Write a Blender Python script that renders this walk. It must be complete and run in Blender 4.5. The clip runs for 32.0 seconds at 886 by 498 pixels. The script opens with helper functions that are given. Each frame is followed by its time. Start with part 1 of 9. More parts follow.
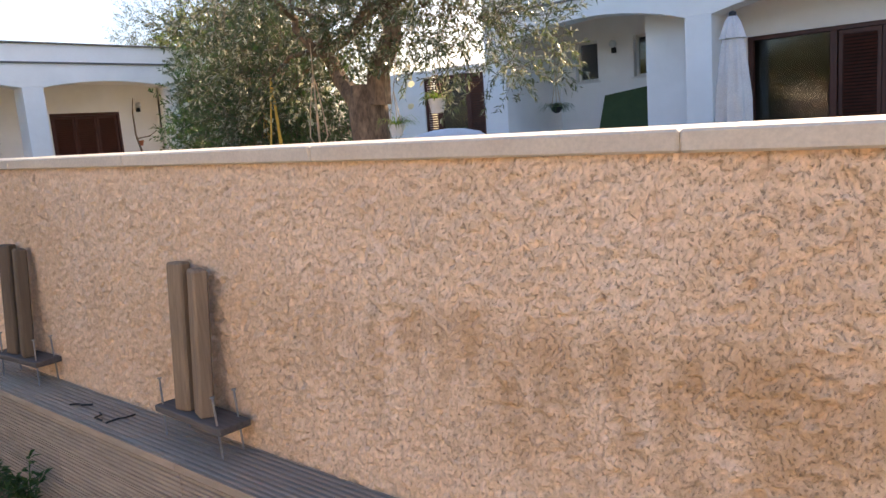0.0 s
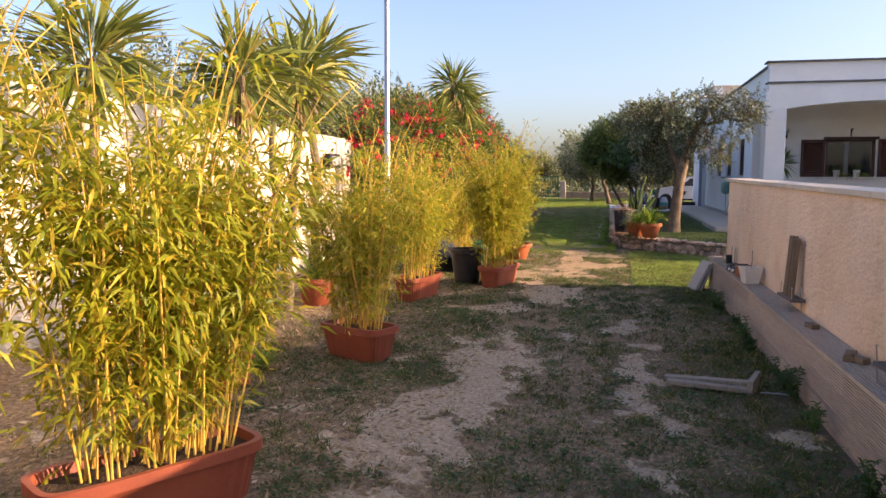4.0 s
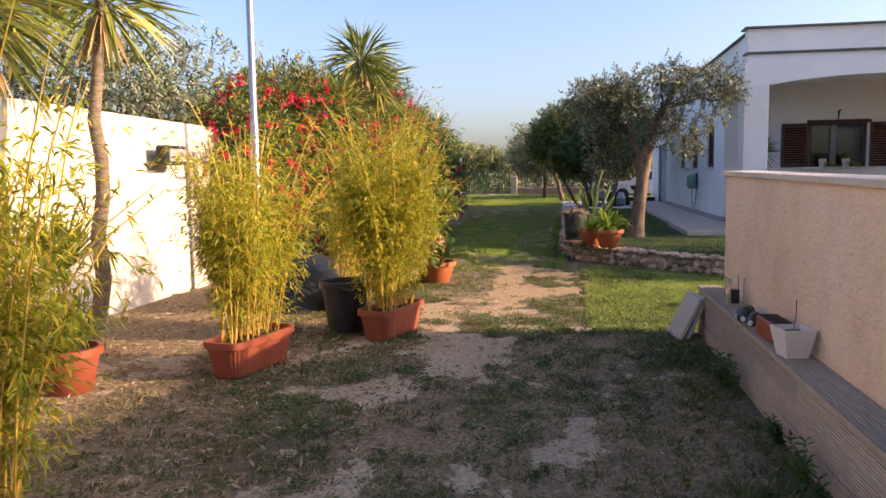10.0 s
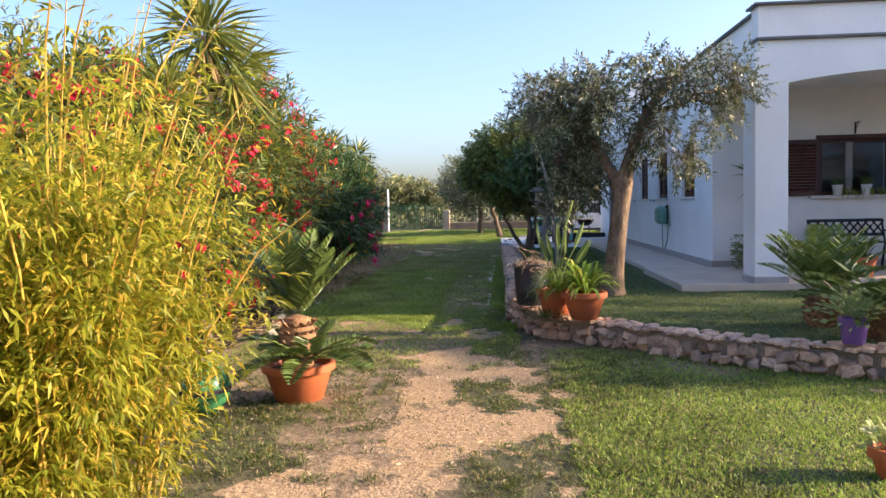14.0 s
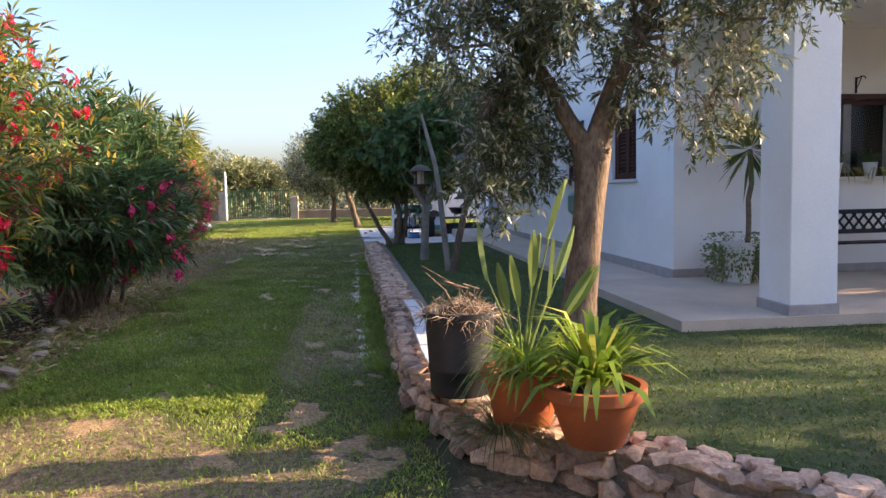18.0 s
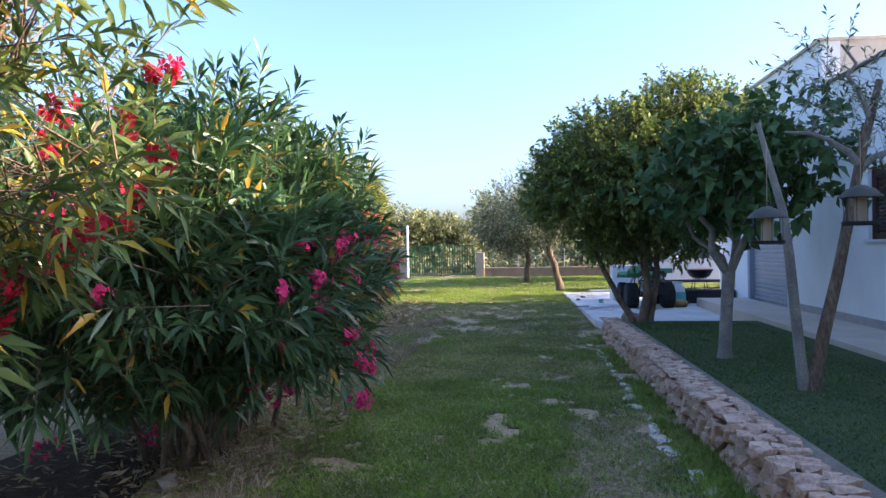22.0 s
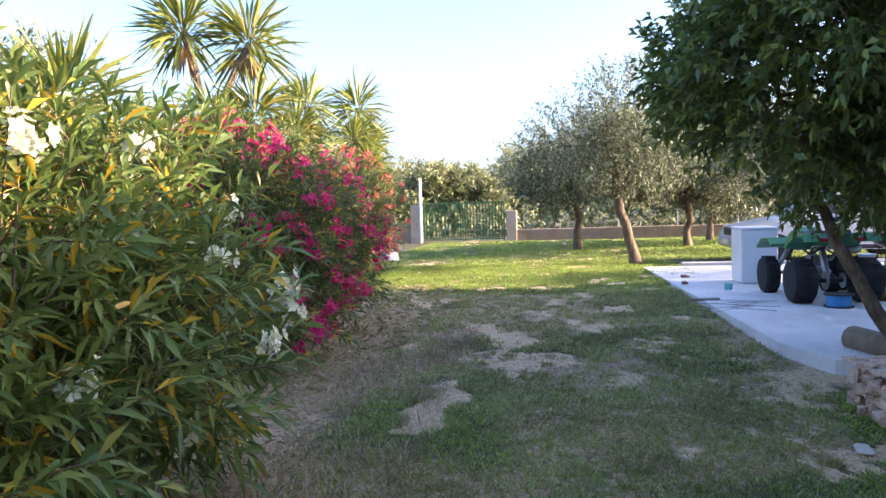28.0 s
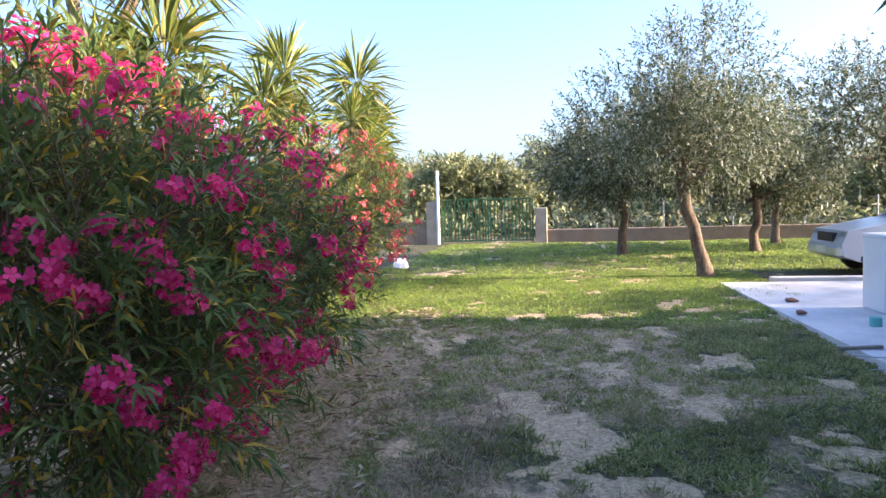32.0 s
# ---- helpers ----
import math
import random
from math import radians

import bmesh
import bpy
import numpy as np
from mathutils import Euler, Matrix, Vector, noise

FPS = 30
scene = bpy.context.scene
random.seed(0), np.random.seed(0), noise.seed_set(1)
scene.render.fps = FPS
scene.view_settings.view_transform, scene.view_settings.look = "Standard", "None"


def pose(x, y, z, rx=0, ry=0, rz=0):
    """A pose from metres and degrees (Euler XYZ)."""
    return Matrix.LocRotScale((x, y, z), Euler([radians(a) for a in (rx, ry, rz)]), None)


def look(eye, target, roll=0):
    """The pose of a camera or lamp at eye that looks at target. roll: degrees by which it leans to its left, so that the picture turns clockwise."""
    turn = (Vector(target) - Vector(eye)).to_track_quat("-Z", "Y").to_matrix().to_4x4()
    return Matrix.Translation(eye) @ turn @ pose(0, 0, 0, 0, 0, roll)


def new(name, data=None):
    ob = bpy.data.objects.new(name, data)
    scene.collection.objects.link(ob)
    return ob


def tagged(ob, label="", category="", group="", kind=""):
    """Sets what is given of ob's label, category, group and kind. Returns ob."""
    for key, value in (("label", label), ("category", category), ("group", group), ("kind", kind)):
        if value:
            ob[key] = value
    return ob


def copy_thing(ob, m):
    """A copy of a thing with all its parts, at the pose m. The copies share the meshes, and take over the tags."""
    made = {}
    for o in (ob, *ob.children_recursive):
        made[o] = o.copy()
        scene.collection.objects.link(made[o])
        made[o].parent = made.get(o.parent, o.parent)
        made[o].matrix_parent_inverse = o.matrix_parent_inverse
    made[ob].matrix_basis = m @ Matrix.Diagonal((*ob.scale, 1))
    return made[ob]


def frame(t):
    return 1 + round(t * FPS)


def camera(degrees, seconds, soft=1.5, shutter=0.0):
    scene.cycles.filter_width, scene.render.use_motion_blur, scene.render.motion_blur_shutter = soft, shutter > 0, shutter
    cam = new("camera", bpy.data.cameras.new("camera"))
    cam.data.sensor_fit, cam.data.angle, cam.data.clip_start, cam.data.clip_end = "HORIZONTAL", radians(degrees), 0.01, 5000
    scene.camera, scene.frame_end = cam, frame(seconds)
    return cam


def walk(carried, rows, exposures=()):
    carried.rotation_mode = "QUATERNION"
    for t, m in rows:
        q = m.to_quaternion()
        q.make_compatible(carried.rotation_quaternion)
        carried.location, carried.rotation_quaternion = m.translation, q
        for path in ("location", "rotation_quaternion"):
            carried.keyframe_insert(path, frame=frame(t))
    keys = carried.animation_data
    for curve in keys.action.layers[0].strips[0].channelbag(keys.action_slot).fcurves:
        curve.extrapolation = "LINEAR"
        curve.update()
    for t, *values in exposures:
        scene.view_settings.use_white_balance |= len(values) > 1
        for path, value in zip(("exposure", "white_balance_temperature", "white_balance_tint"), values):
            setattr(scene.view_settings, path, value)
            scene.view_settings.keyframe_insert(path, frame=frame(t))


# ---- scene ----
cam = camera(61.4, 32.0)
METRES, EYE, TILT, LEAN, TURN = 29.0, 1.4, 0.0, 0.0, 40.3
ROWS = [
    (0.0, -0.0036, 0.0030, 0.0, -0.73, -9.2, 4.26),
    (0.5, -0.0040, 0.0070, 0.0006, 2.84, -9.4, 4.35),
    (1.0, -0.0043, 0.0114, 0.0013, 11.04, -8.49, 3.32),
    (1.5, -0.0053, 0.0130, 0.0012, 19.18, -8.33, 1.99),
    (2.0, -0.0112, 0.0147, 0.0014, 24.99, -8.01, 1.86),
    (2.5, -0.0186, 0.0129, 0.0022, 35.65, -6.52, 1.36),
    (3.0, -0.0222, 0.0117, 0.0031, 45.51, -5.09, 1.64),
    (3.5, -0.0245, 0.0133, 0.003, 54.27, -5.19, 0.93),
    (4.0, -0.0246, 0.0135, 0.0033, 62.75, -5.43, -0.18),
    (4.5, -0.0244, 0.0141, 0.0035, 67.66, -5.84, -0.39),
    (6.5, -0.0347, 0.0231, 0.0034, 68.61, -6.39, -0.48),
    (7.0, -0.0452, 0.0309, 0.0037, 65.64, -5.62, 0.22),
    (7.5, -0.0554, 0.0403, 0.0036, 65.53, -5.57, 0.33),
    (8.0, -0.0661, 0.0502, 0.0029, 64.94, -7.0, -0.36),
    (8.5, -0.0782, 0.0602, 0.0037, 63.53, -6.91, 0.58),
    (9.0, -0.0895, 0.0724, 0.004, 61.71, -6.72, 0.85),
    (9.5, -0.1016, 0.0831, 0.004, 61.27, -6.32, 0.08),
    (10.0, -0.1151, 0.0946, 0.0036, 59.45, -5.7, 0.77),
    (10.5, -0.1275, 0.1061, 0.0032, 59.96, -5.88, 0.14),
    (11.0, -0.141, 0.1175, 0.0031, 58.49, -5.97, 0.11),
    (11.5, -0.157, 0.13, 0.0028, 56.25, -5.43, 0.99),
    (12.0, -0.172, 0.1409, 0.0026, 57.03, -5.61, 0.91),
    (12.5, -0.1884, 0.1517, 0.0035, 55.47, -4.73, 0.67),
    (13.0, -0.2041, 0.1638, 0.0035, 55.04, -4.14, 1.18),
    (13.5, -0.2216, 0.176, 0.0032, 54.78, -3.69, 0.33),
    (14.0, -0.2377, 0.1884, 0.0036, 54.44, -3.21, 1.27),
    (14.5, -0.2531, 0.2015, 0.0036, 54.18, -3.5, 1.17),
    (15.0, -0.2684, 0.2153, 0.004, 48.26, -3.49, 1.56),
    (15.5, -0.283, 0.2295, 0.0039, 42.72, -4.55, 1.17),
    (17.5, -0.3472, 0.2739, 0.0035, 38.9, -4.78, 2.38),
    (18.0, -0.3651, 0.2838, 0.0037, 43.05, -4.57, 1.2),
    (18.5, -0.3831, 0.2931, 0.0044, 47.92, -4.55, 1.86),
    (19.0, -0.3997, 0.3029, 0.0049, 50.89, -3.92, 0.83),
    (19.5, -0.4178, 0.3103, 0.0058, 52.45, -2.84, 1.36),
    (20.0, -0.4344, 0.3187, 0.0059, 52.75, -2.82, 1.14),
    (20.5, -0.4508, 0.3256, 0.0066, 54.23, -2.4, 0.07),
    (21.0, -0.4689, 0.3344, 0.0068, 54.42, -1.46, 0.31),
    (21.5, -0.4857, 0.3438, 0.0069, 56.31, -0.55, 0.93),
    (22.0, -0.505, 0.354, 0.006, 56.02, -0.14, 0.81),
    (22.5, -0.5231, 0.3647, 0.0059, 56.43, -0.26, 1.38),
    (23.0, -0.5422, 0.3746, 0.0049, 56.61, -0.37, 0.96),
    (23.5, -0.5603, 0.3858, 0.0047, 56.34, -1.13, 1.1),
    (24.0, -0.5783, 0.397, 0.0042, 57.12, -1.06, 0.8),
    (24.5, -0.5958, 0.4095, 0.0043, 56.88, -1.93, 1.07),
    (25.0, -0.6108, 0.4235, 0.0048, 57.41, -1.86, 1.18),
    (25.5, -0.627, 0.4366, 0.0049, 56.05, -0.93, 0.34),
    (27.5, -0.6957, 0.4823, 0.0031, 57.54, -2.85, 0.59),
    (28.0, -0.7138, 0.4932, 0.0035, 57.62, -3.22, 1.69),
    (28.5, -0.7298, 0.5047, 0.004, 58.42, -2.77, 1.23),
    (29.0, -0.7474, 0.5156, 0.004, 57.36, -1.97, 1.69),
    (29.5, -0.7631, 0.526, 0.0037, 57.24, -2.23, 2.2),
    (30.0, -0.7765, 0.5341, 0.004, 57.34, -2.72, 1.41),
    (30.5, -0.789, 0.5425, 0.0043, 55.97, -2.62, 2.19),
    (31.0, -0.7979, 0.5499, 0.0046, 57.83, -2.07, 1.36),
    (31.5, -0.8065, 0.554, 0.004, 59.76, -3.06, 0.82),
    (32.0, -0.813, 0.5586, 0.0038, 59.3, -3.45, 1.53),
]
EXPOSURES = [(0.0, 1.75, 7500, 20), (2.5, 1.55, 7700, 25), (7.0, 1.15, 7600, 29), (9.0, 1.25, 7500, 28), (12.5, 1.45, 7200, 25), (15.0, 1.65, 6800, 21), (18.5, 1.8, 7400, 25), (20.5, 2.0, 7400, 26), (22.0, 1.9, 6300, 20), (23.0, 2.15, 6400, 20), (25.0, 2.6, 7200, 24), (28.0, 2.3, 6600, 24), (32.0, 2.05, 6300, 22)]
walk(cam, [(t, pose(0, 0, EYE, TILT, LEAN, TURN) @ pose(METRES * x, METRES * y, METRES * z, 90 + pitch, roll, yaw)) for t, x, y, z, yaw, pitch, roll in ROWS], EXPOSURES)

# world and sun
SUN_ELEV, SUN_TURN = 19.5, -1.5
world = bpy.data.worlds.new("world")
scene.world = world
world.use_nodes = True
wn, wl = world.node_tree.nodes, world.node_tree.links
sky = wn.new("ShaderNodeTexSky")
sky.sky_type, sky.sun_disc = "NISHITA", False
sky.sun_elevation, sky.sun_rotation = radians(SUN_ELEV), radians(SUN_TURN)
sky.air_density, sky.dust_density, sky.ozone_density = 1.0, 2.8, 4.6
wn["Background"].inputs["Strength"].default_value = 0.15
wl.new(sky.outputs["Color"], wn["Background"].inputs["Color"])
sun_way = Vector((math.sin(radians(SUN_TURN)) * math.cos(radians(SUN_ELEV)), math.cos(radians(SUN_TURN)) * math.cos(radians(SUN_ELEV)), math.sin(radians(SUN_ELEV))))
sun_data = bpy.data.lights.new("sun", "SUN")
sun_data.energy, sun_data.angle, sun_data.color = 4.2, radians(0.6), (1.0, 0.84, 0.60)
sun = new("sun", sun_data)
sun.matrix_world = look(sun_way * 60, (0, 0, 0))

# ---- tools ----
rng = np.random.default_rng(7)


def unit(v):
    return v / np.maximum(np.linalg.norm(v, axis=-1, keepdims=True), 1e-9)


def hash01(ix, iy, seed):
    h = (ix * 374761393 + iy * 668265263 + seed * 974711) & 0x7FFFFFFF
    h = ((h ^ (h >> 13)) * 1274126177) & 0x7FFFFFFF
    return ((h ^ (h >> 16)) & 0xFFFF) / 65535.0


def value_noise(x, y, seed=0):
    ix, iy = np.floor(x).astype(np.int64), np.floor(y).astype(np.int64)
    fx, fy = x - ix, y - iy
    fx, fy = fx * fx * (3 - 2 * fx), fy * fy * (3 - 2 * fy)
    a, b = hash01(ix, iy, seed), hash01(ix + 1, iy, seed)
    c, d = hash01(ix, iy + 1, seed), hash01(ix + 1, iy + 1, seed)
    return (a * (1 - fx) + b * fx) * (1 - fy) + (c * (1 - fx) + d * fx) * fy


def fbm(x, y, seed=0, octaves=4):
    total, amp, norm = 0.0, 1.0, 0.0
    for k in range(octaves):
        total = total + amp * value_noise(x * 2 ** k, y * 2 ** k, seed + k)
        norm += amp
        amp *= 0.55
    return total / norm


def smooth(a, b, v):
    t = np.clip((v - a) / (b - a), 0, 1)
    return t * t * (3 - 2 * t)


def fast_mesh(name, verts, faces):
    """A mesh from an array of places and an array of faces that all have the same number of corners."""
    verts, faces = np.asarray(verts, dtype=np.float32), np.asarray(faces, dtype=np.int32)
    me = bpy.data.meshes.new(name)
    m, k = faces.shape
    me.vertices.add(len(verts))
    me.vertices.foreach_set("co", verts.ravel())
    me.loops.add(m * k)
    me.loops.foreach_set("vertex_index", faces.ravel())
    me.polygons.add(m)
    me.polygons.foreach_set("loop_start", np.arange(0, m * k, k, dtype=np.int32))
    me.update(calc_edges=True)
    return me


class Shape:
    """Collects boxes, tubes and turned bodies for one mesh."""

    def __init__(self):
        self.v, self.f = [], []

    def add(self, verts, faces, m=None):
        n = len(self.v)
        self.v += [tuple(m @ Vector(p)) for p in verts] if m is not None else [tuple(p) for p in verts]
        self.f += [tuple(i + n for i in f) for f in faces]
        return self

    def box(self, x0, x1, y0, y1, z0, z1, bev=0.0, m=None):
        b = min(bev, 0.45 * min(abs(x1 - x0), abs(y1 - y0), abs(z1 - z0)))
        if b <= 0:
            v = [(x, y, z) for x in (x0, x1) for y in (y0, y1) for z in (z0, z1)]
            f = [(0, 1, 3, 2), (4, 6, 7, 5), (0, 4, 5, 1), (2, 3, 7, 6), (0, 2, 6, 4), (1, 5, 7, 3)]
            return self.add(v, f, m)
        v, index = [], {}
        for i, x in enumerate((x0, x1)):
            for j, y in enumerate((y0, y1)):
                for k, z in enumerate((z0, z1)):
                    sx, sy, sz = (b if i == 0 else -b), (b if j == 0 else -b), (b if k == 0 else -b)
                    for a, p in (("x", (x, y + sy, z + sz)), ("y", (x + sx, y, z + sz)), ("z", (x + sx, y + sy, z))):
                        index[i, j, k, a] = len(v)
                        v.append(p)
        q = lambda *c: tuple(index[t] for t in c)
        f = []
        for i in (0, 1):
            c = [(i, 0, 0, "x"), (i, 0, 1, "x"), (i, 1, 1, "x"), (i, 1, 0, "x")]
            f.append(q(*(c if i == 0 else c[::-1])))
            c = [(0, i, 0, "y"), (1, i, 0, "y"), (1, i, 1, "y"), (0, i, 1, "y")]
            f.append(q(*(c if i == 0 else c[::-1])))
            c = [(0, 0, i, "z"), (0, 1, i, "z"), (1, 1, i, "z"), (1, 0, i, "z")]
            f.append(q(*(c if i == 0 else c[::-1])))
        for i in (0, 1):
            for j in (0, 1):
                f.append(q((i, j, 0, "x"), (i, j, 1, "x"), (i, j, 1, "y"), (i, j, 0, "y")))
                f.append(q((i, 0, j, "x"), (i, 1, j, "x"), (i, 1, j, "z"), (i, 0, j, "z")))
                f.append(q((0, i, j, "y"), (1, i, j, "y"), (1, i, j, "z"), (0, i, j, "z")))
                for k in (0, 1):
                    f.append(q((i, j, k, "x"), (i, j, k, "y"), (i, j, k, "z")))
        return self.add(v, f, m)

    def tube(self, path, radii, n=8, m=None):
        path = [Vector(p) for p in path]
        if not hasattr(radii, "__len__"):
            radii = [radii] * len(path)
        v, f = [], []
        side = None
        for i, p in enumerate(path):
            way = (path[min(i + 1, len(path) - 1)] - path[max(i - 1, 0)]).normalized()
            if side is None:
                side = way.cross(Vector((0.31, 0.87, 0.38))).normalized()
            side = (side - way * side.dot(way)).normalized()
            up = way.cross(side)
            for k in range(n):
                a = 2 * math.pi * k / n
                v.append(p + (side * math.cos(a) + up * math.sin(a)) * radii[i])
        for i in range(len(path) - 1):
            for k in range(n):
                a, b = i * n + k, i * n + (k + 1) % n
                f.append((a, b, b + n, a + n))
        f.append(tuple(range(n - 1, -1, -1)))
        f.append(tuple(range((len(path) - 1) * n, len(path) * n)))
        return self.add(v, f, m)

    def lathe(self, profile, n=20, m=None, closed=True):
        v, f = [], []
        for r, z in profile:
            for k in range(n):
                a = 2 * math.pi * k / n
                v.append((r * math.cos(a), r * math.sin(a), z))
        for i in range(len(profile) - 1):
            for k in range(n):
                a, b = i * n + k, i * n + (k + 1) % n
                f.append((a, b, b + n, a + n))
        if closed:
            f.append(tuple(range(n - 1, -1, -1)))
            f.append(tuple(range((len(profile) - 1) * n, len(profile) * n)))
        return self.add(v, f, m)

    def prism(self, outline, y0, y1, m=None):
        """An outline in x and z, drawn out from y0 to y1."""
        n = len(outline)
        v = [(x, y0, z) for x, z in outline] + [(x, y1, z) for x, z in outline]
        f = [tuple(range(n)), tuple(range(2 * n - 1, n - 1, -1))]
        f += [(i, i + n, (i + 1) % n + n, (i + 1) % n) for i in range(n)]
        return self.add(v, f, m)

    def mesh(self, name):
        me = bpy.data.meshes.new(name)
        me.from_pydata(self.v, [], self.f)
        bm = bmesh.new()
        bm.from_mesh(me)
        bmesh.ops.recalc_face_normals(bm, faces=bm.faces)
        bm.to_mesh(me)
        bm.free()
        return me


def thing(name, label, category, m=None, group="", kind=""):
    ob = new(name)
    ob.empty_display_size = 0.1
    if m is not None:
        ob.matrix_world = m
    return tagged(ob, label, category, group, kind)


def part(name, shape, material, parent=None, label="", smooth_shade=False, m=None):
    me = shape.mesh(name) if isinstance(shape, Shape) else shape
    if not me.materials:
        me.materials.append(material)
    if smooth_shade:
        me.polygons.foreach_set("use_smooth", np.ones(len(me.polygons), dtype=bool))
        try:
            me.set_sharp_from_angle(angle=radians(42))
        except AttributeError:
            pass
    ob = new(name, me)
    if parent is not None:
        ob.parent = parent
    if m is not None:
        ob.matrix_basis = m
    return tagged(ob, label)


def solid(name, shape, material, label, category="", kind="", group="", smooth_shade=False, m=None):
    """A thing, or a piece of the setting, that is one mesh."""
    return tagged(part(name, shape, material, None, label, smooth_shade, m), label, category, group, kind)


# ---- foliage ----
def leaf_mesh(name, base, way, length, width, up=0.0, bend=0.15, fold=True):
    """Leaves, one for each base and way. fold: two quads with a keel, else one quad."""
    n = len(base)
    way = unit(way)
    length = np.broadcast_to(length, (n,))[:, None]
    width = np.broadcast_to(width, (n,))[:, None]
    ref = rng.normal(size=(n, 3)) * 0.6 + np.array([0, 0, 1.0])
    side = unit(np.cross(way, ref))
    nor = np.cross(side, way)
    tip = base + way * length - np.array([0, 0, 1]) * length * bend
    mid = base + way * length * 0.48
    left, right = mid + side * width / 2 + nor * width * 0.18, mid - side * width / 2 + nor * width * 0.18
    if fold:
        verts = np.stack([base, right, tip, left, mid - nor * width * 0.05], axis=1).reshape(-1, 3)
        k = np.arange(n)[:, None] * 5
        faces = np.concatenate([k + np.array([[0, 1, 2, 4]]), k + np.array([[0, 4, 2, 3]])], axis=1).reshape(-1, 4)
    else:
        verts = np.stack([base, right, tip, left], axis=1).reshape(-1, 3)
        faces = np.arange(n)[:, None] * 4 + np.array([[0, 1, 2, 3]])
    return fast_mesh(name, verts, faces)


def in_blobs(blobs, n, bias=0.45):
    """Places in a crown given as ellipsoids (x, y, z, rx, ry, rz), thicker towards the outside, and the way outward."""
    b = np.array(blobs, dtype=float)
    w = b[:, 3] * b[:, 4] * b[:, 5]
    pick = rng.choice(len(b), size=n, p=w / w.sum())
    d = unit(rng.normal(size=(n, 3)))
    r = rng.random(n)[:, None] ** bias
    p = b[pick, :3] + d * r * b[pick, 3:]
    out = unit(d / b[pick, 3:])
    gaps = fbm(p[:, 0] * 1.7 + p[:, 2] * 0.9, p[:, 1] * 1.7 - p[:, 2] * 1.1, 31, 3)
    keep = gaps > 0.36
    return p[keep], out[keep]


def sprays(blobs, n, per, spray_len, lift=0.5, spread=0.9, bias=0.45):
    """Twigs in a crown, with the places and ways of the leaves along them. Returns leaf bases, ways, twig bases, twig ways."""
    p, out = in_blobs(blobs, n, bias)
    n = len(p)
    d = unit(out + np.array([0, 0, lift]) + rng.normal(size=(n, 3)) * 0.45)
    s = np.tile(np.linspace(0.05, 1.0, per), n)
    base = np.repeat(p, per, axis=0) + np.repeat(d, per, axis=0) * (s * spray_len)[:, None]
    dd = np.repeat(d, per, axis=0)
    way = unit(dd * (0.35 + 0.6 * s[:, None]) + unit(rng.normal(size=(n * per, 3))) * spread)
    return base, way, p, d


def whorls(blobs, n, rings, shoot, lift):
    """Leafy shoots: rings of three leaves that stand wide low on the shoot and close up towards its tip."""
    p, out = in_blobs(blobs, n, 0.5)
    n = len(p)
    d = unit(out + np.array([0, 0, lift]) + rng.normal(size=(n, 3)) * 0.4)
    e1 = unit(np.cross(d, rng.normal(size=(n, 3))))
    e2 = np.cross(d, e1)
    bases, ways = [], []
    for k in range(rings):
        s = 0.12 + 0.88 * k / (rings - 1)
        for j in range(3):
            a = 2.094 * j + 1.05 * k + rng.normal(size=n) * 0.2
            open_by = np.clip(1.45 - 1.0 * s + rng.normal(size=n) * 0.16, 0.15, 1.7)
            r = e1 * np.cos(a)[:, None] + e2 * np.sin(a)[:, None]
            bases.append(p + d * (shoot * s))
            ways.append(d * np.cos(open_by)[:, None] + r * np.sin(open_by)[:, None])
    return np.concatenate(bases), np.concatenate(ways), p, d


def twig_mesh(name, p, d, length, radius):
    """Thin three-sided twigs."""
    n = len(p)
    a = unit(np.cross(d, rng.normal(size=(n, 3))))
    b = np.cross(d, a)
    ends = p + d * length
    ring = [a, -0.5 * a + 0.87 * b, -0.5 * a - 0.87 * b]
    verts = np.stack([p + r * radius for r in ring] + [ends + r * radius * 0.4 for r in ring], axis=1).reshape(-1, 3)
    k = np.arange(n)[:, None] * 6
    faces = np.concatenate([k + np.array([[0, 1, 4, 3]]), k + np.array([[1, 2, 5, 4]]), k + np.array([[2, 0, 3, 5]])], axis=1).reshape(-1, 4)
    return fast_mesh(name, verts, faces)


def flower_mesh(name, places, out, size, petals=5, cup=0.35):
    """Small flowers: petals round each place, open towards out."""
    n = len(places)
    out = unit(out)
    a = unit(np.cross(out, rng.normal(size=(n, 3))))
    b = np.cross(out, a)
    verts = []
    size = np.broadcast_to(size, (n,))[:, None]
    for k in range(petals):
        t = 2 * math.pi * k / petals
        r = a * math.cos(t) + b * math.sin(t)
        s = np.cross(out, r)
        tip = places + (r + out * cup) * size
        mid = places + (r * 0.6 + out * cup * 0.9) * size
        verts.append(np.stack([places, mid - s * size * 0.36, tip, mid + s * size * 0.36], axis=1))
    verts = np.concatenate(verts, axis=1).reshape(-1, 3)
    faces = np.arange(n * petals)[:, None] * 4 + np.array([[0, 1, 2, 3]])
    return fast_mesh(name, verts, faces)


def branch_path(a, b, sag=0.0, wobble=0.1, n=6, seed=0):
    r = random.Random(seed)
    a, b = Vector(a), Vector(b)
    pts = []
    for i in range(n + 1):
        t = i / n
        w = math.sin(math.pi * t) * wobble
        pts.append(a.lerp(b, t) + Vector((r.uniform(-w, w), r.uniform(-w, w), r.uniform(-w, w) * 0.5 + sag * math.sin(math.pi * t))))
    return pts

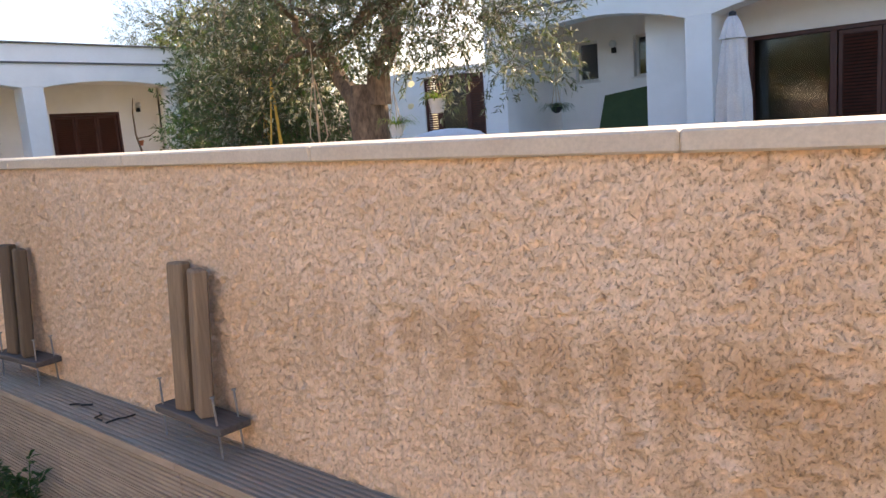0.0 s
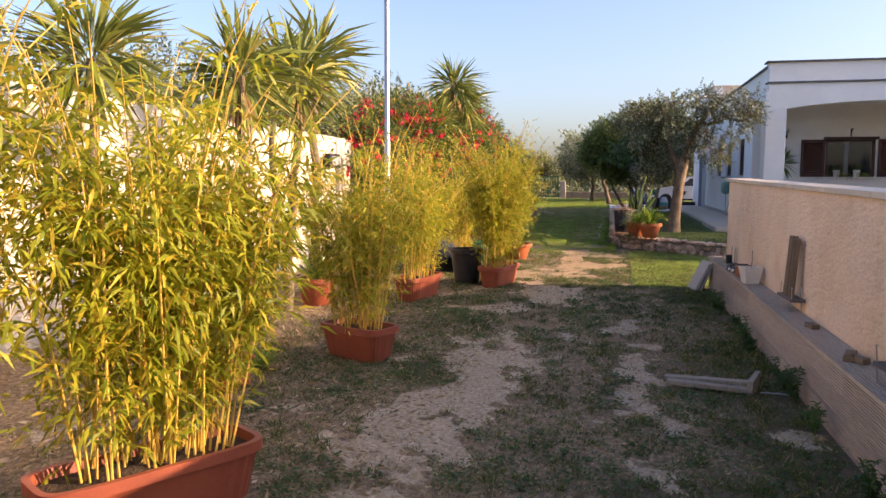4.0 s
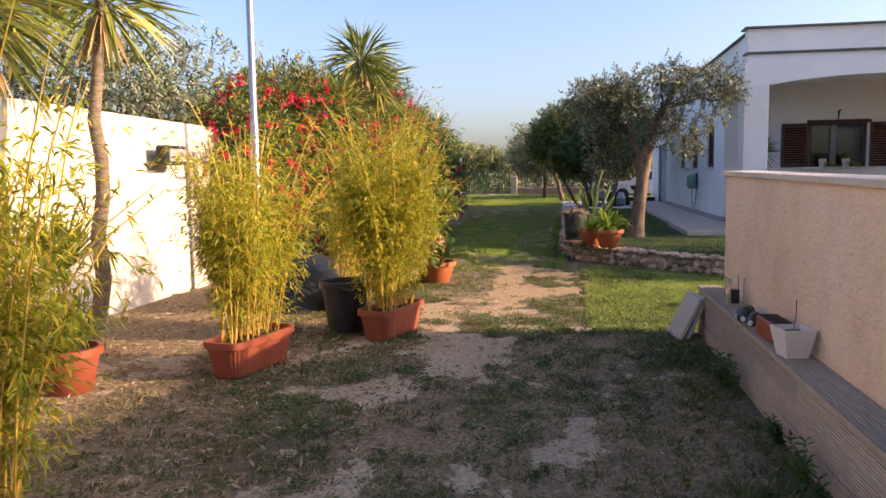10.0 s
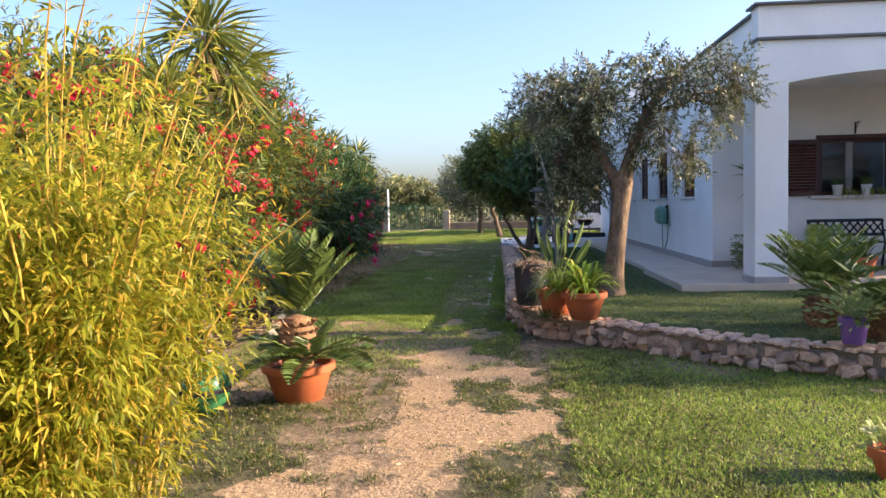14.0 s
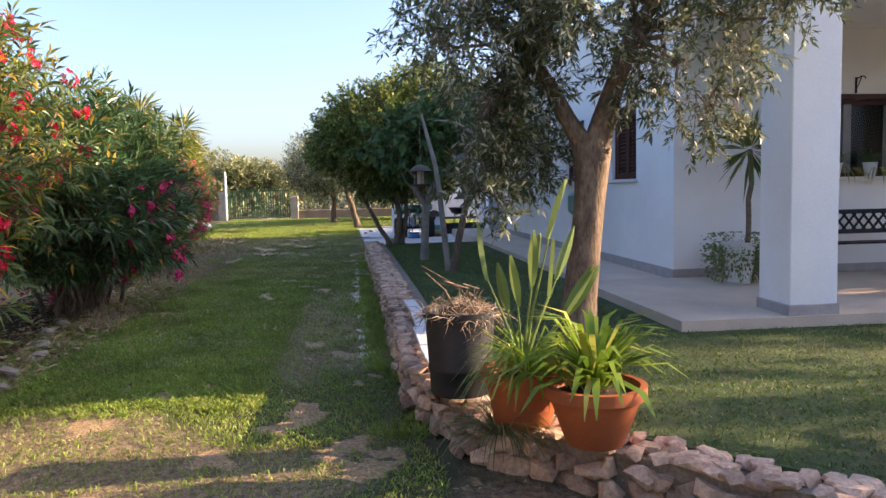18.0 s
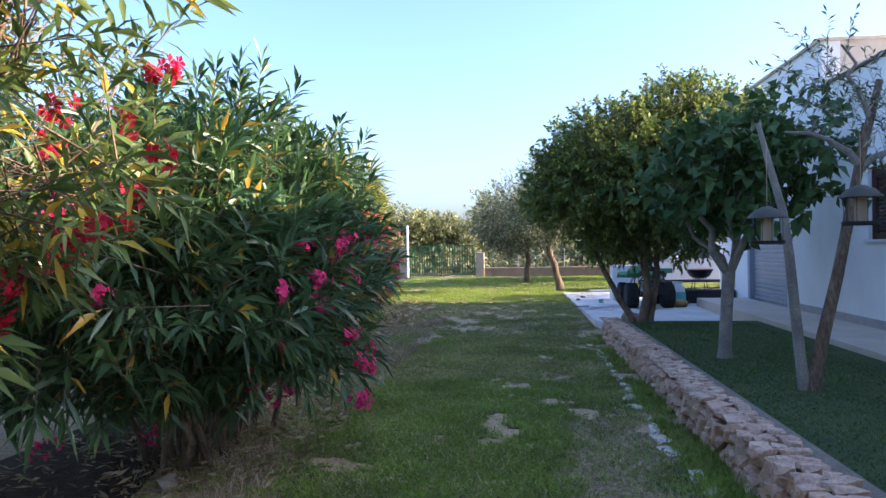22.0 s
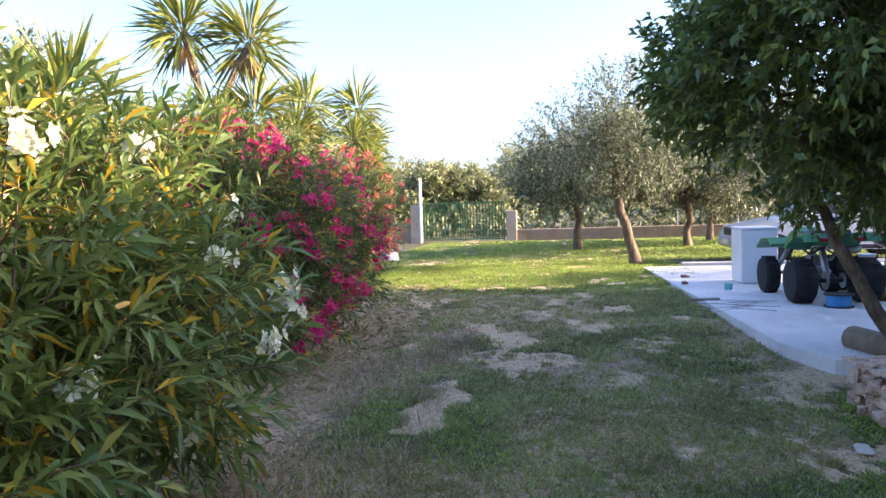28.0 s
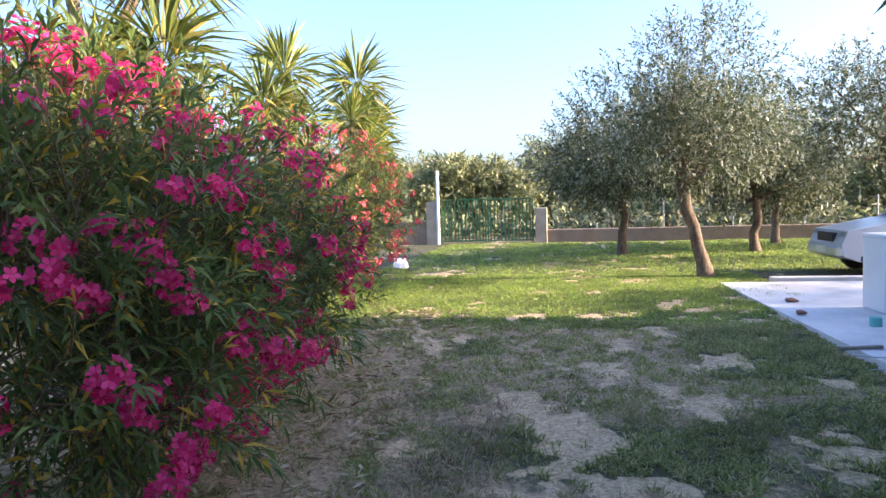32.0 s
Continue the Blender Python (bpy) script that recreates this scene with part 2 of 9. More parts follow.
# ---- materials ----
def surface(name, c1, c2, scale=3.0, fine=60.0, rough=0.8, bump=0.3, depth=0.004, metal=0.0, grain=0.1, per_object=0.0, spec=0.4, stretch=(1, 1, 1), stain=None, stain_scale=0.7, stain_amount=0.5):
    """Two colours mixed by coarse noise, fine grain over it, stains, and relief from the same noises."""
    mt = bpy.data.materials.new(name)
    mt.use_nodes = True
    n, l = mt.node_tree.nodes, mt.node_tree.links
    bsdf = n["Principled BSDF"]
    geo = n.new("ShaderNodeNewGeometry")
    mp = n.new("ShaderNodeMapping")
    mp.inputs["Scale"].default_value = stretch
    l.new(geo.outputs["Position"], mp.inputs["Vector"])

    def noise_node(s, detail=4.0, rg=0.6):
        t = n.new("ShaderNodeTexNoise")
        t.inputs["Scale"].default_value, t.inputs["Detail"].default_value, t.inputs["Roughness"].default_value = s, detail, rg
        l.new(mp.outputs["Vector"], t.inputs["Vector"])
        return t

    def mix(kind, a, b, f):
        x = n.new("ShaderNodeMix")
        x.data_type, x.blend_type = "RGBA", kind
        for sock, val in ((x.inputs[0], f), (x.inputs[6], a), (x.inputs[7], b)):
            if hasattr(val, "is_linked"):
                l.new(val, sock)
            elif isinstance(val, tuple):
                sock.default_value = (*val, 1)
            else:
                sock.default_value = val
        return x.outputs[2]

    def ramp(sock, lo, hi):
        r = n.new("ShaderNodeMapRange")
        r.inputs["From Min"].default_value, r.inputs["From Max"].default_value = lo, hi
        l.new(sock, r.inputs["Value"])
        return r.outputs["Result"]

    big, small = noise_node(scale), noise_node(fine, 3.0)
    colour = mix("MIX", c1, c2, ramp(big.outputs["Fac"], 0.35, 0.65))
    g = n.new("ShaderNodeMapRange")
    g.inputs["From Min"].default_value, g.inputs["From Max"].default_value = 0.3, 0.7
    g.inputs["To Min"].default_value, g.inputs["To Max"].default_value = 1 - grain, 1 + grain
    l.new(small.outputs["Fac"], g.inputs["Value"])
    sep = n.new("ShaderNodeCombineColor")
    for k in range(3):
        l.new(g.outputs["Result"], sep.inputs[k])
    colour = mix("MULTIPLY", colour, sep.outputs[0], 1.0)
    if stain is not None:
        st = noise_node(stain_scale, 6.0, 0.7)
        m2 = n.new("ShaderNodeMath")
        m2.operation = "MULTIPLY"
        m2.inputs[1].default_value = stain_amount
        l.new(ramp(st.outputs["Fac"], 0.48, 0.68), m2.inputs[0])
        colour = mix("MIX", colour, stain, m2.outputs[0])
    if per_object:
        oi = n.new("ShaderNodeObjectInfo")
        hsv = n.new("ShaderNodeHueSaturation")
        r = n.new("ShaderNodeMapRange")
        r.inputs["To Min"].default_value, r.inputs["To Max"].default_value = 1 - per_object, 1 + per_object
        l.new(oi.outputs["Random"], r.inputs["Value"])
        l.new(r.outputs["Result"], hsv.inputs["Value"])
        l.new(colour, hsv.inputs["Color"])
        colour = hsv.outputs["Color"]
    l.new(colour, bsdf.inputs["Base Color"])
    bsdf.inputs["Roughness"].default_value, bsdf.inputs["Metallic"].default_value = rough, metal
    bsdf.inputs["Specular IOR Level"].default_value = spec
    if bump:
        add = n.new("ShaderNodeMath")
        add.operation = "MULTIPLY_ADD"
        add.inputs[1].default_value = 0.5
        l.new(small.outputs["Fac"], add.inputs[0])
        l.new(big.outputs["Fac"], add.inputs[2])
        bp = n.new("ShaderNodeBump")
        bp.inputs["Strength"].default_value, bp.inputs["Distance"].default_value = bump, depth
        l.new(add.outputs[0], bp.inputs["Height"])
        l.new(bp.outputs["Normal"], bsdf.inputs["Normal"])
    return mt


def leafy(name, c1, c2, c3=None, share=0.1, rough=0.5, through_share=0.35, spec=0.35):
    """Leaves: colour varies from leaf to leaf, light shines through."""
    mt = bpy.data.materials.new(name)
    mt.use_nodes = True
    n, l = mt.node_tree.nodes, mt.node_tree.links
    bsdf, out = n["Principled BSDF"], n["Material Output"]
    geo = n.new("ShaderNodeNewGeometry")
    cr = n.new("ShaderNodeValToRGB")
    e = cr.color_ramp.elements
    e[0].color, e[1].color = (*c1, 1), (*c2, 1)
    if c3 is not None:
        e[1].position = 1 - share - 0.04
        x = e.new(1 - share)
        x.color = (*c3, 1)
    l.new(geo.outputs["Random Per Island"], cr.inputs["Fac"])
    nz = n.new("ShaderNodeTexNoise")
    nz.inputs["Scale"].default_value = 1.3
    l.new(geo.outputs["Position"], nz.inputs["Vector"])
    hs = n.new("ShaderNodeHueSaturation")
    r = n.new("ShaderNodeMapRange")
    r.inputs["From Min"].default_value, r.inputs["From Max"].default_value = 0.3, 0.7
    r.inputs["To Min"].default_value, r.inputs["To Max"].default_value = 0.75, 1.2
    l.new(nz.outputs["Fac"], r.inputs["Value"])
    l.new(r.outputs["Result"], hs.inputs["Value"])
    l.new(cr.outputs["Color"], hs.inputs["Color"])
    l.new(hs.outputs["Color"], bsdf.inputs["Base Color"])
    bsdf.inputs["Roughness"].default_value, bsdf.inputs["Specular IOR Level"].default_value = rough, spec
    tr = n.new("ShaderNodeBsdfTranslucent")
    l.new(hs.outputs["Color"], tr.inputs["Color"])
    mx = n.new("ShaderNodeMixShader")
    mx.inputs[0].default_value = through_share
    l.new(bsdf.outputs[0], mx.inputs[1])
    l.new(tr.outputs[0], mx.inputs[2])
    l.new(mx.outputs[0], out.inputs["Surface"])
    return mt


def glassy(name, tint, rough=0.03):
    mt = bpy.data.materials.new(name)
    mt.use_nodes = True
    b = mt.node_tree.nodes["Principled BSDF"]
    b.inputs["Base Color"].default_value = (*tint, 1)
    b.inputs["Roughness"].default_value = rough
    b.inputs["Transmission Weight"].default_value = 1.0
    b.inputs["IOR"].default_value = 1.45
    return mt


WHITE = surface("white_stucco", (0.86, 0.85, 0.83), (0.80, 0.79, 0.77), 1.2, 90, 0.85, 0.25, 0.003, grain=0.05, stain=(0.6, 0.57, 0.53), stain_scale=0.5, stain_amount=0.18)
CREAM_WALL = surface("limewashed_wall", (0.62, 0.55, 0.45), (0.54, 0.47, 0.38), 1.0, 50, 0.9, 0.35, 0.006, grain=0.08, stain=(0.5, 0.38, 0.27), stain_scale=0.8, stain_amount=0.4)
COPING = surface("coping_stone", (0.62, 0.54, 0.43), (0.55, 0.46, 0.36), 3.0, 120, 0.85, 0.2, 0.003, grain=0.08)
PLINTH = surface("plinth_stone", (0.42, 0.38, 0.36), (0.34, 0.31, 0.30), 6.0, 120, 0.7, 0.2, 0.002, grain=0.15)
PAVING = surface("paving_stone", (0.62, 0.50, 0.39), (0.52, 0.42, 0.33), 2.0, 80, 0.75, 0.2, 0.003, grain=0.1, per_object=0.06)
CONCRETE = surface("pale_concrete", (0.72, 0.68, 0.64), (0.62, 0.59, 0.56), 1.5, 60, 0.85, 0.3, 0.004, grain=0.12, stain=(0.34, 0.31, 0.28), stain_scale=0.9, stain_amount=0.5)
TERRACOTTA = surface("terracotta_plastic", (0.24, 0.056, 0.03), (0.29, 0.072, 0.036), 4.0, 70, 0.5, 0.1, 0.002, grain=0.08, per_object=0.12)
ORANGE_POT = surface("orange_pot", (0.44, 0.125, 0.045), (0.37, 0.10, 0.04), 4.0, 60, 0.6, 0.1, 0.002, grain=0.08)
BLACK_PLASTIC = surface("black_plastic", (0.015, 0.015, 0.017), (0.03, 0.03, 0.033), 5.0, 60, 0.5, 0.1, 0.002)
SOIL = surface("soil", (0.035, 0.025, 0.018), (0.085, 0.058, 0.04), 14.0, 90, 0.97, 0.9, 0.03, grain=0.6, spec=0.15)
BARK = surface("olive_bark", (0.11, 0.075, 0.05), (0.24, 0.165, 0.11), 9.0, 45, 0.95, 0.9, 0.02, grain=0.4, stretch=(1, 1, 0.35))
PALE_BARK = surface("pale_bark", (0.34, 0.30, 0.26), (0.22, 0.19, 0.16), 5.0, 60, 0.9, 0.5, 0.008, grain=0.25, stain=(0.12, 0.10, 0.09), stain_scale=3.0)
YUCCA_BARK = surface("yucca_bark", (0.21, 0.155, 0.10), (0.13, 0.095, 0.06), 14.0, 60, 0.95, 0.9, 0.015, grain=0.35, stretch=(0.5, 0.5, 2.0))
CYCAS_BARK = surface("cycas_bark", (0.27, 0.14, 0.065), (0.15, 0.08, 0.04), 16.0, 60, 0.95, 0.8, 0.01, grain=0.35, per_object=0.25)
GREY_WOOD = surface("weathered_wood", (0.30, 0.26, 0.21), (0.23, 0.19, 0.15), 5.0, 70, 0.85, 0.4, 0.004, grain=0.2, stretch=(1, 1, 0.08), per_object=0.15)
BROWN_WOOD = surface("brown_post_wood", (0.24, 0.17, 0.11), (0.17, 0.12, 0.08), 6.0, 80, 0.8, 0.4, 0.003, grain=0.2, stretch=(1, 1, 0.07), per_object=0.3, stain=(0.075, 0.05, 0.035), stain_scale=5.0, stain_amount=0.6)
SHUTTER = surface("brown_painted_wood", (0.075, 0.022, 0.015), (0.055, 0.017, 0.012), 4.0, 70, 0.45, 0.1, 0.002, grain=0.1)
GREY_METAL = surface("galvanised_steel", (0.42, 0.42, 0.43), (0.34, 0.34, 0.35), 6.0, 80, 0.42, 0.05, 0.001, metal=0.8, grain=0.08)
DARK_METAL = surface("dark_metal", (0.02, 0.02, 0.023), (0.035, 0.032, 0.03), 10.0, 90, 0.5, 0.1, 0.001, metal=0.6)
GUTTER = surface("roof_edge", (0.10, 0.10, 0.11), (0.15, 0.15, 0.15), 3.0, 60, 0.6, 0.1, 0.002)
# near-black colour that stands in for the unlit depth of the rooms
DARK_IN = surface("painted_room_shade", (0.03, 0.028, 0.026), (0.05, 0.045, 0.04), 2.0, 30, 0.9, 0.0)
GLASS = glassy("window_glass", (0.75, 0.8, 0.8))
ROLLER = surface("roller_shutter_metal", (0.36, 0.40, 0.45), (0.30, 0.34, 0.39), 2.0, 50, 0.45, 0.05, 0.001, metal=0.3)
PETAL_RED = leafy("red_petals", (0.62, 0.015, 0.05), (0.75, 0.03, 0.09), (0.5, 0.01, 0.03), 0.3, 0.6, 0.4)
PETAL_PINK = leafy("magenta_petals", (0.78, 0.025, 0.17), (0.86, 0.07, 0.25), (0.62, 0.012, 0.11), 0.3, 0.6, 0.4)
PETAL_SALMON = leafy("salmon_petals", (0.75, 0.11, 0.13), (0.80, 0.20, 0.20), (0.7, 0.06, 0.08), 0.3, 0.6, 0.4)
PETAL_WHITE = leafy("white_petals", (0.72, 0.72, 0.50), (0.80, 0.79, 0.62), (0.70, 0.66, 0.35), 0.2, 0.6, 0.35)
OLEANDER = leafy("oleander_leaves", (0.035, 0.085, 0.034), (0.095, 0.18, 0.06), (0.50, 0.30, 0.04), 0.02, 0.32, 0.28, 0.5)
OLEANDER_YELLOW = leafy("yellowing_oleander_leaves", (0.09, 0.16, 0.04), (0.24, 0.30, 0.07), (0.58, 0.36, 0.03), 0.08, 0.36, 0.38, 0.5)
OLEANDER_MIXED = leafy("mixed_oleander_leaves", (0.06, 0.11, 0.03), (0.18, 0.24, 0.06), (0.55, 0.36, 0.04), 0.09, 0.42, 0.35)
OLIVE_LEAF = leafy("olive_leaves", (0.055, 0.08, 0.035), (0.16, 0.185, 0.085), (0.42, 0.42, 0.30), 0.24, 0.38, 0.28)
BAMBOO_LEAF = leafy("bamboo_leaves", (0.19, 0.24, 0.02), (0.44, 0.42, 0.04), (0.60, 0.44, 0.055), 0.18, 0.5, 0.5)
CANE = surface("bamboo_cane", (0.62, 0.37, 0.06), (0.50, 0.34, 0.08), 8.0, 60, 0.45, 0.1, 0.001, grain=0.15, per_object=0.25)
YUCCA_LEAF = leafy("yucca_leaves", (0.11, 0.15, 0.03), (0.23, 0.25, 0.05), (0.42, 0.36, 0.10), 0.1, 0.4, 0.25)
YUCCA_DRY = leafy("dry_yucca_leaves", (0.36, 0.25, 0.11), (0.46, 0.33, 0.17), None, 0.1, 0.8, 0.25)
CYCAS_LEAF = leafy("cycas_leaves", (0.07, 0.12, 0.03), (0.14, 0.20, 0.05), None, 0.1, 0.35, 0.2)
DARK_LEAF = leafy("glossy_tree_leaves", (0.085, 0.13, 0.035), (0.19, 0.25, 0.06), (0.32, 0.36, 0.07), 0.18, 0.36, 0.4, 0.5)
FIG_LEAF = leafy("fig_leaves", (0.05, 0.11, 0.035), (0.10, 0.17, 0.05), None, 0.1, 0.55, 0.3)
FAR_LEAF = leafy("far_olive_leaves", (0.16, 0.19, 0.08), (0.31, 0.33, 0.15), (0.42, 0.38, 0.21), 0.2, 0.7, 0.2)
PINE_LEAF = leafy("pine_needles", (0.02, 0.04, 0.015), (0.05, 0.07, 0.025), None, 0.1, 0.7, 0.1)
GRASS_LEAF = leafy("grass_blades", (0.055, 0.085, 0.022), (0.15, 0.18, 0.05), (0.38, 0.30, 0.15), 0.14, 0.6, 0.35)
TRACK_LEAF = leafy("track_blades", (0.17, 0.22, 0.06), (0.36, 0.39, 0.13), (0.58, 0.47, 0.27), 0.22, 0.6, 0.35)
LAWN_LEAF = leafy("lawn_blades", (0.16, 0.26, 0.04), (0.33, 0.44, 0.08), (0.40, 0.36, 0.13), 0.10, 0.6, 0.35)
GOLD_LEAF = leafy("golden_blades", (0.30, 0.25, 0.10), (0.50, 0.39, 0.18), (0.22, 0.28, 0.08), 0.22, 0.7, 0.3)
DRY_LEAF = leafy("dry_leaves", (0.22, 0.15, 0.08), (0.40, 0.29, 0.15), (0.5, 0.4, 0.26), 0.2, 0.8, 0.2)
STRAW = leafy("dry_straw", (0.42, 0.31, 0.20), (0.55, 0.42, 0.29), (0.30, 0.20, 0.13), 0.25, 0.85, 0.2)
RAISED_LEAF = leafy("raised_lawn_blades", (0.055, 0.105, 0.02), (0.13, 0.20, 0.04), (0.34, 0.30, 0.12), 0.05, 0.6, 0.3)
LILY_LEAF = leafy("lily_leaves", (0.11, 0.20, 0.025), (0.24, 0.34, 0.045), (0.42, 0.40, 0.08), 0.08, 0.4, 0.35)
STONE = surface("field_stone", (0.52, 0.35, 0.25), (0.36, 0.23, 0.16), 5.0, 45, 0.92, 0.8, 0.015, grain=0.3, per_object=0.35, stain=(0.60, 0.48, 0.38), stain_scale=6.0, stain_amount=0.4)
MORTAR = surface("mortar", (0.26, 0.21, 0.16), (0.20, 0.16, 0.12), 6.0, 60, 0.95, 0.7, 0.01, grain=0.3)
MARBLE = surface("white_marble_slab", (0.74, 0.72, 0.70), (0.66, 0.64, 0.62), 5.0, 60, 0.6, 0.1, 0.002, grain=0.06)
TILE = surface("concrete_slab_tile", (0.46, 0.43, 0.38), (0.40, 0.37, 0.33), 4.0, 80, 0.9, 0.3, 0.003, grain=0.12, per_object=0.06)

# ---- ground ----
def bare_field(x, y):
    """How worn the ground is, as a smooth field."""
    nz = fbm(x * 1.3, y * 2.1, 3, 5)
    near = smooth(-12.2, -10.8, x)
    sandy = smooth(-19.9, -18.4, x) * (1 - near)
    mid = smooth(-30.5, -28.0, x) * (1 - smooth(-19.9, -18.4, x))
    slab = (1 - smooth(-30.5, -28.0, x)) * smooth(-37.6, -36.4, x)
    far = 1 - smooth(-37.6, -36.4, x)
    track = -1.33 + 0.10 * np.sin(x * 1.1 + 0.6)
    bias = near * (0.24 * np.exp(-((y - track) / 0.32) ** 2) + 0.10 * np.exp(-((y + 0.75) / 0.35) ** 2) * smooth(-8.8, -9.8, x) - 0.14)
    bias = bias + sandy * (0.24 * np.exp(-((y + 0.70 - 0.05 * (x + 14)) / 0.45) ** 2) + 0.10 * np.exp(-((y + 1.6) / 0.7) ** 2) * smooth(-14.5, -12, x) - 0.13)
    bias = bias + mid * (0.10 * np.exp(-((y + 0.55) / 0.14) ** 2) + 0.03 * np.exp(-((y + 1.2) / 0.4) ** 2) - 0.185)
    bias = bias + slab * (0.03 * np.exp(-((y + 2.6) / 1.4) ** 2) + 0.10 * np.exp(-((y + 0.9) / 0.4) ** 2) * smooth(-34, -31, x) - 0.095)
    bias = bias + far * (0.16 * np.exp(-((y + 5.6) / 0.7) ** 2) * smooth(-41, -43, x) - 0.14)
    bias = bias - 0.12 * smooth(0.1, 0.5, y) - 0.05 * smooth(-3.0, -3.6, y)
    bias = bias + 0.13 * np.exp(-((x + 31.25) / 0.35) ** 2 - ((y + 3.4) / 0.6) ** 2) + 0.13 * np.exp(-((x + 26.2) / 0.6) ** 2 - ((y + 1.18) / 0.22) ** 2)
    return nz + bias


def bare_at(x, y):
    """0 where plants cover the ground, 1 where sand or gravel lies bare."""
    fine = fbm(x * 5.0, y * 5.0, 17, 3)
    return smooth(0.51, 0.58, bare_field(x, y) + (fine - 0.5) * 0.5)


def dry_at(x, y):
    """How dry and brown the plant cover is."""
    nz = fbm(x * 0.7, y * 0.9, 41, 4)
    left = smooth(-1.6, -2.6, y) * smooth(-13.5, -11.5, x) * 0.7
    lush = smooth(-26.4, -25.2, x) * smooth(-18.3, -19.2, x) * smooth(-1.1, -1.7, y)
    gold = np.exp(-((x + 27.7) / 1.5) ** 2 - ((y + 2.4) / 1.4) ** 2) + 0.8 * np.exp(-((x + 30.9) / 1.1) ** 2 - ((y + 1.1) / 0.6) ** 2)
    d = smooth(0.40, 0.62, nz + 0.26 * gold - 0.34 * lush + 0.10 * smooth(-12, -10, x) - 0.12 * smooth(0.2, 0.6, y) + 0.08 * np.exp(-((x + 27.5) / 3.0) ** 2) + 0.25 * np.exp(-((x + 23.1) / 0.7) ** 2 - ((y + 1.25) / 0.4) ** 2) + 0.06 * smooth(-29, -31, x) - 0.31 * smooth(-36.4, -37.6, x)) * 0.75
    bed = smooth(-3.0, -3.6, y + 0.75 * smooth(-25.0, -28.0, x)) * smooth(-37.5, -35, x)
    return np.clip(np.maximum(np.maximum(d, left), bed), 0, 1)


def height_at(x, y):
    return 0.10 * smooth(-31.0, -40.0, x) + 0.014 * (fbm(x * 1.3, y * 1.3, 5, 3) - 0.5) * smooth(1.0, 0.6, y)


def ground_grid():
    xs = np.concatenate([[-900, -500, -300, -200, -150, -120, -100, -85, -75], np.arange(-68, -46, 1.0), np.arange(-46, -34, 0.1), np.arange(-34, 2.0, 0.06), np.arange(2, 12, 1.0), [14, 18, 25, 40, 80, 150, 300, 600]])
    ys = np.concatenate([[-600, -300, -150, -80, -50, -35, -25, -18, -14], np.arange(-11, -6.2, 0.6), np.arange(-6.0, 1.4, 0.06), np.arange(1.4, 4.2, 0.2), [5, 7, 10, 14, 20, 30, 50, 90, 160, 300, 600]])
    X, Y = np.meshgrid(xs, ys, indexing="ij")
    Z = height_at(X, Y)
    n, m = X.shape
    k = np.arange(n * m).reshape(n, m)
    faces = np.stack([k[:-1, :-1], k[1:, :-1], k[1:, 1:], k[:-1, 1:]], axis=-1).reshape(-1, 4)
    me = fast_mesh("ground", np.stack([X, Y, Z], axis=-1).reshape(-1, 3), faces)
    for key, fn in (("bare", bare_at), ("dry", dry_at)):
        me.attributes.new(key, "FLOAT", "POINT").data.foreach_set("value", fn(X, Y).astype(np.float32).ravel())
    me.polygons.foreach_set("use_smooth", np.ones(len(me.polygons), dtype=bool))
    return me


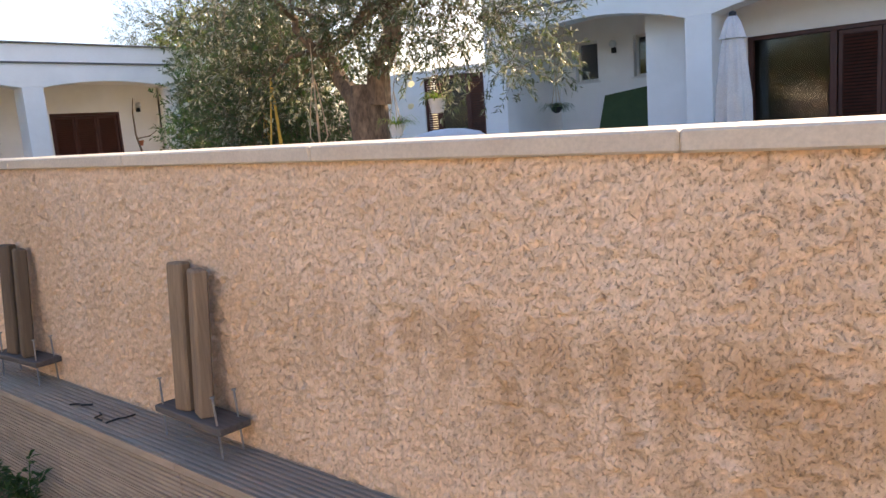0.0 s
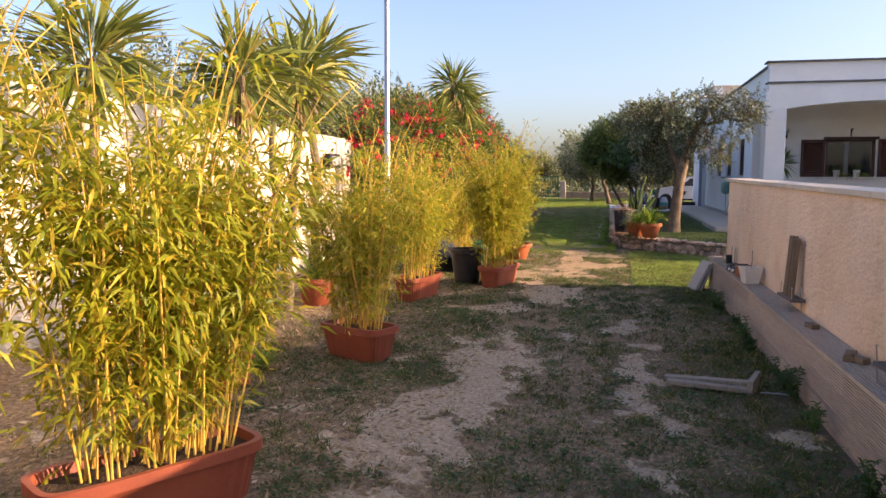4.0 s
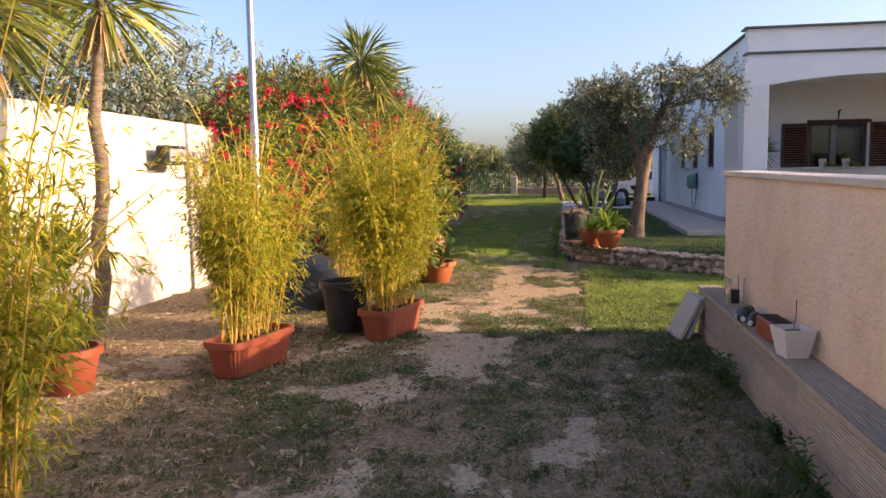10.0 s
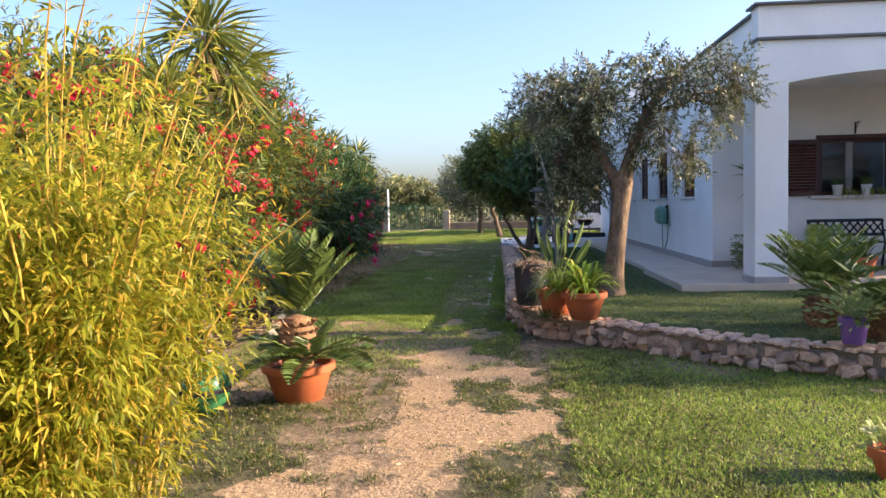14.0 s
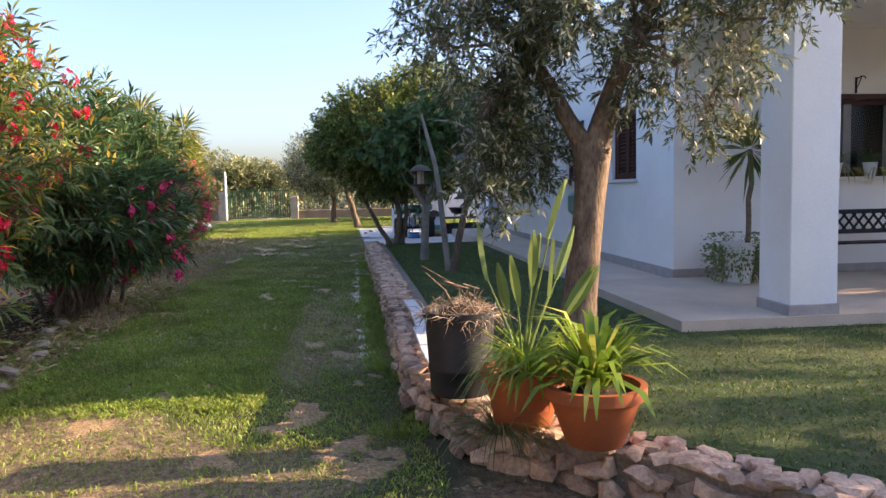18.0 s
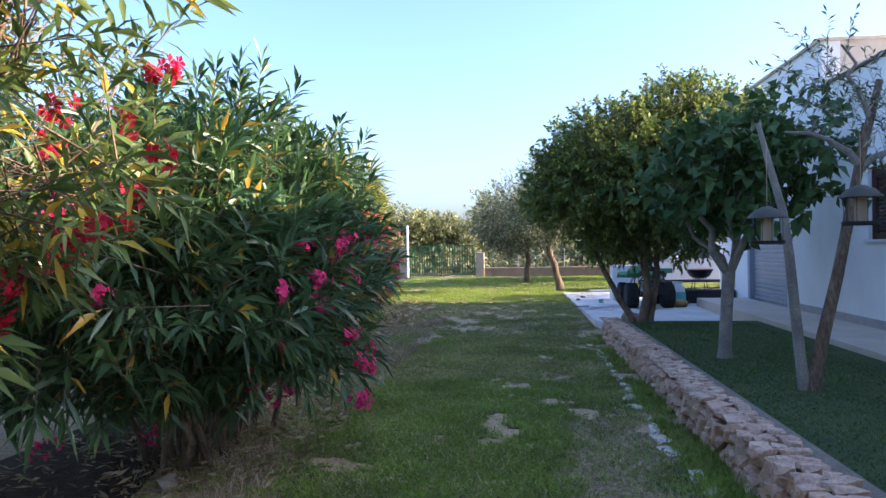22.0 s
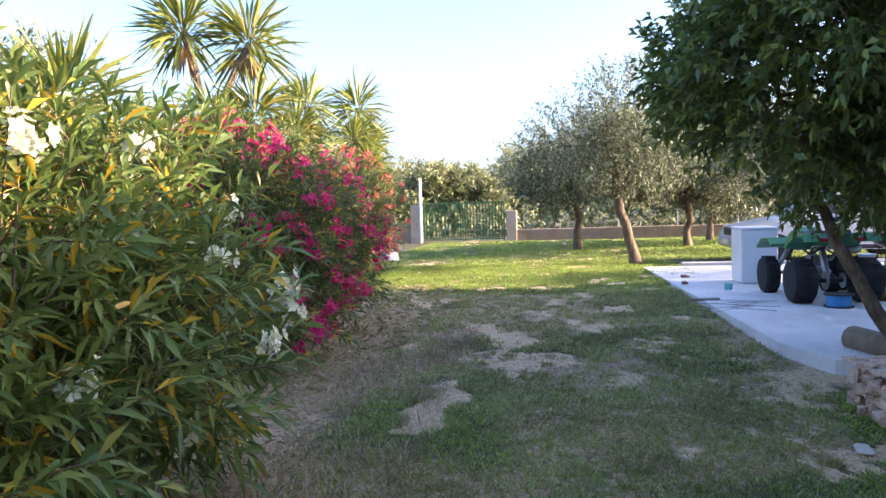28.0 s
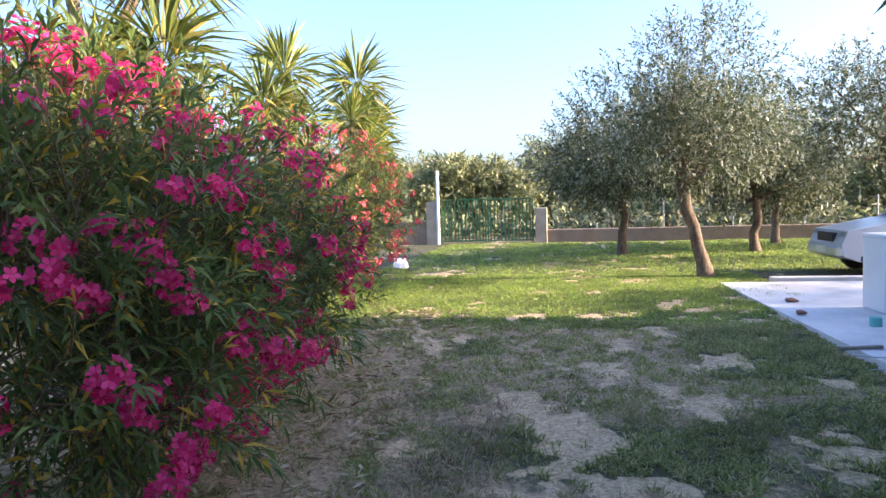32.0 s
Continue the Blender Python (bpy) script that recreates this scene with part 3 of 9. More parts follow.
def ground_material():
    mt = surface("ground_cover", (0.055, 0.06, 0.024), (0.12, 0.105, 0.05), 9.0, 70, 0.95, 0.9, 0.03, grain=0.5)
    n, l = mt.node_tree.nodes, mt.node_tree.links
    bsdf = n["Principled BSDF"]
    green = bsdf.inputs["Base Color"].links[0].from_socket
    geo = n.new("ShaderNodeNewGeometry")

    def tone(c1, c2, s):
        t = n.new("ShaderNodeTexNoise")
        t.inputs["Scale"].default_value, t.inputs["Detail"].default_value, t.inputs["Roughness"].default_value = s, 6.0, 0.75
        l.new(geo.outputs["Position"], t.inputs["Vector"])
        r = n.new("ShaderNodeValToRGB")
        r.color_ramp.elements[0].position, r.color_ramp.elements[1].position = 0.35, 0.68
        r.color_ramp.elements[0].color, r.color_ramp.elements[1].color = (*c1, 1), (*c2, 1)
        l.new(t.outputs["Fac"], r.inputs["Fac"])
        return r.outputs["Color"]

    def mix(a, b, f):
        x = n.new("ShaderNodeMix")
        x.data_type = "RGBA"
        l.new(f, x.inputs[0])
        l.new(a, x.inputs[6])
        l.new(b, x.inputs[7])
        return x.outputs[2]

    def attr(name):
        a = n.new("ShaderNodeAttribute")
        a.attribute_name = name
        return a.outputs["Fac"]

    def broken(f, scale, lo, hi, amount):
        """The mask f with a ragged, crumbly edge."""
        t = n.new("ShaderNodeTexNoise")
        t.inputs["Scale"].default_value, t.inputs["Detail"].default_value, t.inputs["Roughness"].default_value = scale, 7.0, 0.72
        l.new(geo.outputs["Position"], t.inputs["Vector"])
        a = n.new("ShaderNodeMath")
        a.operation = "MULTIPLY_ADD"
        a.inputs[1].default_value = amount
        l.new(t.outputs["Fac"], a.inputs[0])
        l.new(f, a.inputs[2])
        r = n.new("ShaderNodeMapRange")
        r.inputs["From Min"].default_value, r.inputs["From Max"].default_value = lo + amount * 0.5, hi + amount * 0.5
        l.new(a.outputs[0], r.inputs["Value"])
        return r.outputs["Result"]

    sand = tone((0.19, 0.115, 0.055), (0.60, 0.41, 0.22), 30.0)
    chalk = tone((0.34, 0.225, 0.115), (0.82, 0.61, 0.37), 26.0)
    sx = n.new("ShaderNodeSeparateXYZ")
    l.new(geo.outputs["Position"], sx.inputs[0])
    mr = n.new("ShaderNodeMapRange")
    mr.inputs["From Min"].default_value, mr.inputs["From Max"].default_value = -19.0, -27.0
    l.new(sx.outputs["X"], mr.inputs["Value"])
    brown = mix(tone((0.085, 0.056, 0.032), (0.42, 0.30, 0.18), 22.0), tone((0.15, 0.10, 0.052), (0.64, 0.46, 0.265), 22.0), mr.outputs["Result"])
    loam = tone((0.085, 0.06, 0.036), (0.25, 0.18, 0.11), 26.0)
    nr = n.new("ShaderNodeMapRange")
    nr.inputs["From Min"].default_value, nr.inputs["From Max"].default_value = -13.0, -11.0
    nr.inputs["To Max"].default_value = 0.85
    l.new(sx.outputs["X"], nr.inputs["Value"])
    c = mix(mix(green, loam, nr.outputs["Result"]), brown, broken(attr("dry"), 11.0, 0.25, 0.75, 1.0))
    sand = mix(sand, tone((0.24, 0.18, 0.12), (0.66, 0.54, 0.40), 30.0), nr.outputs["Result"])
    c = mix(c, mix(sand, chalk, mr.outputs["Result"]), broken(attr("bare"), 14.0, 0.44, 0.66, 1.0))
    l.new(c, bsdf.inputs["Base Color"])
    return mt


ground = solid("ground", ground_grid(), ground_material(), "dry garden ground with patchy grass and bare sandy track", "ground", "structure")

# dark dug soil under the flowering hedge
def bed_mesh():
    xs, ys = np.arange(-26.6, -16.2, 0.12), np.linspace(0.0, 1.0, 14)
    X, T = np.meshgrid(xs, ys, indexing="ij")
    edge = -3.28 - 0.11 * np.clip((-17.6 - X) / 0.62, 0, 9) + 0.12 * (fbm(X * 2.0, X * 0.3, 61, 3) - 0.5)
    Y = edge + (-5.6 - edge) * T
    Z = height_at(X, Y) + 0.012 + 0.03 * np.sin(np.pi * np.clip(T * 1.4, 0, 1)) * fbm(X * 4, Y * 4, 62, 3) - 0.02 * (T < 0.01)
    n, m = X.shape
    k = np.arange(n * m).reshape(n, m)
    return fast_mesh("planting_bed", np.stack([X, Y, Z], -1).reshape(-1, 3), np.stack([k[:-1, :-1], k[:-1, 1:], k[1:, 1:], k[1:, :-1]], -1).reshape(-1, 4))


solid("planting_bed", bed_mesh(), SOIL, "dark crumbly soil bed under the oleanders", "soil bed", "structure")

# raised lawn behind the dry-stone edging
EDGE = [(-30.7, -0.18), (-27.0, -0.12), (-22.0, -0.06), (-18.2, -0.06), (-17.45, 0.12), (-16.95, 0.56), (-16.4, 1.1), (-15.9, 1.65), (-15.4, 2.35), (-15.12, 3.1), (-15.02, 4.0), (-15.0, 9.0)]
lawn_mat = surface("lawn_ground", (0.04, 0.07, 0.018), (0.06, 0.09, 0.026), 2.0, 50, 0.95, 0.8, 0.03, grain=0.4, stain=(0.16, 0.12, 0.06), stain_scale=0.9, stain_amount=0.4)


def slab_from(outline, z0, z1):
    n = len(outline)
    v = [(x, y, z0) for x, y in outline] + [(x, y, z1) for x, y in outline]
    f = [tuple(range(n - 1, -1, -1)), tuple(range(n, 2 * n))] + [(i, (i + 1) % n, (i + 1) % n + n, i + n) for i in range(n)]
    return Shape().add(v, f)


lawn_outline = [(x, y + 0.10) if x < -18 else (x, y + 0.2) if y < 2 else (x - 0.25, y) for x, y in EDGE] + [(-15.25, 14.0), (-31.0, 14.0), (-31.0, 0.6)]
solid("lawn", slab_from(lawn_outline, -0.05, 0.25), lawn_mat, "short green lawn on a raised bed behind the stone edging", "lawn", "structure")

# garden behind the rendered wall
solid("garden_bed", slab_from([(-11.1, 1.75), (6.0, 1.75), (6.0, 13.2), (-11.1, 13.2)], -0.05, 0.12), lawn_mat, "planted garden ground behind the rendered wall", "ground", "structure")

# concrete yard
yard = slab_from([(-31.6, -0.12), (-32.4, -0.34), (-41.0, -0.52), (-41.2, 6.5), (-38.0, 6.5), (-38.0, 3.2), (-30.95, 3.2), (-30.95, 1.1), (-31.3, 0.5)], -0.05, 0.13)
solid("yard", yard, CONCRETE, "pale concrete yard slab in front of the garage", "yard", "structure")
solid("yard_kerb", Shape().box(-41.34, -41.2, 0.3, 6.5, -0.05, 0.19, 0.015), CONCRETE, "low concrete kerb along the back of the yard", "kerb", "structure")

# path along the house and terrace: paving slabs on a bed
solid("terrace_base", Shape().box(-22.3, -19.4, 2.15, 13.2, 0.0, 0.345), PAVING, "pale stone terrace under the veranda", "terrace", "structure")
solid("house_path", Shape().box(-35.5, -22.3, 2.25, 3.34, 0.0, 0.325), PAVING, "pale paved path along the house wall", "path", "structure")

# ---- garden walls ----
WALL_Y = 1.30


def wall_top(x):
    return 1.36 + (-x) * 0.0125


def stucco_mesh():
    xs, zs = np.concatenate([np.arange(-11.35, -5.2, 0.02), np.arange(-5.2, 0.5, 0.007), np.arange(0.5, 2.6, 0.02)]), np.linspace(0.0, 1.0, 190)
    X, T = np.meshgrid(xs, zs, indexing="ij")
    Z = T * (wall_top(X) - 0.038)
    warp, turn = fbm(X * 9, Z * 9, 77, 2), fbm(X * 7 + 5, Z * 7, 78, 2)
    U, V = 0.86 * X + 0.5 * Z + 0.045 * (warp - 0.5), 0.86 * Z - 0.5 * X + 0.05 * (turn - 0.5)
    ridge = 1 - np.abs(2 * fbm(U * 30, V * 44, 9, 2) - 1)
    crumb = 1 - np.abs(2 * fbm(V * 85 + 7, U * 70, 23, 2) - 1)
    strength = 0.35 + 0.65 * smooth(-6.2, -4.2, X)
    D = (ridge - 0.6) * 0.022 + (crumb - 0.6) * 0.017 + (fbm(U * 150, V * 150, 51, 1) - 0.5) * 0.003 + (warp - 0.5) * 0.006
    Y = WALL_Y - D * strength
    n, m = X.shape
    k = np.arange(n * m).reshape(n, m)
    faces = np.stack([k[:-1, :-1], k[1:, :-1], k[1:, 1:], k[:-1, 1:]], axis=-1).reshape(-1, 4)
    me = fast_mesh("render_coat", np.stack([X, Y, Z], axis=-1).reshape(-1, 3), faces)
    me.polygons.foreach_set("use_smooth", np.ones(len(me.polygons), dtype=bool))
    return me


PEACH = surface("peach_render", (0.85, 0.64, 0.465), (0.80, 0.575, 0.395), 1.3, 90, 0.92, 0.9, 0.012, grain=0.16, stain=(0.50, 0.31, 0.16), stain_scale=1.6, stain_amount=0.35, stretch=(1, 1, 0.7))


def weather_and_shade_render(mt):
    """Pocked relief with dirt and painted-in shade in the pocks, and a band of rusty damp streaks low on the wall."""
    n, l = mt.node_tree.nodes, mt.node_tree.links
    bsdf = n["Principled BSDF"]
    old = bsdf.inputs["Base Color"].links[0].from_socket
    geo = n.new("ShaderNodeNewGeometry")

    def noisy(sx, sz, scale, lo, hi, detail=3.0):
        mp = n.new("ShaderNodeMapping")
        mp.inputs["Scale"].default_value = (sx, sx, sz)
        l.new(geo.outputs["Position"], mp.inputs["Vector"])
        t = n.new("ShaderNodeTexNoise")
        t.inputs["Scale"].default_value, t.inputs["Detail"].default_value = scale, detail
        l.new(mp.outputs["Vector"], t.inputs["Vector"])
        r = n.new("ShaderNodeMapRange")
        r.inputs["From Min"].default_value, r.inputs["From Max"].default_value = lo, hi
        l.new(t.outputs["Fac"], r.inputs["Value"])
        return r.outputs["Result"]

    def times(a, b):
        m = n.new("ShaderNodeMath")
        m.operation = "MULTIPLY"
        l.new(a, m.inputs[0])
        if isinstance(b, float):
            m.inputs[1].default_value = b
        else:
            l.new(b, m.inputs[1])
        return m.outputs[0]

    def along(axis, lo, hi):
        s = n.new("ShaderNodeSeparateXYZ")
        l.new(geo.outputs["Position"], s.inputs[0])
        r = n.new("ShaderNodeMapRange")
        r.interpolation_type = "SMOOTHSTEP"
        r.inputs["From Min"].default_value, r.inputs["From Max"].default_value = lo, hi
        l.new(s.outputs[axis], r.inputs["Value"])
        return r.outputs["Result"]

    def over(base, colour, f):
        x = n.new("ShaderNodeMix")
        x.data_type = "RGBA"
        l.new(f, x.inputs[0])
        l.new(base, x.inputs[6])
        x.inputs[7].default_value = (*colour, 1)
        return x.outputs[2]

    damp = times(times(noisy(1, 0.35, 13.0, 0.36, 0.62, 8.0), times(along("Z", 1.04, 0.90), along("Z", 0.52, 0.86))), along("X", -2.6, -0.9))
    c = over(old, (0.44, 0.24, 0.09), times(damp, 0.62))
    # brown in the pocks: some dirt, mostly the shade of the recesses as colour
    pocks = times(noisy(1.2, 0.95, 115.0, 0.55, 0.72, 7.0), along("X", -7.5, -4.0))
    c = over(c, (0.40, 0.24, 0.14), times(pocks, 0.30))
    l.new(c, bsdf.inputs["Base Color"])
    bp = n.new("ShaderNodeBump")
    bp.invert = True
    bp.inputs["Strength"].default_value, bp.inputs["Distance"].default_value = 0.7, 0.009
    l.new(pocks, bp.inputs["Height"])
    l.new(bsdf.inputs["Normal"].links[0].from_socket, bp.inputs["Normal"])
    l.new(bp.outputs["Normal"], bsdf.inputs["Normal"])


weather_and_shade_render(PEACH)
render_wall = thing("garden_wall", "peach rough-rendered garden wall with pale stone coping", "wall", kind="structure")
part("render_coat", stucco_mesh(), PEACH, render_wall)
core = Shape()
core.add([(x, y, z) for x in (-11.35, 2.6) for y in (WALL_Y, 1.55) for z in (0.0, wall_top(x) - 0.040)], [(0, 1, 3, 2), (4, 6, 7, 5), (2, 3, 7, 6), (0, 2, 6, 4), (1, 5, 7, 3)])
part("wall_core", core, PEACH, render_wall)
random.seed(4)
x = -11.42
while x < 2.6:
    step = 0.98 + random.uniform(-0.01, 0.01)
    z, tilt = wall_top(x + step / 2), math.degrees(math.atan(0.0125))
    stone = Shape().box(-step / 2 + 0.001, step / 2 - 0.001, -0.145, 0.16, -0.042, 0.0, 0.005)
    part("coping_stone", stone, COPING, render_wall, m=pose(x + step / 2, 1.415, z, 0, tilt, 0))
    x += step

# ledge of grooved decking boards along the foot of the wall
ledge = thing("board_ledge", "low ledge of weathered grooved decking boards along the wall foot", "ledge", kind="structure")


def grooved(width, thick, grooves, depth=0.006):
    """Outline of a board seen at its end, width along u, with grooves in its top."""
    pts = [(0, 0), (width, 0), (width, thick)]
    step = width / grooves
    for i in range(grooves, 0, -1):
        u = (i - 0.5) * step
        pts += [(u + step * 0.26, thick), (u + step * 0.19, thick - depth), (u - step * 0.19, thick - depth), (u - step * 0.26, thick)]
    return pts + [(0, thick)]


BOARDS = [(-11.5, -8.4), (-8.397, -5.3), (-5.297, -2.2), (-2.197, 0.9), (0.903, 2.6)]
DECK = surface("decking_board", (0.46, 0.37, 0.29), (0.38, 0.30, 0.235), 3.0, 60, 0.85, 0.35, 0.003, grain=0.16, stretch=(0.12, 1, 1), per_object=0.12, stain=(0.28, 0.23, 0.19), stain_scale=1.5, stain_amount=0.5)
for i, (a, b) in enumerate(BOARDS):
    s = Shape().prism([(u + 1.085, z + 0.425) for u, z in grooved(0.205, 0.026, 10, 0.013)], -b, -a, pose(0, 0, 0, 0, 0, 90))
    part("top_board", s, DECK, ledge)
    for k, z0 in enumerate((0.285, 0.145, 0.0)):
        dx = (0.0, -0.9, 0.5)[k]
        s = Shape().prism([(u, z) for u, z in grooved(0.136, 0.024, 8, 0.007)], -(b + dx) + 0.003, 11.5 if i == 0 else -(a + dx), Matrix.Identity(4))
        turn = Matrix(((0, -1, 0, 0), (0, 0, -1, 1.124), (1, 0, 0, z0), (0, 0, 0, 1)))
        part("front_board", s, DECK, ledge, m=turn)
part("end_board", Shape().box(-11.5, -11.47, 1.125, 1.29, 0.0, 0.424, 0.004), DECK, ledge)

# whitewashed wall on the other side
white_wall = thing("boundary_wall", "tall whitewashed boundary wall with worn base", "wall", kind="structure")
s = Shape()
s.add([(x, y, z) for x in (-14.5, 6.0) for y in (-5.38, -5.1) for z in (0.0, 2.21 if x < 0 else 2.42)], [(0, 1, 3, 2), (4, 6, 7, 5), (0, 4, 5, 1), (2, 3, 7, 6), (0, 2, 6, 4), (1, 5, 7, 3)])
part("wall_body", s, CREAM_WALL, white_wall)
box = thing("meter_box", "grey plastic meter box on the whitewashed wall", "meter box", group="wall boxes")
part("case", Shape().box(-14.0, -13.5, -5.098, -5.0, 1.25, 1.86, 0.015), surface("grey_box_plastic", (0.42, 0.36, 0.27), (0.36, 0.31, 0.24), 4, 50, 0.6, 0.1), box)
part("door", Shape().box(-13.96, -13.54, -5.004, -4.985, 1.29, 1.82, 0.01), surface("beige_box_plastic", (0.48, 0.42, 0.32), (0.42, 0.37, 0.28), 4, 50, 0.6, 0.1), box)
lamp = thing("wall_floodlight", "dark grey floodlight box on the whitewashed wall", "floodlight", group="wall boxes")
part("housing", Shape().box(-13.06, -12.6, -4.98, -4.82, 1.66, 1.90, 0.02), DARK_METAL, lamp)
part("bracket", Shape().box(-12.86, -12.8, -5.098, -4.97, 1.74, 1.80, 0.008), DARK_METAL, lamp)
part("lens", Shape().box(-13.02, -12.64, -4.828, -4.805, 1.70, 1.86, 0.01), surface("lamp_lens", (0.3, 0.3, 0.3), (0.25, 0.25, 0.25), 3, 40, 0.2, 0.0), lamp)
part("cable", Shape().tube([(-13.06, -5.05, 1.66), (-13.2, -5.06, 1.52), (-13.4, -5.06, 1.50), (-13.52, -5.06, 1.58)], 0.008, 6), DARK_METAL, lamp, smooth_shade=True)

# ---- house ----
house = thing("house", "white single-storey villa with an arched veranda and flat roof", "house", kind="structure")


def wall_with_holes(axis, at, depth, lo, hi, z0, z1, holes):
    """A wall slab along x (axis 'x') or y, from at to at + depth, with through openings (lo, hi, z0, z1)."""
    s = Shape()

    def block(a, b, c, d):
        if b - a > 1e-4 and d - c > 1e-4:
            if axis == "x":
                s.box(a, b, min(at, at + depth), max(at, at + depth), c, d)
            else:
                s.box(min(at, at + depth), max(at, at + depth), a, b, c, d)
    cur = lo
    for a, b, c, d in sorted(holes):
        block(cur, a, z0, z1)
        block(a, b, z0, c)
        block(a, b, d, z1)
        cur = b
    block(cur, hi, z0, z1)
    return s


def arch_outline(a, b, spring, rise, top, n=14):
    pts = [(a, spring)]
    for i in range(1, n):
        t = i / n
        pts.append((a + (b - a) * t, spring + rise * math.sin(math.pi * t) ** 0.8))
    pts += [(b, spring), (b, top), (a, top)]
    return pts


VX, HX, HY = -19.45, -22.3, 3.35
ROT_Y = pose(0, 0, 0, 0, 0, 90)
# veranda front: pillars, arched beams and the band above them
PILLARS = ((3.15, 3.60), (7.70, 8.20), (11.6, 12.15))
for y0, y1 in PILLARS:
    part("pillar", Shape().box(VX - 0.5, VX, y0, y1, 0.345, 3.12, 0.01), WHITE, house)
    part("pillar_foot", Shape().box(VX - 0.515, VX + 0.015, y0 - 0.015, y1 + 0.015, 0.34, 0.44, 0.006), PLINTH, house)
    part("beam_end", Shape().box(VX - 0.5, VX, y0, y1, 3.12, 3.52), WHITE, house)
for (_, a), (b, _) in zip(PILLARS, PILLARS[1:]):
    part("arched_beam", Shape().prism(arch_outline(a, b, 3.10, 0.16, 3.52), -VX, -VX + 0.5, ROT_Y), WHITE, house)
part("parapet", Shape().box(VX - 0.3, VX - 0.01, 3.20, 12.75, 3.52, 4.15), WHITE, house)
part("cornice", Shape().box(VX - 0.3, VX + 0.045, 3.16, 12.75, 3.68, 3.72, 0.008), GUTTER, house)
part("roof_edge", Shape().box(VX - 0.34, VX + 0.06, 3.13, 12.77, 4.15, 4.185, 0.006), GUTTER, house)
# veranda side arch
part("side_arch", Shape().prism(arch_outline(HX, VX - 0.5, 2.95, 0.42, 3.52), 3.30, 3.60), WHITE, house)
part("side_parapet", Shape().box(-31.0, VX - 0.3, 3.33, 3.6, 3.52, 4.15), WHITE, house)
part("side_roof_edge", Shape().box(-31.0, VX - 0.34, 3.26, 3.62, 4.152, 4.187, 0.006), GUTTER, house)
part("veranda_ceiling", Shape().box(HX, VX - 0.5, 3.62, 13.1, 3.42, 3.52), WHITE, house)
part("roof", Shape().box(-31.0, VX - 0.3, 3.6, 12.75, 4.0, 4.1), CONCRETE, house)
part("end_wall", Shape().box(HX, VX - 1.6, 12.85, 13.1, 0.3, 3.42), WHITE, house)
# back wall of the veranda with a window and a door
WIN = (5.16, 6.36, 1.56, 2.53)
DOOR = (9.45, 11.5, 0.35, 2.62)
part("veranda_wall", wall_with_holes("y", HX, -0.3, HY + 0.3, 13.1, 0.3, 3.42, [WIN, DOOR]), WHITE, house)
part("skirting", Shape().box(HX - 0.001, HX + 0.02, HY, 9.3, 0.345, 0.45, 0.004), PLINTH, house)
# long side wall
SIDE_WINS = [(-29.35, -28.25, 1.60, 2.65), (-27.05, -25.95, 1.60, 2.65), (-24.55, -23.55, 1.60, 2.65)]
GARAGE = (-35.35, -32.8, 0.13, 2.55)
part("side_wall", wall_with_holes("x", HY, 0.3, -31.0, HX, 0.3, 3.52, SIDE_WINS), WHITE, house)
part("skirting", Shape().box(-32.7, HX + 0.02, HY - 0.02, HY + 0.001, 0.325, 0.45, 0.004), PLINTH, house)
part("garage_wall", wall_with_holes("x", HY, 0.3, -37.8, -31.0, 0.1, 4.95, [GARAGE]), WHITE, house)
part("garage_roof_edge", Shape().box(-37.86, -30.94, HY - 0.06, 13.1, 4.95, 5.0, 0.006), COPING, house)
part("garage_front", Shape().box(-31.3, -31.0, HY + 0.3, 13.1, 3.6, 4.95), COPING, house)
part("garage_end_wall", Shape().box(-37.8, -37.5, HY + 0.3, 13.1, 0.1, 4.95), WHITE, house)
part("back_wall", Shape().box(-37.8, HX, 12.8, 13.1, 0.1, 4.1), WHITE, house)
# near-black panels behind the openings; the shade of the rooms is their colour
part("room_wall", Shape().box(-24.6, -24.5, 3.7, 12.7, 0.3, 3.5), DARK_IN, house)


def louvre(parent, w, h, slats, m, name="shutter"):
    """A louvred shutter leaf in the x-z plane, w wide, h high, from its lower left corner."""
    leaf = part(name, Shape().box(0, 0.07, -0.02, 0.02, 0, h, 0.004).box(w - 0.07, w, -0.02, 0.02, 0, h, 0.004).box(0.07, w - 0.07, -0.02, 0.02, 0, 0.09, 0.004).box(0.07, w - 0.07, -0.02, 0.02, h - 0.08, h, 0.004), SHUTTER, parent, m=m)
    me = Shape().box(0.068, w - 0.068, -0.004, 0.004, -0.024, 0.024).mesh("slat")
    step = (h - 0.17) / slats
    for i in range(slats):
        part("slat", me, SHUTTER, leaf, m=pose(0, 0, 0.09 + step * (i + 0.5), 32, 0, 0))
    return leaf


FACE_X = lambda x, y, z: Matrix.Translation((x, y, z)) @ pose(0, 0, 0, 0, 0, 90)
win = thing("window_1", "brown timber casement window with open louvred shutters", "window", kind="structure")
y0, y1, z0, z1 = WIN
fr = Shape().box(HX - 0.12, HX - 0.05, y0, y0 + 0.06, z0, z1, 0.004).box(HX - 0.12, HX - 0.05, y1 - 0.06, y1, z0, z1, 0.004).box(HX - 0.12, HX - 0.05, y0, y1, z1 - 0.06, z1, 0.004).box(HX - 0.12, HX - 0.05, y0, y1, z0, z0 + 0.06, 0.004)
part("window_frame", fr, SHUTTER, win)
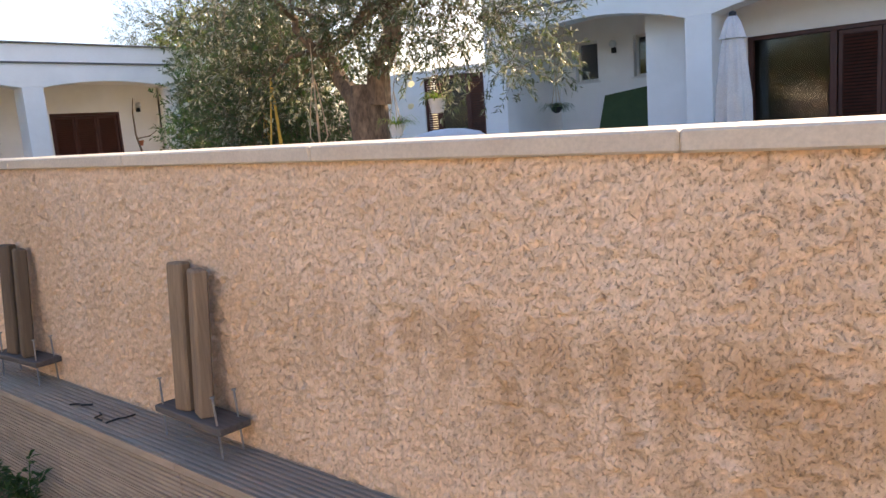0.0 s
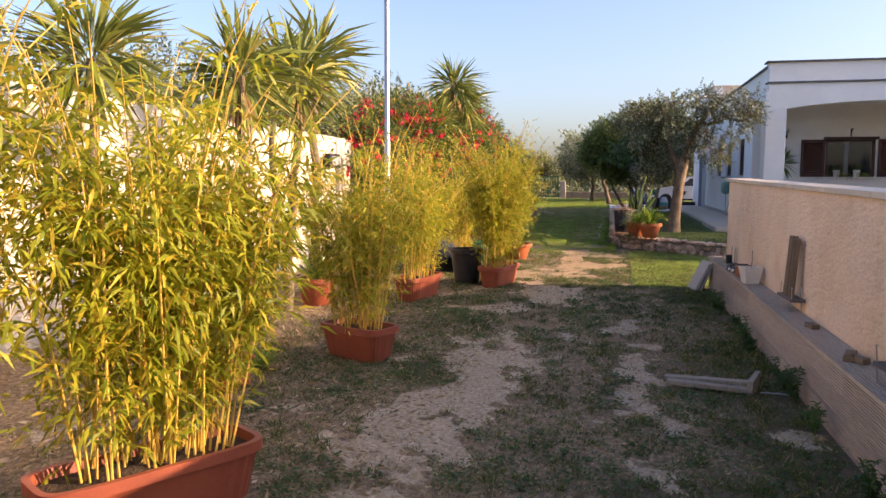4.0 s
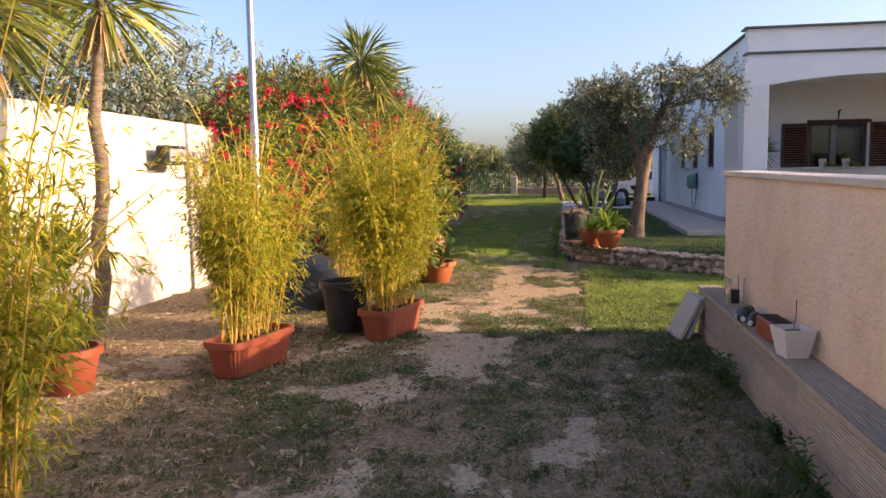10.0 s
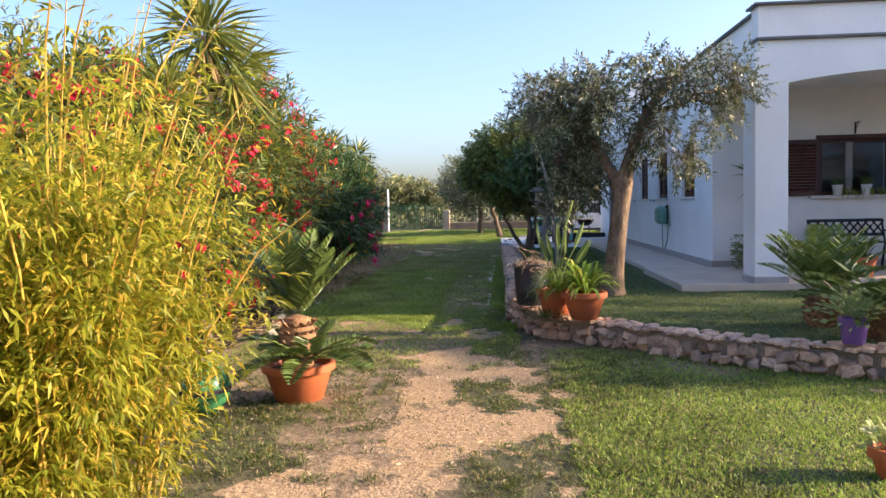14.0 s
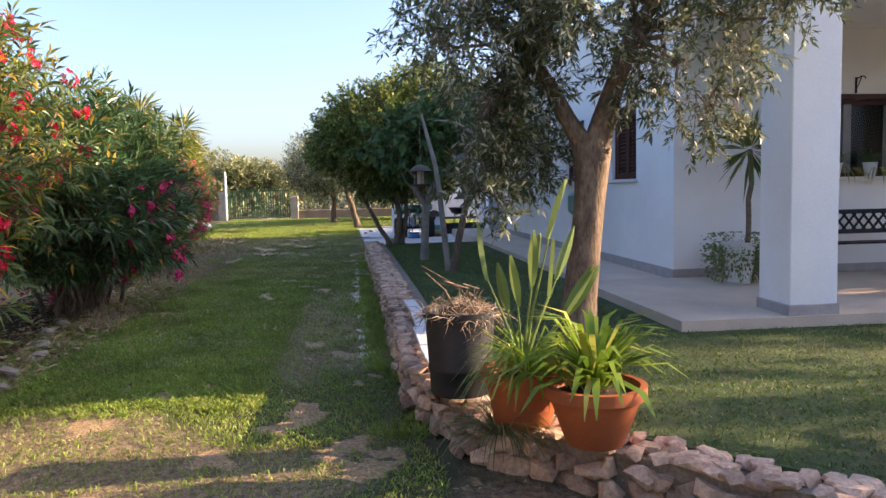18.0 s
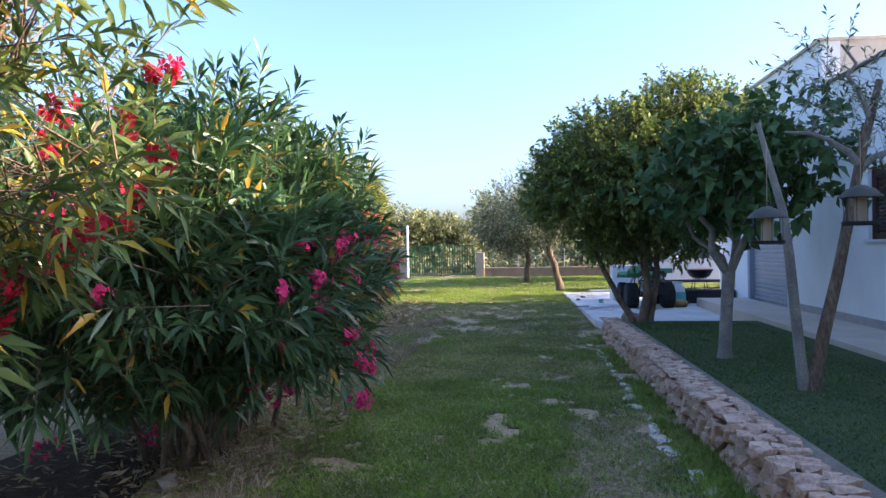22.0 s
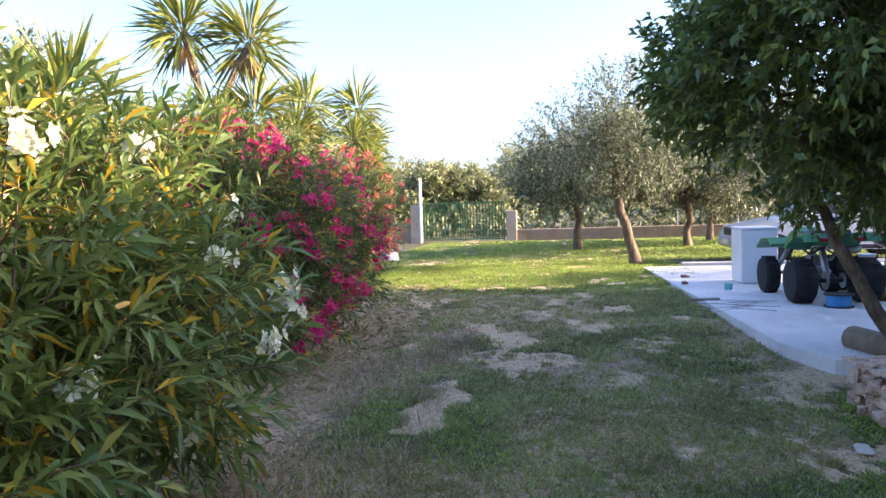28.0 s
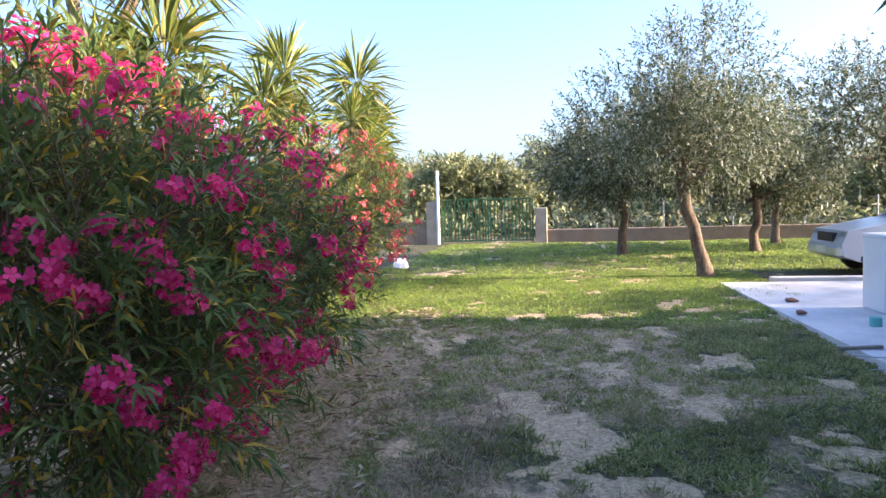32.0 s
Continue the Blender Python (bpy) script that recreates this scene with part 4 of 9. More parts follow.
part("mullion", Shape().box(HX - 0.11, HX - 0.04, 5.62, 5.73, z0 + 0.05, z1 - 0.05, 0.004), surface("grey_mullion", (0.25, 0.24, 0.24), (0.2, 0.2, 0.2), 4, 50, 0.4, 0.0), win)
part("casing", Shape().box(HX - 0.05, HX + 0.03, y0 - 0.06, y1 + 0.06, z1, z1 + 0.07, 0.005), SHUTTER, win)
for a, b in ((y0 + 0.06, 5.62), (5.73, y1 - 0.06)):
    pane = part("pane", Shape().box(HX - 0.09, HX - 0.084, a, b, z0 + 0.06, z1 - 0.06), GLASS, win)
    pane.visible_shadow = False
part("window_sill", Shape().box(HX - 0.1, HX + 0.12, 4.98, 6.52, z0 - 0.05, z0, 0.006), MARBLE, win)
for k, ya in enumerate((4.56, 6.40)):
    louvre(win, 0.58, 0.97, 15, FACE_X(HX + 0.045, ya, z0 - 0.0))
door = thing("door_1", "brown louvred timber terrace doors", "door", kind="structure")
y0, y1, z0, z1 = DOOR
part("door_frame", Shape().box(HX - 0.14, HX - 0.0, y0, y0 + 0.07, z0, z1, 0.004).box(HX - 0.14, HX, y1 - 0.07, y1, z0, z1, 0.004).box(HX - 0.14, HX, y0 + 0.07, y1 - 0.07, z1 - 0.08, z1, 0.004), SHUTTER, door)
w = (y1 - y0 - 0.14) / 3
for k in range(3):
    louvre(door, w - 0.01, z1 - z0 - 0.09, 34, FACE_X(HX - 0.06, y0 + 0.07 + w * k, z0 + 0.005), "door_leaf")
for k, (a, b, z0, z1) in enumerate(SIDE_WINS):
    wn2 = thing("window_%d" % (k + 2), "brown louvred shutters closed in a side window with pale sill", "window", kind="structure")
    part("window_frame", Shape().box(a, a + 0.05, HY + 0.05, HY + 0.12, z0, z1, 0.004).box(b - 0.05, b, HY + 0.05, HY + 0.12, z0, z1, 0.004).box(a + 0.05, b - 0.05, HY + 0.05, HY + 0.12, z1 - 0.05, z1, 0.004), SHUTTER, wn2)
    w = (b - a - 0.1) / 2
    for j in (0, 1):
        louvre(wn2, w - 0.004, z1 - z0 - 0.055, 15, Matrix.Translation((a + 0.05 + w * j, HY + 0.08, z0 + 0.002)))
    part("window_sill", Shape().box(a - 0.06, b + 0.06, HY - 0.05, HY + 0.1, z0 - 0.045, z0, 0.005), MARBLE, wn2)
roller = thing("door_2", "closed grey-blue roller shutter garage door", "garage door", kind="structure")
a, b, z0, z1 = GARAGE
n_slats = 26
me = Shape().prism([(0.0, 0.0), (0.02, 0.006), (0.028, 0.045), (0.02, 0.084), (0.0, 0.09)], 0, b - a - 0.16, pose(0, 0, 0, 0, 0, -90)).mesh("slat")
for i in range(n_slats):
    part("slat", me, ROLLER, roller, m=pose(a + 0.08, HY + 0.12, z0 + i * 0.0925, 0, 0, 0))
part("guide_rail", Shape().box(a, a + 0.16, HY - 0.01, HY + 0.2, z0, z1, 0.005), ROLLER, roller)
part("guide_rail", Shape().box(b - 0.1, b, HY - 0.01, HY + 0.2, z0, z1, 0.005), ROLLER, roller)

# wing of the house behind the garden, seen over the wall
RY = 14.0
wing = thing("house_wing", "white house wing with an arched porch and brown doors", "house", kind="structure")
for a, b in ((-10.35, -9.8), (-5.72, -5.22), (0.2, 0.7)):
    part("pillar", Shape().box(a, b, RY, RY + 0.5, 0.3, 3.1, 0.01), WHITE, wing)
for a, b in ((-9.8, -5.72), (-5.22, 0.2)):
    part("arched_beam", Shape().prism(arch_outline(a, b, 3.08, 0.32, 3.75), RY, RY + 0.5), WHITE, wing)
part("band", Shape().box(-10.35, 4.0, RY - 0.005, RY + 0.3, 3.75, 4.6), WHITE, wing)
part("cornice", Shape().box(-10.4, 4.0, RY - 0.05, RY + 0.3, 3.76, 3.80), GUTTER, wing)
part("beam_end", Shape().box(-10.35, -9.8, RY, RY + 0.5, 3.1, 3.75).box(-5.72, -5.22, RY, RY + 0.5, 3.1, 3.75).box(0.2, 0.7, RY, RY + 0.5, 3.1, 3.75), WHITE, wing)
RB = RY + 2.6
WH = [(-9.5, -8.9, 2.25, 3.2), (-7.98, -7.42, 2.25, 3.2)]
part("porch_wall", wall_with_holes("x", RB, 0.3, -10.1, -6.7, 0.3, 3.7, WH), WHITE, wing)
part("porch_side", Shape().box(-10.2, -9.95, RY + 0.5, RB, 0.3, 3.7), WHITE, wing)
part("porch_block", Shape().box(-6.9, -5.5, RY + 0.9, RB + 0.3, 0.3, 3.7), WHITE, wing)
part("porch_ceiling", Shape().box(-10.35, 4.0, RY + 0.3, RB + 0.3, 3.72, 3.85), WHITE, wing)
part("porch_floor", Shape().box(-15.0, 4.0, RY - 0.8, RB + 0.3, 0.0, 0.34), PAVING, wing)
part("doors_wall", wall_with_holes("x", RY + 1.6, 0.3, -5.5, 4.0, 0.3, 3.7, [(-5.1, -0.6, 0.34, 2.72)]), WHITE, wing)
part("left_wall", wall_with_holes("x", RY + 1.0, 0.3, -15.0, -10.2, 0.3, 2.9, [(-13.1, -11.15, 0.34, 2.72)]), WHITE, wing)
# room shade painted as a near-black back behind the wing's openings
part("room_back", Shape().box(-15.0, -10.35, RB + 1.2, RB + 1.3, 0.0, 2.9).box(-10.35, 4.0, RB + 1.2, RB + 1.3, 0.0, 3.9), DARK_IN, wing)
part("upper_wall", Shape().box(-10.35, 4.0, RY + 0.3, RB + 1.3, 3.9, 4.55), WHITE, wing)
for k, (a, b, z0, z1) in enumerate(WH):
    wn2 = thing("window_%d" % (k + 5), "small deep-set window with pale frame", "window", kind="structure")
    part("window_frame", Shape().box(a, a + 0.06, RB + 0.15, RB + 0.22, z0, z1, 0.004).box(b - 0.06, b, RB + 0.15, RB + 0.22, z0, z1, 0.004).box(a + 0.06, b - 0.06, RB + 0.15, RB + 0.22, z1 - 0.06, z1, 0.004).box(a + 0.06, b - 0.06, RB + 0.15, RB + 0.22, z0, z0 + 0.06, 0.004), MARBLE, wn2)
    part("pane", Shape().box(a + 0.06, b - 0.06, RB + 0.18, RB + 0.186, z0 + 0.06, z1 - 0.06), GLASS, wn2).visible_shadow = False
    part("window_sill", Shape().box(a - 0.05, b + 0.05, RB - 0.04, RB + 0.15, z0 - 0.04, z0, 0.005), MARBLE, wn2)
dr = thing("door_3", "brown glazed porch door between louvred leaves", "door", kind="structure")
YD = RY + 1.66
part("door_frame", Shape().box(-5.1, -0.6, YD - 0.02, YD + 0.1, 2.64, 2.72, 0.004).box(-5.1, -5.0, YD - 0.02, YD + 0.1, 0.34, 2.64, 0.004).box(-3.62, -3.5, YD - 0.03, YD + 0.1, 0.34, 2.64, 0.004), SHUTTER, dr)
part("pane", Shape().box(-4.9, -3.62, YD + 0.03, YD + 0.036, 0.4, 2.62), GLASS, dr).visible_shadow = False
for k in range(4):
    louvre(dr, 0.7, 2.28, 34, Matrix.Translation((-3.48 + 0.71 * k, YD + 0.03, 0.35)), "door_leaf")
d4 = thing("door_4", "brown louvred door with fanned shutter in the far porch", "door", kind="structure")
louvre(d4, 0.46, 2.34, 36, Matrix.Translation((-13.09, RY + 1.05, 0.35)), "door_leaf")
louvre(d4, 0.5, 2.34, 36, Matrix.Translation((-11.66, RY + 1.05, 0.35)), "door_leaf")
part("door_frame", Shape().box(-12.62, -12.54, RY + 1.03, RY + 1.1, 0.35, 2.7, 0.004).box(-11.74, -11.66, RY + 1.03, RY + 1.1, 0.35, 2.7, 0.004).box(-12.54, -11.74, RY + 1.03, RY + 1.1, 2.6, 2.7, 0.004), SHUTTER, d4)
part("pane", Shape().box(-12.54, -11.74, RY + 1.06, RY + 1.066, 0.35, 2.6), GLASS, d4).visible_shadow = False

# ---- plants ----
def oleander(label, at, blobs, n_sprays, petals, leaf_mat, clusters, per=15, leaf=0.14, seed=1, flower=0.026, name="oleander_bush", top_flowers=9.0, heads=(), bare=0.12, stems=9, extra=6):
    """An oleander: stems, twigs, long leaves and flower heads at the twig tips. blobs are relative to at."""
    global rng
    rng = np.random.default_rng(seed)
    bush = thing(name, label, "bush", pose(*at))
    b, w, p, d = whorls(blobs, n_sprays, per // 3, 0.36, 0.5)
    keep = b[:, 2] > bare + 0.25 * (fbm(b[:, 0] * 1.4, b[:, 1] * 1.4, seed, 2) - 0.5) * (bare > 0.2)
    b, w = b[keep], w[keep]
    part("foliage", leaf_mesh("foliage", b, w, leaf * rng.uniform(0.7, 1.2, len(b)), 0.025 * rng.uniform(0.8, 1.2, len(b)) * leaf / 0.14, bend=0.18), leaf_mat, bush)
    up = p[:, 2] > bare + 0.15
    part("twig_work", twig_mesh("twig_work", (p - d * 0.25)[up], d[up], 0.55, 0.006), BARK, bush)
    r = random.Random(seed)
    for i in range(stems):
        bl = r.choice(blobs)
        top = (bl[0] + r.uniform(-0.6, 0.6) * bl[3], bl[1] + r.uniform(-0.5, 0.5) * bl[4], bl[2] + r.uniform(0.0, 0.5) * bl[5])
        foot = (bl[0] * 0.55 + r.uniform(-0.25, 0.25), bl[1] * 0.4 + r.uniform(-0.2, 0.2), -0.02)
        path = branch_path(foot, top, 0.05, 0.12, 6, seed * 20 + i)
        part("stem", Shape().tube(path, list(np.linspace(0.028, 0.008, len(path))), 6), BARK, bush, smooth_shade=True)
    if clusters:
        bb = np.array(blobs)
        q, o = in_blobs(blobs, clusters * 14, 0.12)
        far = np.ones(len(q), dtype=bool)
        for e in bb:
            far &= (((q - e[:3]) / e[3:]) ** 2).sum(1) > 0.72
        q, o = q[far], o[far]
        pref = (q[:, 1] > -0.25) | (q[:, 2] > 1.6)
        pref &= (q[:, 2] > 0.35) & (q[:, 2] < top_flowers)
        q, o = q[pref][:clusters], o[pref][:clusters]
        if heads:
            q, o = np.concatenate([q, np.array(heads)]), np.concatenate([o, np.tile([0.1, 1.0, 0.2], (len(heads), 1))])
        m = rng.integers(7, 15, len(q)) + np.where(np.arange(len(q)) >= len(q) - len(heads), extra, 0)
        places = np.repeat(q + unit(o) * 0.16, m, axis=0)
        jit = unit(rng.normal(size=places.shape)) * rng.uniform(0.02, 0.085, len(places))[:, None]
        part("blossom", flower_mesh("blossom", places + jit, jit + np.repeat(o, m, axis=0) * 0.05, flower * rng.uniform(0.7, 1.2, len(places))), petals, bush)
    return bush


oleander("tall red-flowered oleander bush with sunlit yellowing leaves", (-19.0, -4.5, 0), [(1.8, 0.4, 1.4, 1.2, 0.95, 1.1), (0.3, 0.6, 1.8, 1.2, 0.85, 1.05), (-1.15, 0.6, 2.2, 0.9, 0.9, 0.75), (2.3, 0.0, 2.2, 0.9, 0.7, 0.8), (0.7, 0.85, 1.0, 0.9, 0.6, 0.6), (-0.4, 0.35, 2.75, 1.1, 0.85, 0.65), (-0.5, -0.3, 1.7, 1.2, 0.8, 1.2)], 3300, PETAL_RED, OLEANDER_MIXED, 250, per=18, leaf=0.15, seed=11, flower=0.036, bare=0.42, stems=26)
oleander("dense dark green oleander bush with few pink flowers", (-24.0, -4.4, 0), [(0.9, 0.5, 1.4, 1.05, 0.8, 0.9), (0.2, 0.75, 1.3, 0.75, 0.75, 0.9), (-0.4, 0.2, 1.5, 0.7, 0.85, 0.85), (1.6, 0.15, 1.4, 1.1, 0.95, 1.0), (1.0, 0.85, 1.2, 1.0, 0.6, 0.5), (0.5, -0.3, 1.4, 1.3, 0.8, 1.0), (1.9, 0.75, 1.3, 0.6, 0.55, 0.5), (-0.35, 0.75, 2.0, 0.6, 0.55, 0.6), (0.5, 0.5, 2.15, 0.7, 0.6, 0.6)], 1900, PETAL_PINK, OLEANDER, 26, per=21, leaf=0.205, seed=12, flower=0.03, top_flowers=1.75, bare=0.62, stems=38, heads=((1.0, 1.36, 1.6), (1.4, 1.38, 1.55), (1.55, 1.30, 1.36), (1.6, 1.34, 1.2), (0.95, 1.36, 1.32), (0.7, 1.3, 1.5), (0.45, 1.25, 1.15), (0.6, 1.3, 0.95), (1.2, 1.4, 0.95), (0.9, 1.42, 0.72), (0.5, 1.38, 0.62), (1.1, 1.45, 0.5), (0.75, 1.4, 0.42), (0.3, 1.35, 0.75)), extra=3)
oleander("white-flowered oleander bush with yellowing leaves", (-28.3, -5.0, 0), [(0.9, 0.1, 1.15, 1.0, 0.75, 1.0), (0.0, 0.3, 1.05, 0.9, 0.75, 0.85), (1.6, -0.3, 1.45, 0.8, 0.8, 0.95), (0.6, -0.5, 1.6, 1.1, 0.7, 0.75), (-0.3, 0.55, 0.75, 0.55, 0.5, 0.5), (1.0, 0.35, 0.7, 0.9, 0.6, 0.6)], 2100, PETAL_WHITE, OLEANDER_YELLOW, 10, per=18, leaf=0.155, seed=13, flower=0.034, heads=((-0.40, 1.02, 1.05), (-0.47, 1.06, 0.95), (-0.33, 1.05, 1.12), (-0.2, 1.0, 0.85), (-0.15, 0.8, 1.26), (0.5, 0.75, 1.42), (-0.35, 0.75, 1.5), (0.4, 0.75, 1.75), (1.0, 0.7, 1.75)))
oleander("magenta-flowered oleander bush in full bloom", (-32.7, -5.5, 0), [(0.8, 0.1, 1.15, 1.1, 0.85, 1.0), (-0.6, 0.15, 1.2, 1.1, 0.9, 0.95), (-1.7, 0.15, 0.95, 0.9, 0.75, 0.7), (0.1, -0.3, 1.75, 1.0, 0.7, 0.65), (1.2, 0.0, 1.6, 0.7, 0.6, 0.6), (0.9, 0.5, 0.65, 0.7, 0.5, 0.45)], 2300, PETAL_PINK, OLEANDER_MIXED, 230, per=18, leaf=0.12, seed=14, flower=0.034, heads=((1.4, 0.9, 0.5), (1.3, 0.95, 0.62), (1.55, 0.9, 0.42), (0.7, 1.0, 0.75), (0.2, 1.0, 0.65), (1.7, 0.75, 0.85)))
oleander("sunlit salmon-pink oleander bush near the gate", (-40.0, -6.75, 0.08), [(1.6, 0.0, 1.2, 1.3, 0.9, 1.1), (0.0, 0.1, 1.4, 1.3, 1.0, 1.2), (-1.7, 0.0, 1.3, 1.3, 1.0, 1.1)], 1700, PETAL_SALMON, OLEANDER_YELLOW, 170, leaf=0.12, seed=15, flower=0.034, per=13)
oleander("red-flowered oleander bush behind the pole", (-14.9, -4.9, 0), [(0.2, 0.1, 1.2, 0.9, 0.7, 1.1), (-0.6, 0.0, 2.1, 1.0, 0.7, 0.85), (-1.4, 0.3, 2.3, 0.9, 0.7, 0.8)], 1700, PETAL_RED, OLEANDER_MIXED, 190, per=18, leaf=0.15, seed=16, flower=0.036)


def yucca(label, at, trunk_h, crowns, blade=0.62, seed=1, trunk_r=0.06, lean=(0, 0)):
    """A tree yucca: trunk, and heads of stiff blades at (dx, dy, z, size)."""
    global rng
    rng = np.random.default_rng(seed)
    tree = thing("yucca_tree", label, "yucca", pose(*at))
    top = (lean[0], lean[1], trunk_h)
    path = branch_path((0, 0, -0.02), top, 0, 0.06, 8, seed)
    part("trunk", Shape().tube(path, list(np.linspace(trunk_r * 1.25, trunk_r * 0.8, len(path))), 9), YUCCA_BARK, tree, smooth_shade=True)
    for k, (dx, dy, z, size) in enumerate(crowns):
        c = np.array([dx, dy, z])
        low = branch_path((top[0], top[1], trunk_h - 0.02), (dx, dy, z), 0, 0.03, 4, seed + k)
        if z > trunk_h + 0.05 or abs(dx - top[0]) + abs(dy - top[1]) > 0.05:
            part("branch", Shape().tube(low, list(np.linspace(trunk_r * 0.8, trunk_r * 0.65, len(low))), 8), YUCCA_BARK, tree, smooth_shade=True)
        n = 170
        dz = rng.uniform(-0.75, 1.0, n)
        a = rng.uniform(0, 2 * math.pi, n)
        r = np.sqrt(np.maximum(0.02, 1 - np.clip(dz, -0.95, 0.95) ** 2))
        w = np.stack([np.cos(a) * r, np.sin(a) * r, dz], axis=1)
        base = c + w * 0.06 + np.array([0, 0, 1]) * rng.uniform(-0.12, 0.12, n)[:, None]
        part("leaf_rosette", leaf_mesh("leaf_rosette", base, w, blade * size * rng.uniform(0.75, 1.1, n), 0.042 * size, bend=0.14), YUCCA_LEAF, tree)
        n = 45
        a = rng.uniform(0, 2 * math.pi, n)
        w = np.stack([np.cos(a) * 0.45, np.sin(a) * 0.45, -np.ones(n)], axis=1)
        part("dry_skirt", leaf_mesh("dry_skirt", c + w * 0.06 + np.array([0, 0, -0.08]), w, 0.42 * size * rng.uniform(0.6, 1.1, n), 0.03 * size, bend=0.05), YUCCA_DRY, tree)
    return tree


G1 = "tree yucca with a slim ringed trunk beside the white wall"
yucca(G1, (-5.95, -4.2, 0), 1.9, [(0.1, 0.1, 2.4, 1.1)], 0.66, 21, 0.048, lean=(0.08, 0.1))
yucca(G1, (-7.0, -3.55, 0), 1.85, [(0.3, 0.25, 2.36, 1.05)], 0.62, 22, 0.046, lean=(0.25, 0.22))
yucca("tall tree yucca with a curved trunk beside the white wall", (-8.5, -3.75, 0), 1.95, [(0.45, 0.38, 2.5, 1.08)], 0.64, 23, 0.05, lean=(0.35, 0.32))
yucca("tall tree yucca leaning towards the white wall", (-9.15, -4.25, 0), 2.2, [(0.1, 0.2, 2.8, 1.0)], 0.62, 24, 0.046, lean=(0.05, 0.1))
yucca("tall tree yucca with a broad head of blades", (-10.1, -4.15, 0), 2.7, [(-0.35, 0.0, 3.1, 1.2)], 0.72, 25, lean=(-0.3, 0))
yucca("tall yucca rising above the red oleander", (-17.3, -3.85, 0), 2.7, [(0.0, 0.1, 3.55, 1.15), (-0.5, 0.25, 3.15, 1.05), (0.55, -0.1, 2.7, 0.9)], 0.74, 26, 0.07)
yucca("tall yucca with two heads above the flowering hedge", (-33.9, -6.6, 0), 2.6, [(-0.1, -0.35, 3.78, 1.1), (-0.5, 0.35, 3.68, 1.15), (-0.2, 0.5, 2.75, 1.0), (0.3, 0.2, 2.6, 0.9)], 0.68, 27, 0.07)
yucca("yucca with several heads among the oleanders", (-39.3, -7.2, 0), 2.4, [(0.0, 0.1, 3.55, 1.2), (-0.7, 0.0, 2.8, 1.1), (1.3, 0.3, 2.9, 1.1)], 0.72, 28, 0.07)
yucca("broad sunlit yucca clump near the gate", (-42.6, -7.1, 0.05), 2.0, [(0.5, 0.2, 3.1, 1.15), (-0.3, 0.1, 3.9, 1.35), (-0.9, 0.2, 3.1, 1.2), (0.3, 0.5, 2.5, 1.15)], 0.75, 29, 0.08)
yucca("low yucca beside the oleanders", (-31.4, -6.3, 0), 1.5, [(0, 0.2, 2.0, 1.1), (0.9, 0.1, 2.35, 1.2)], 0.66, 30, 0.05)


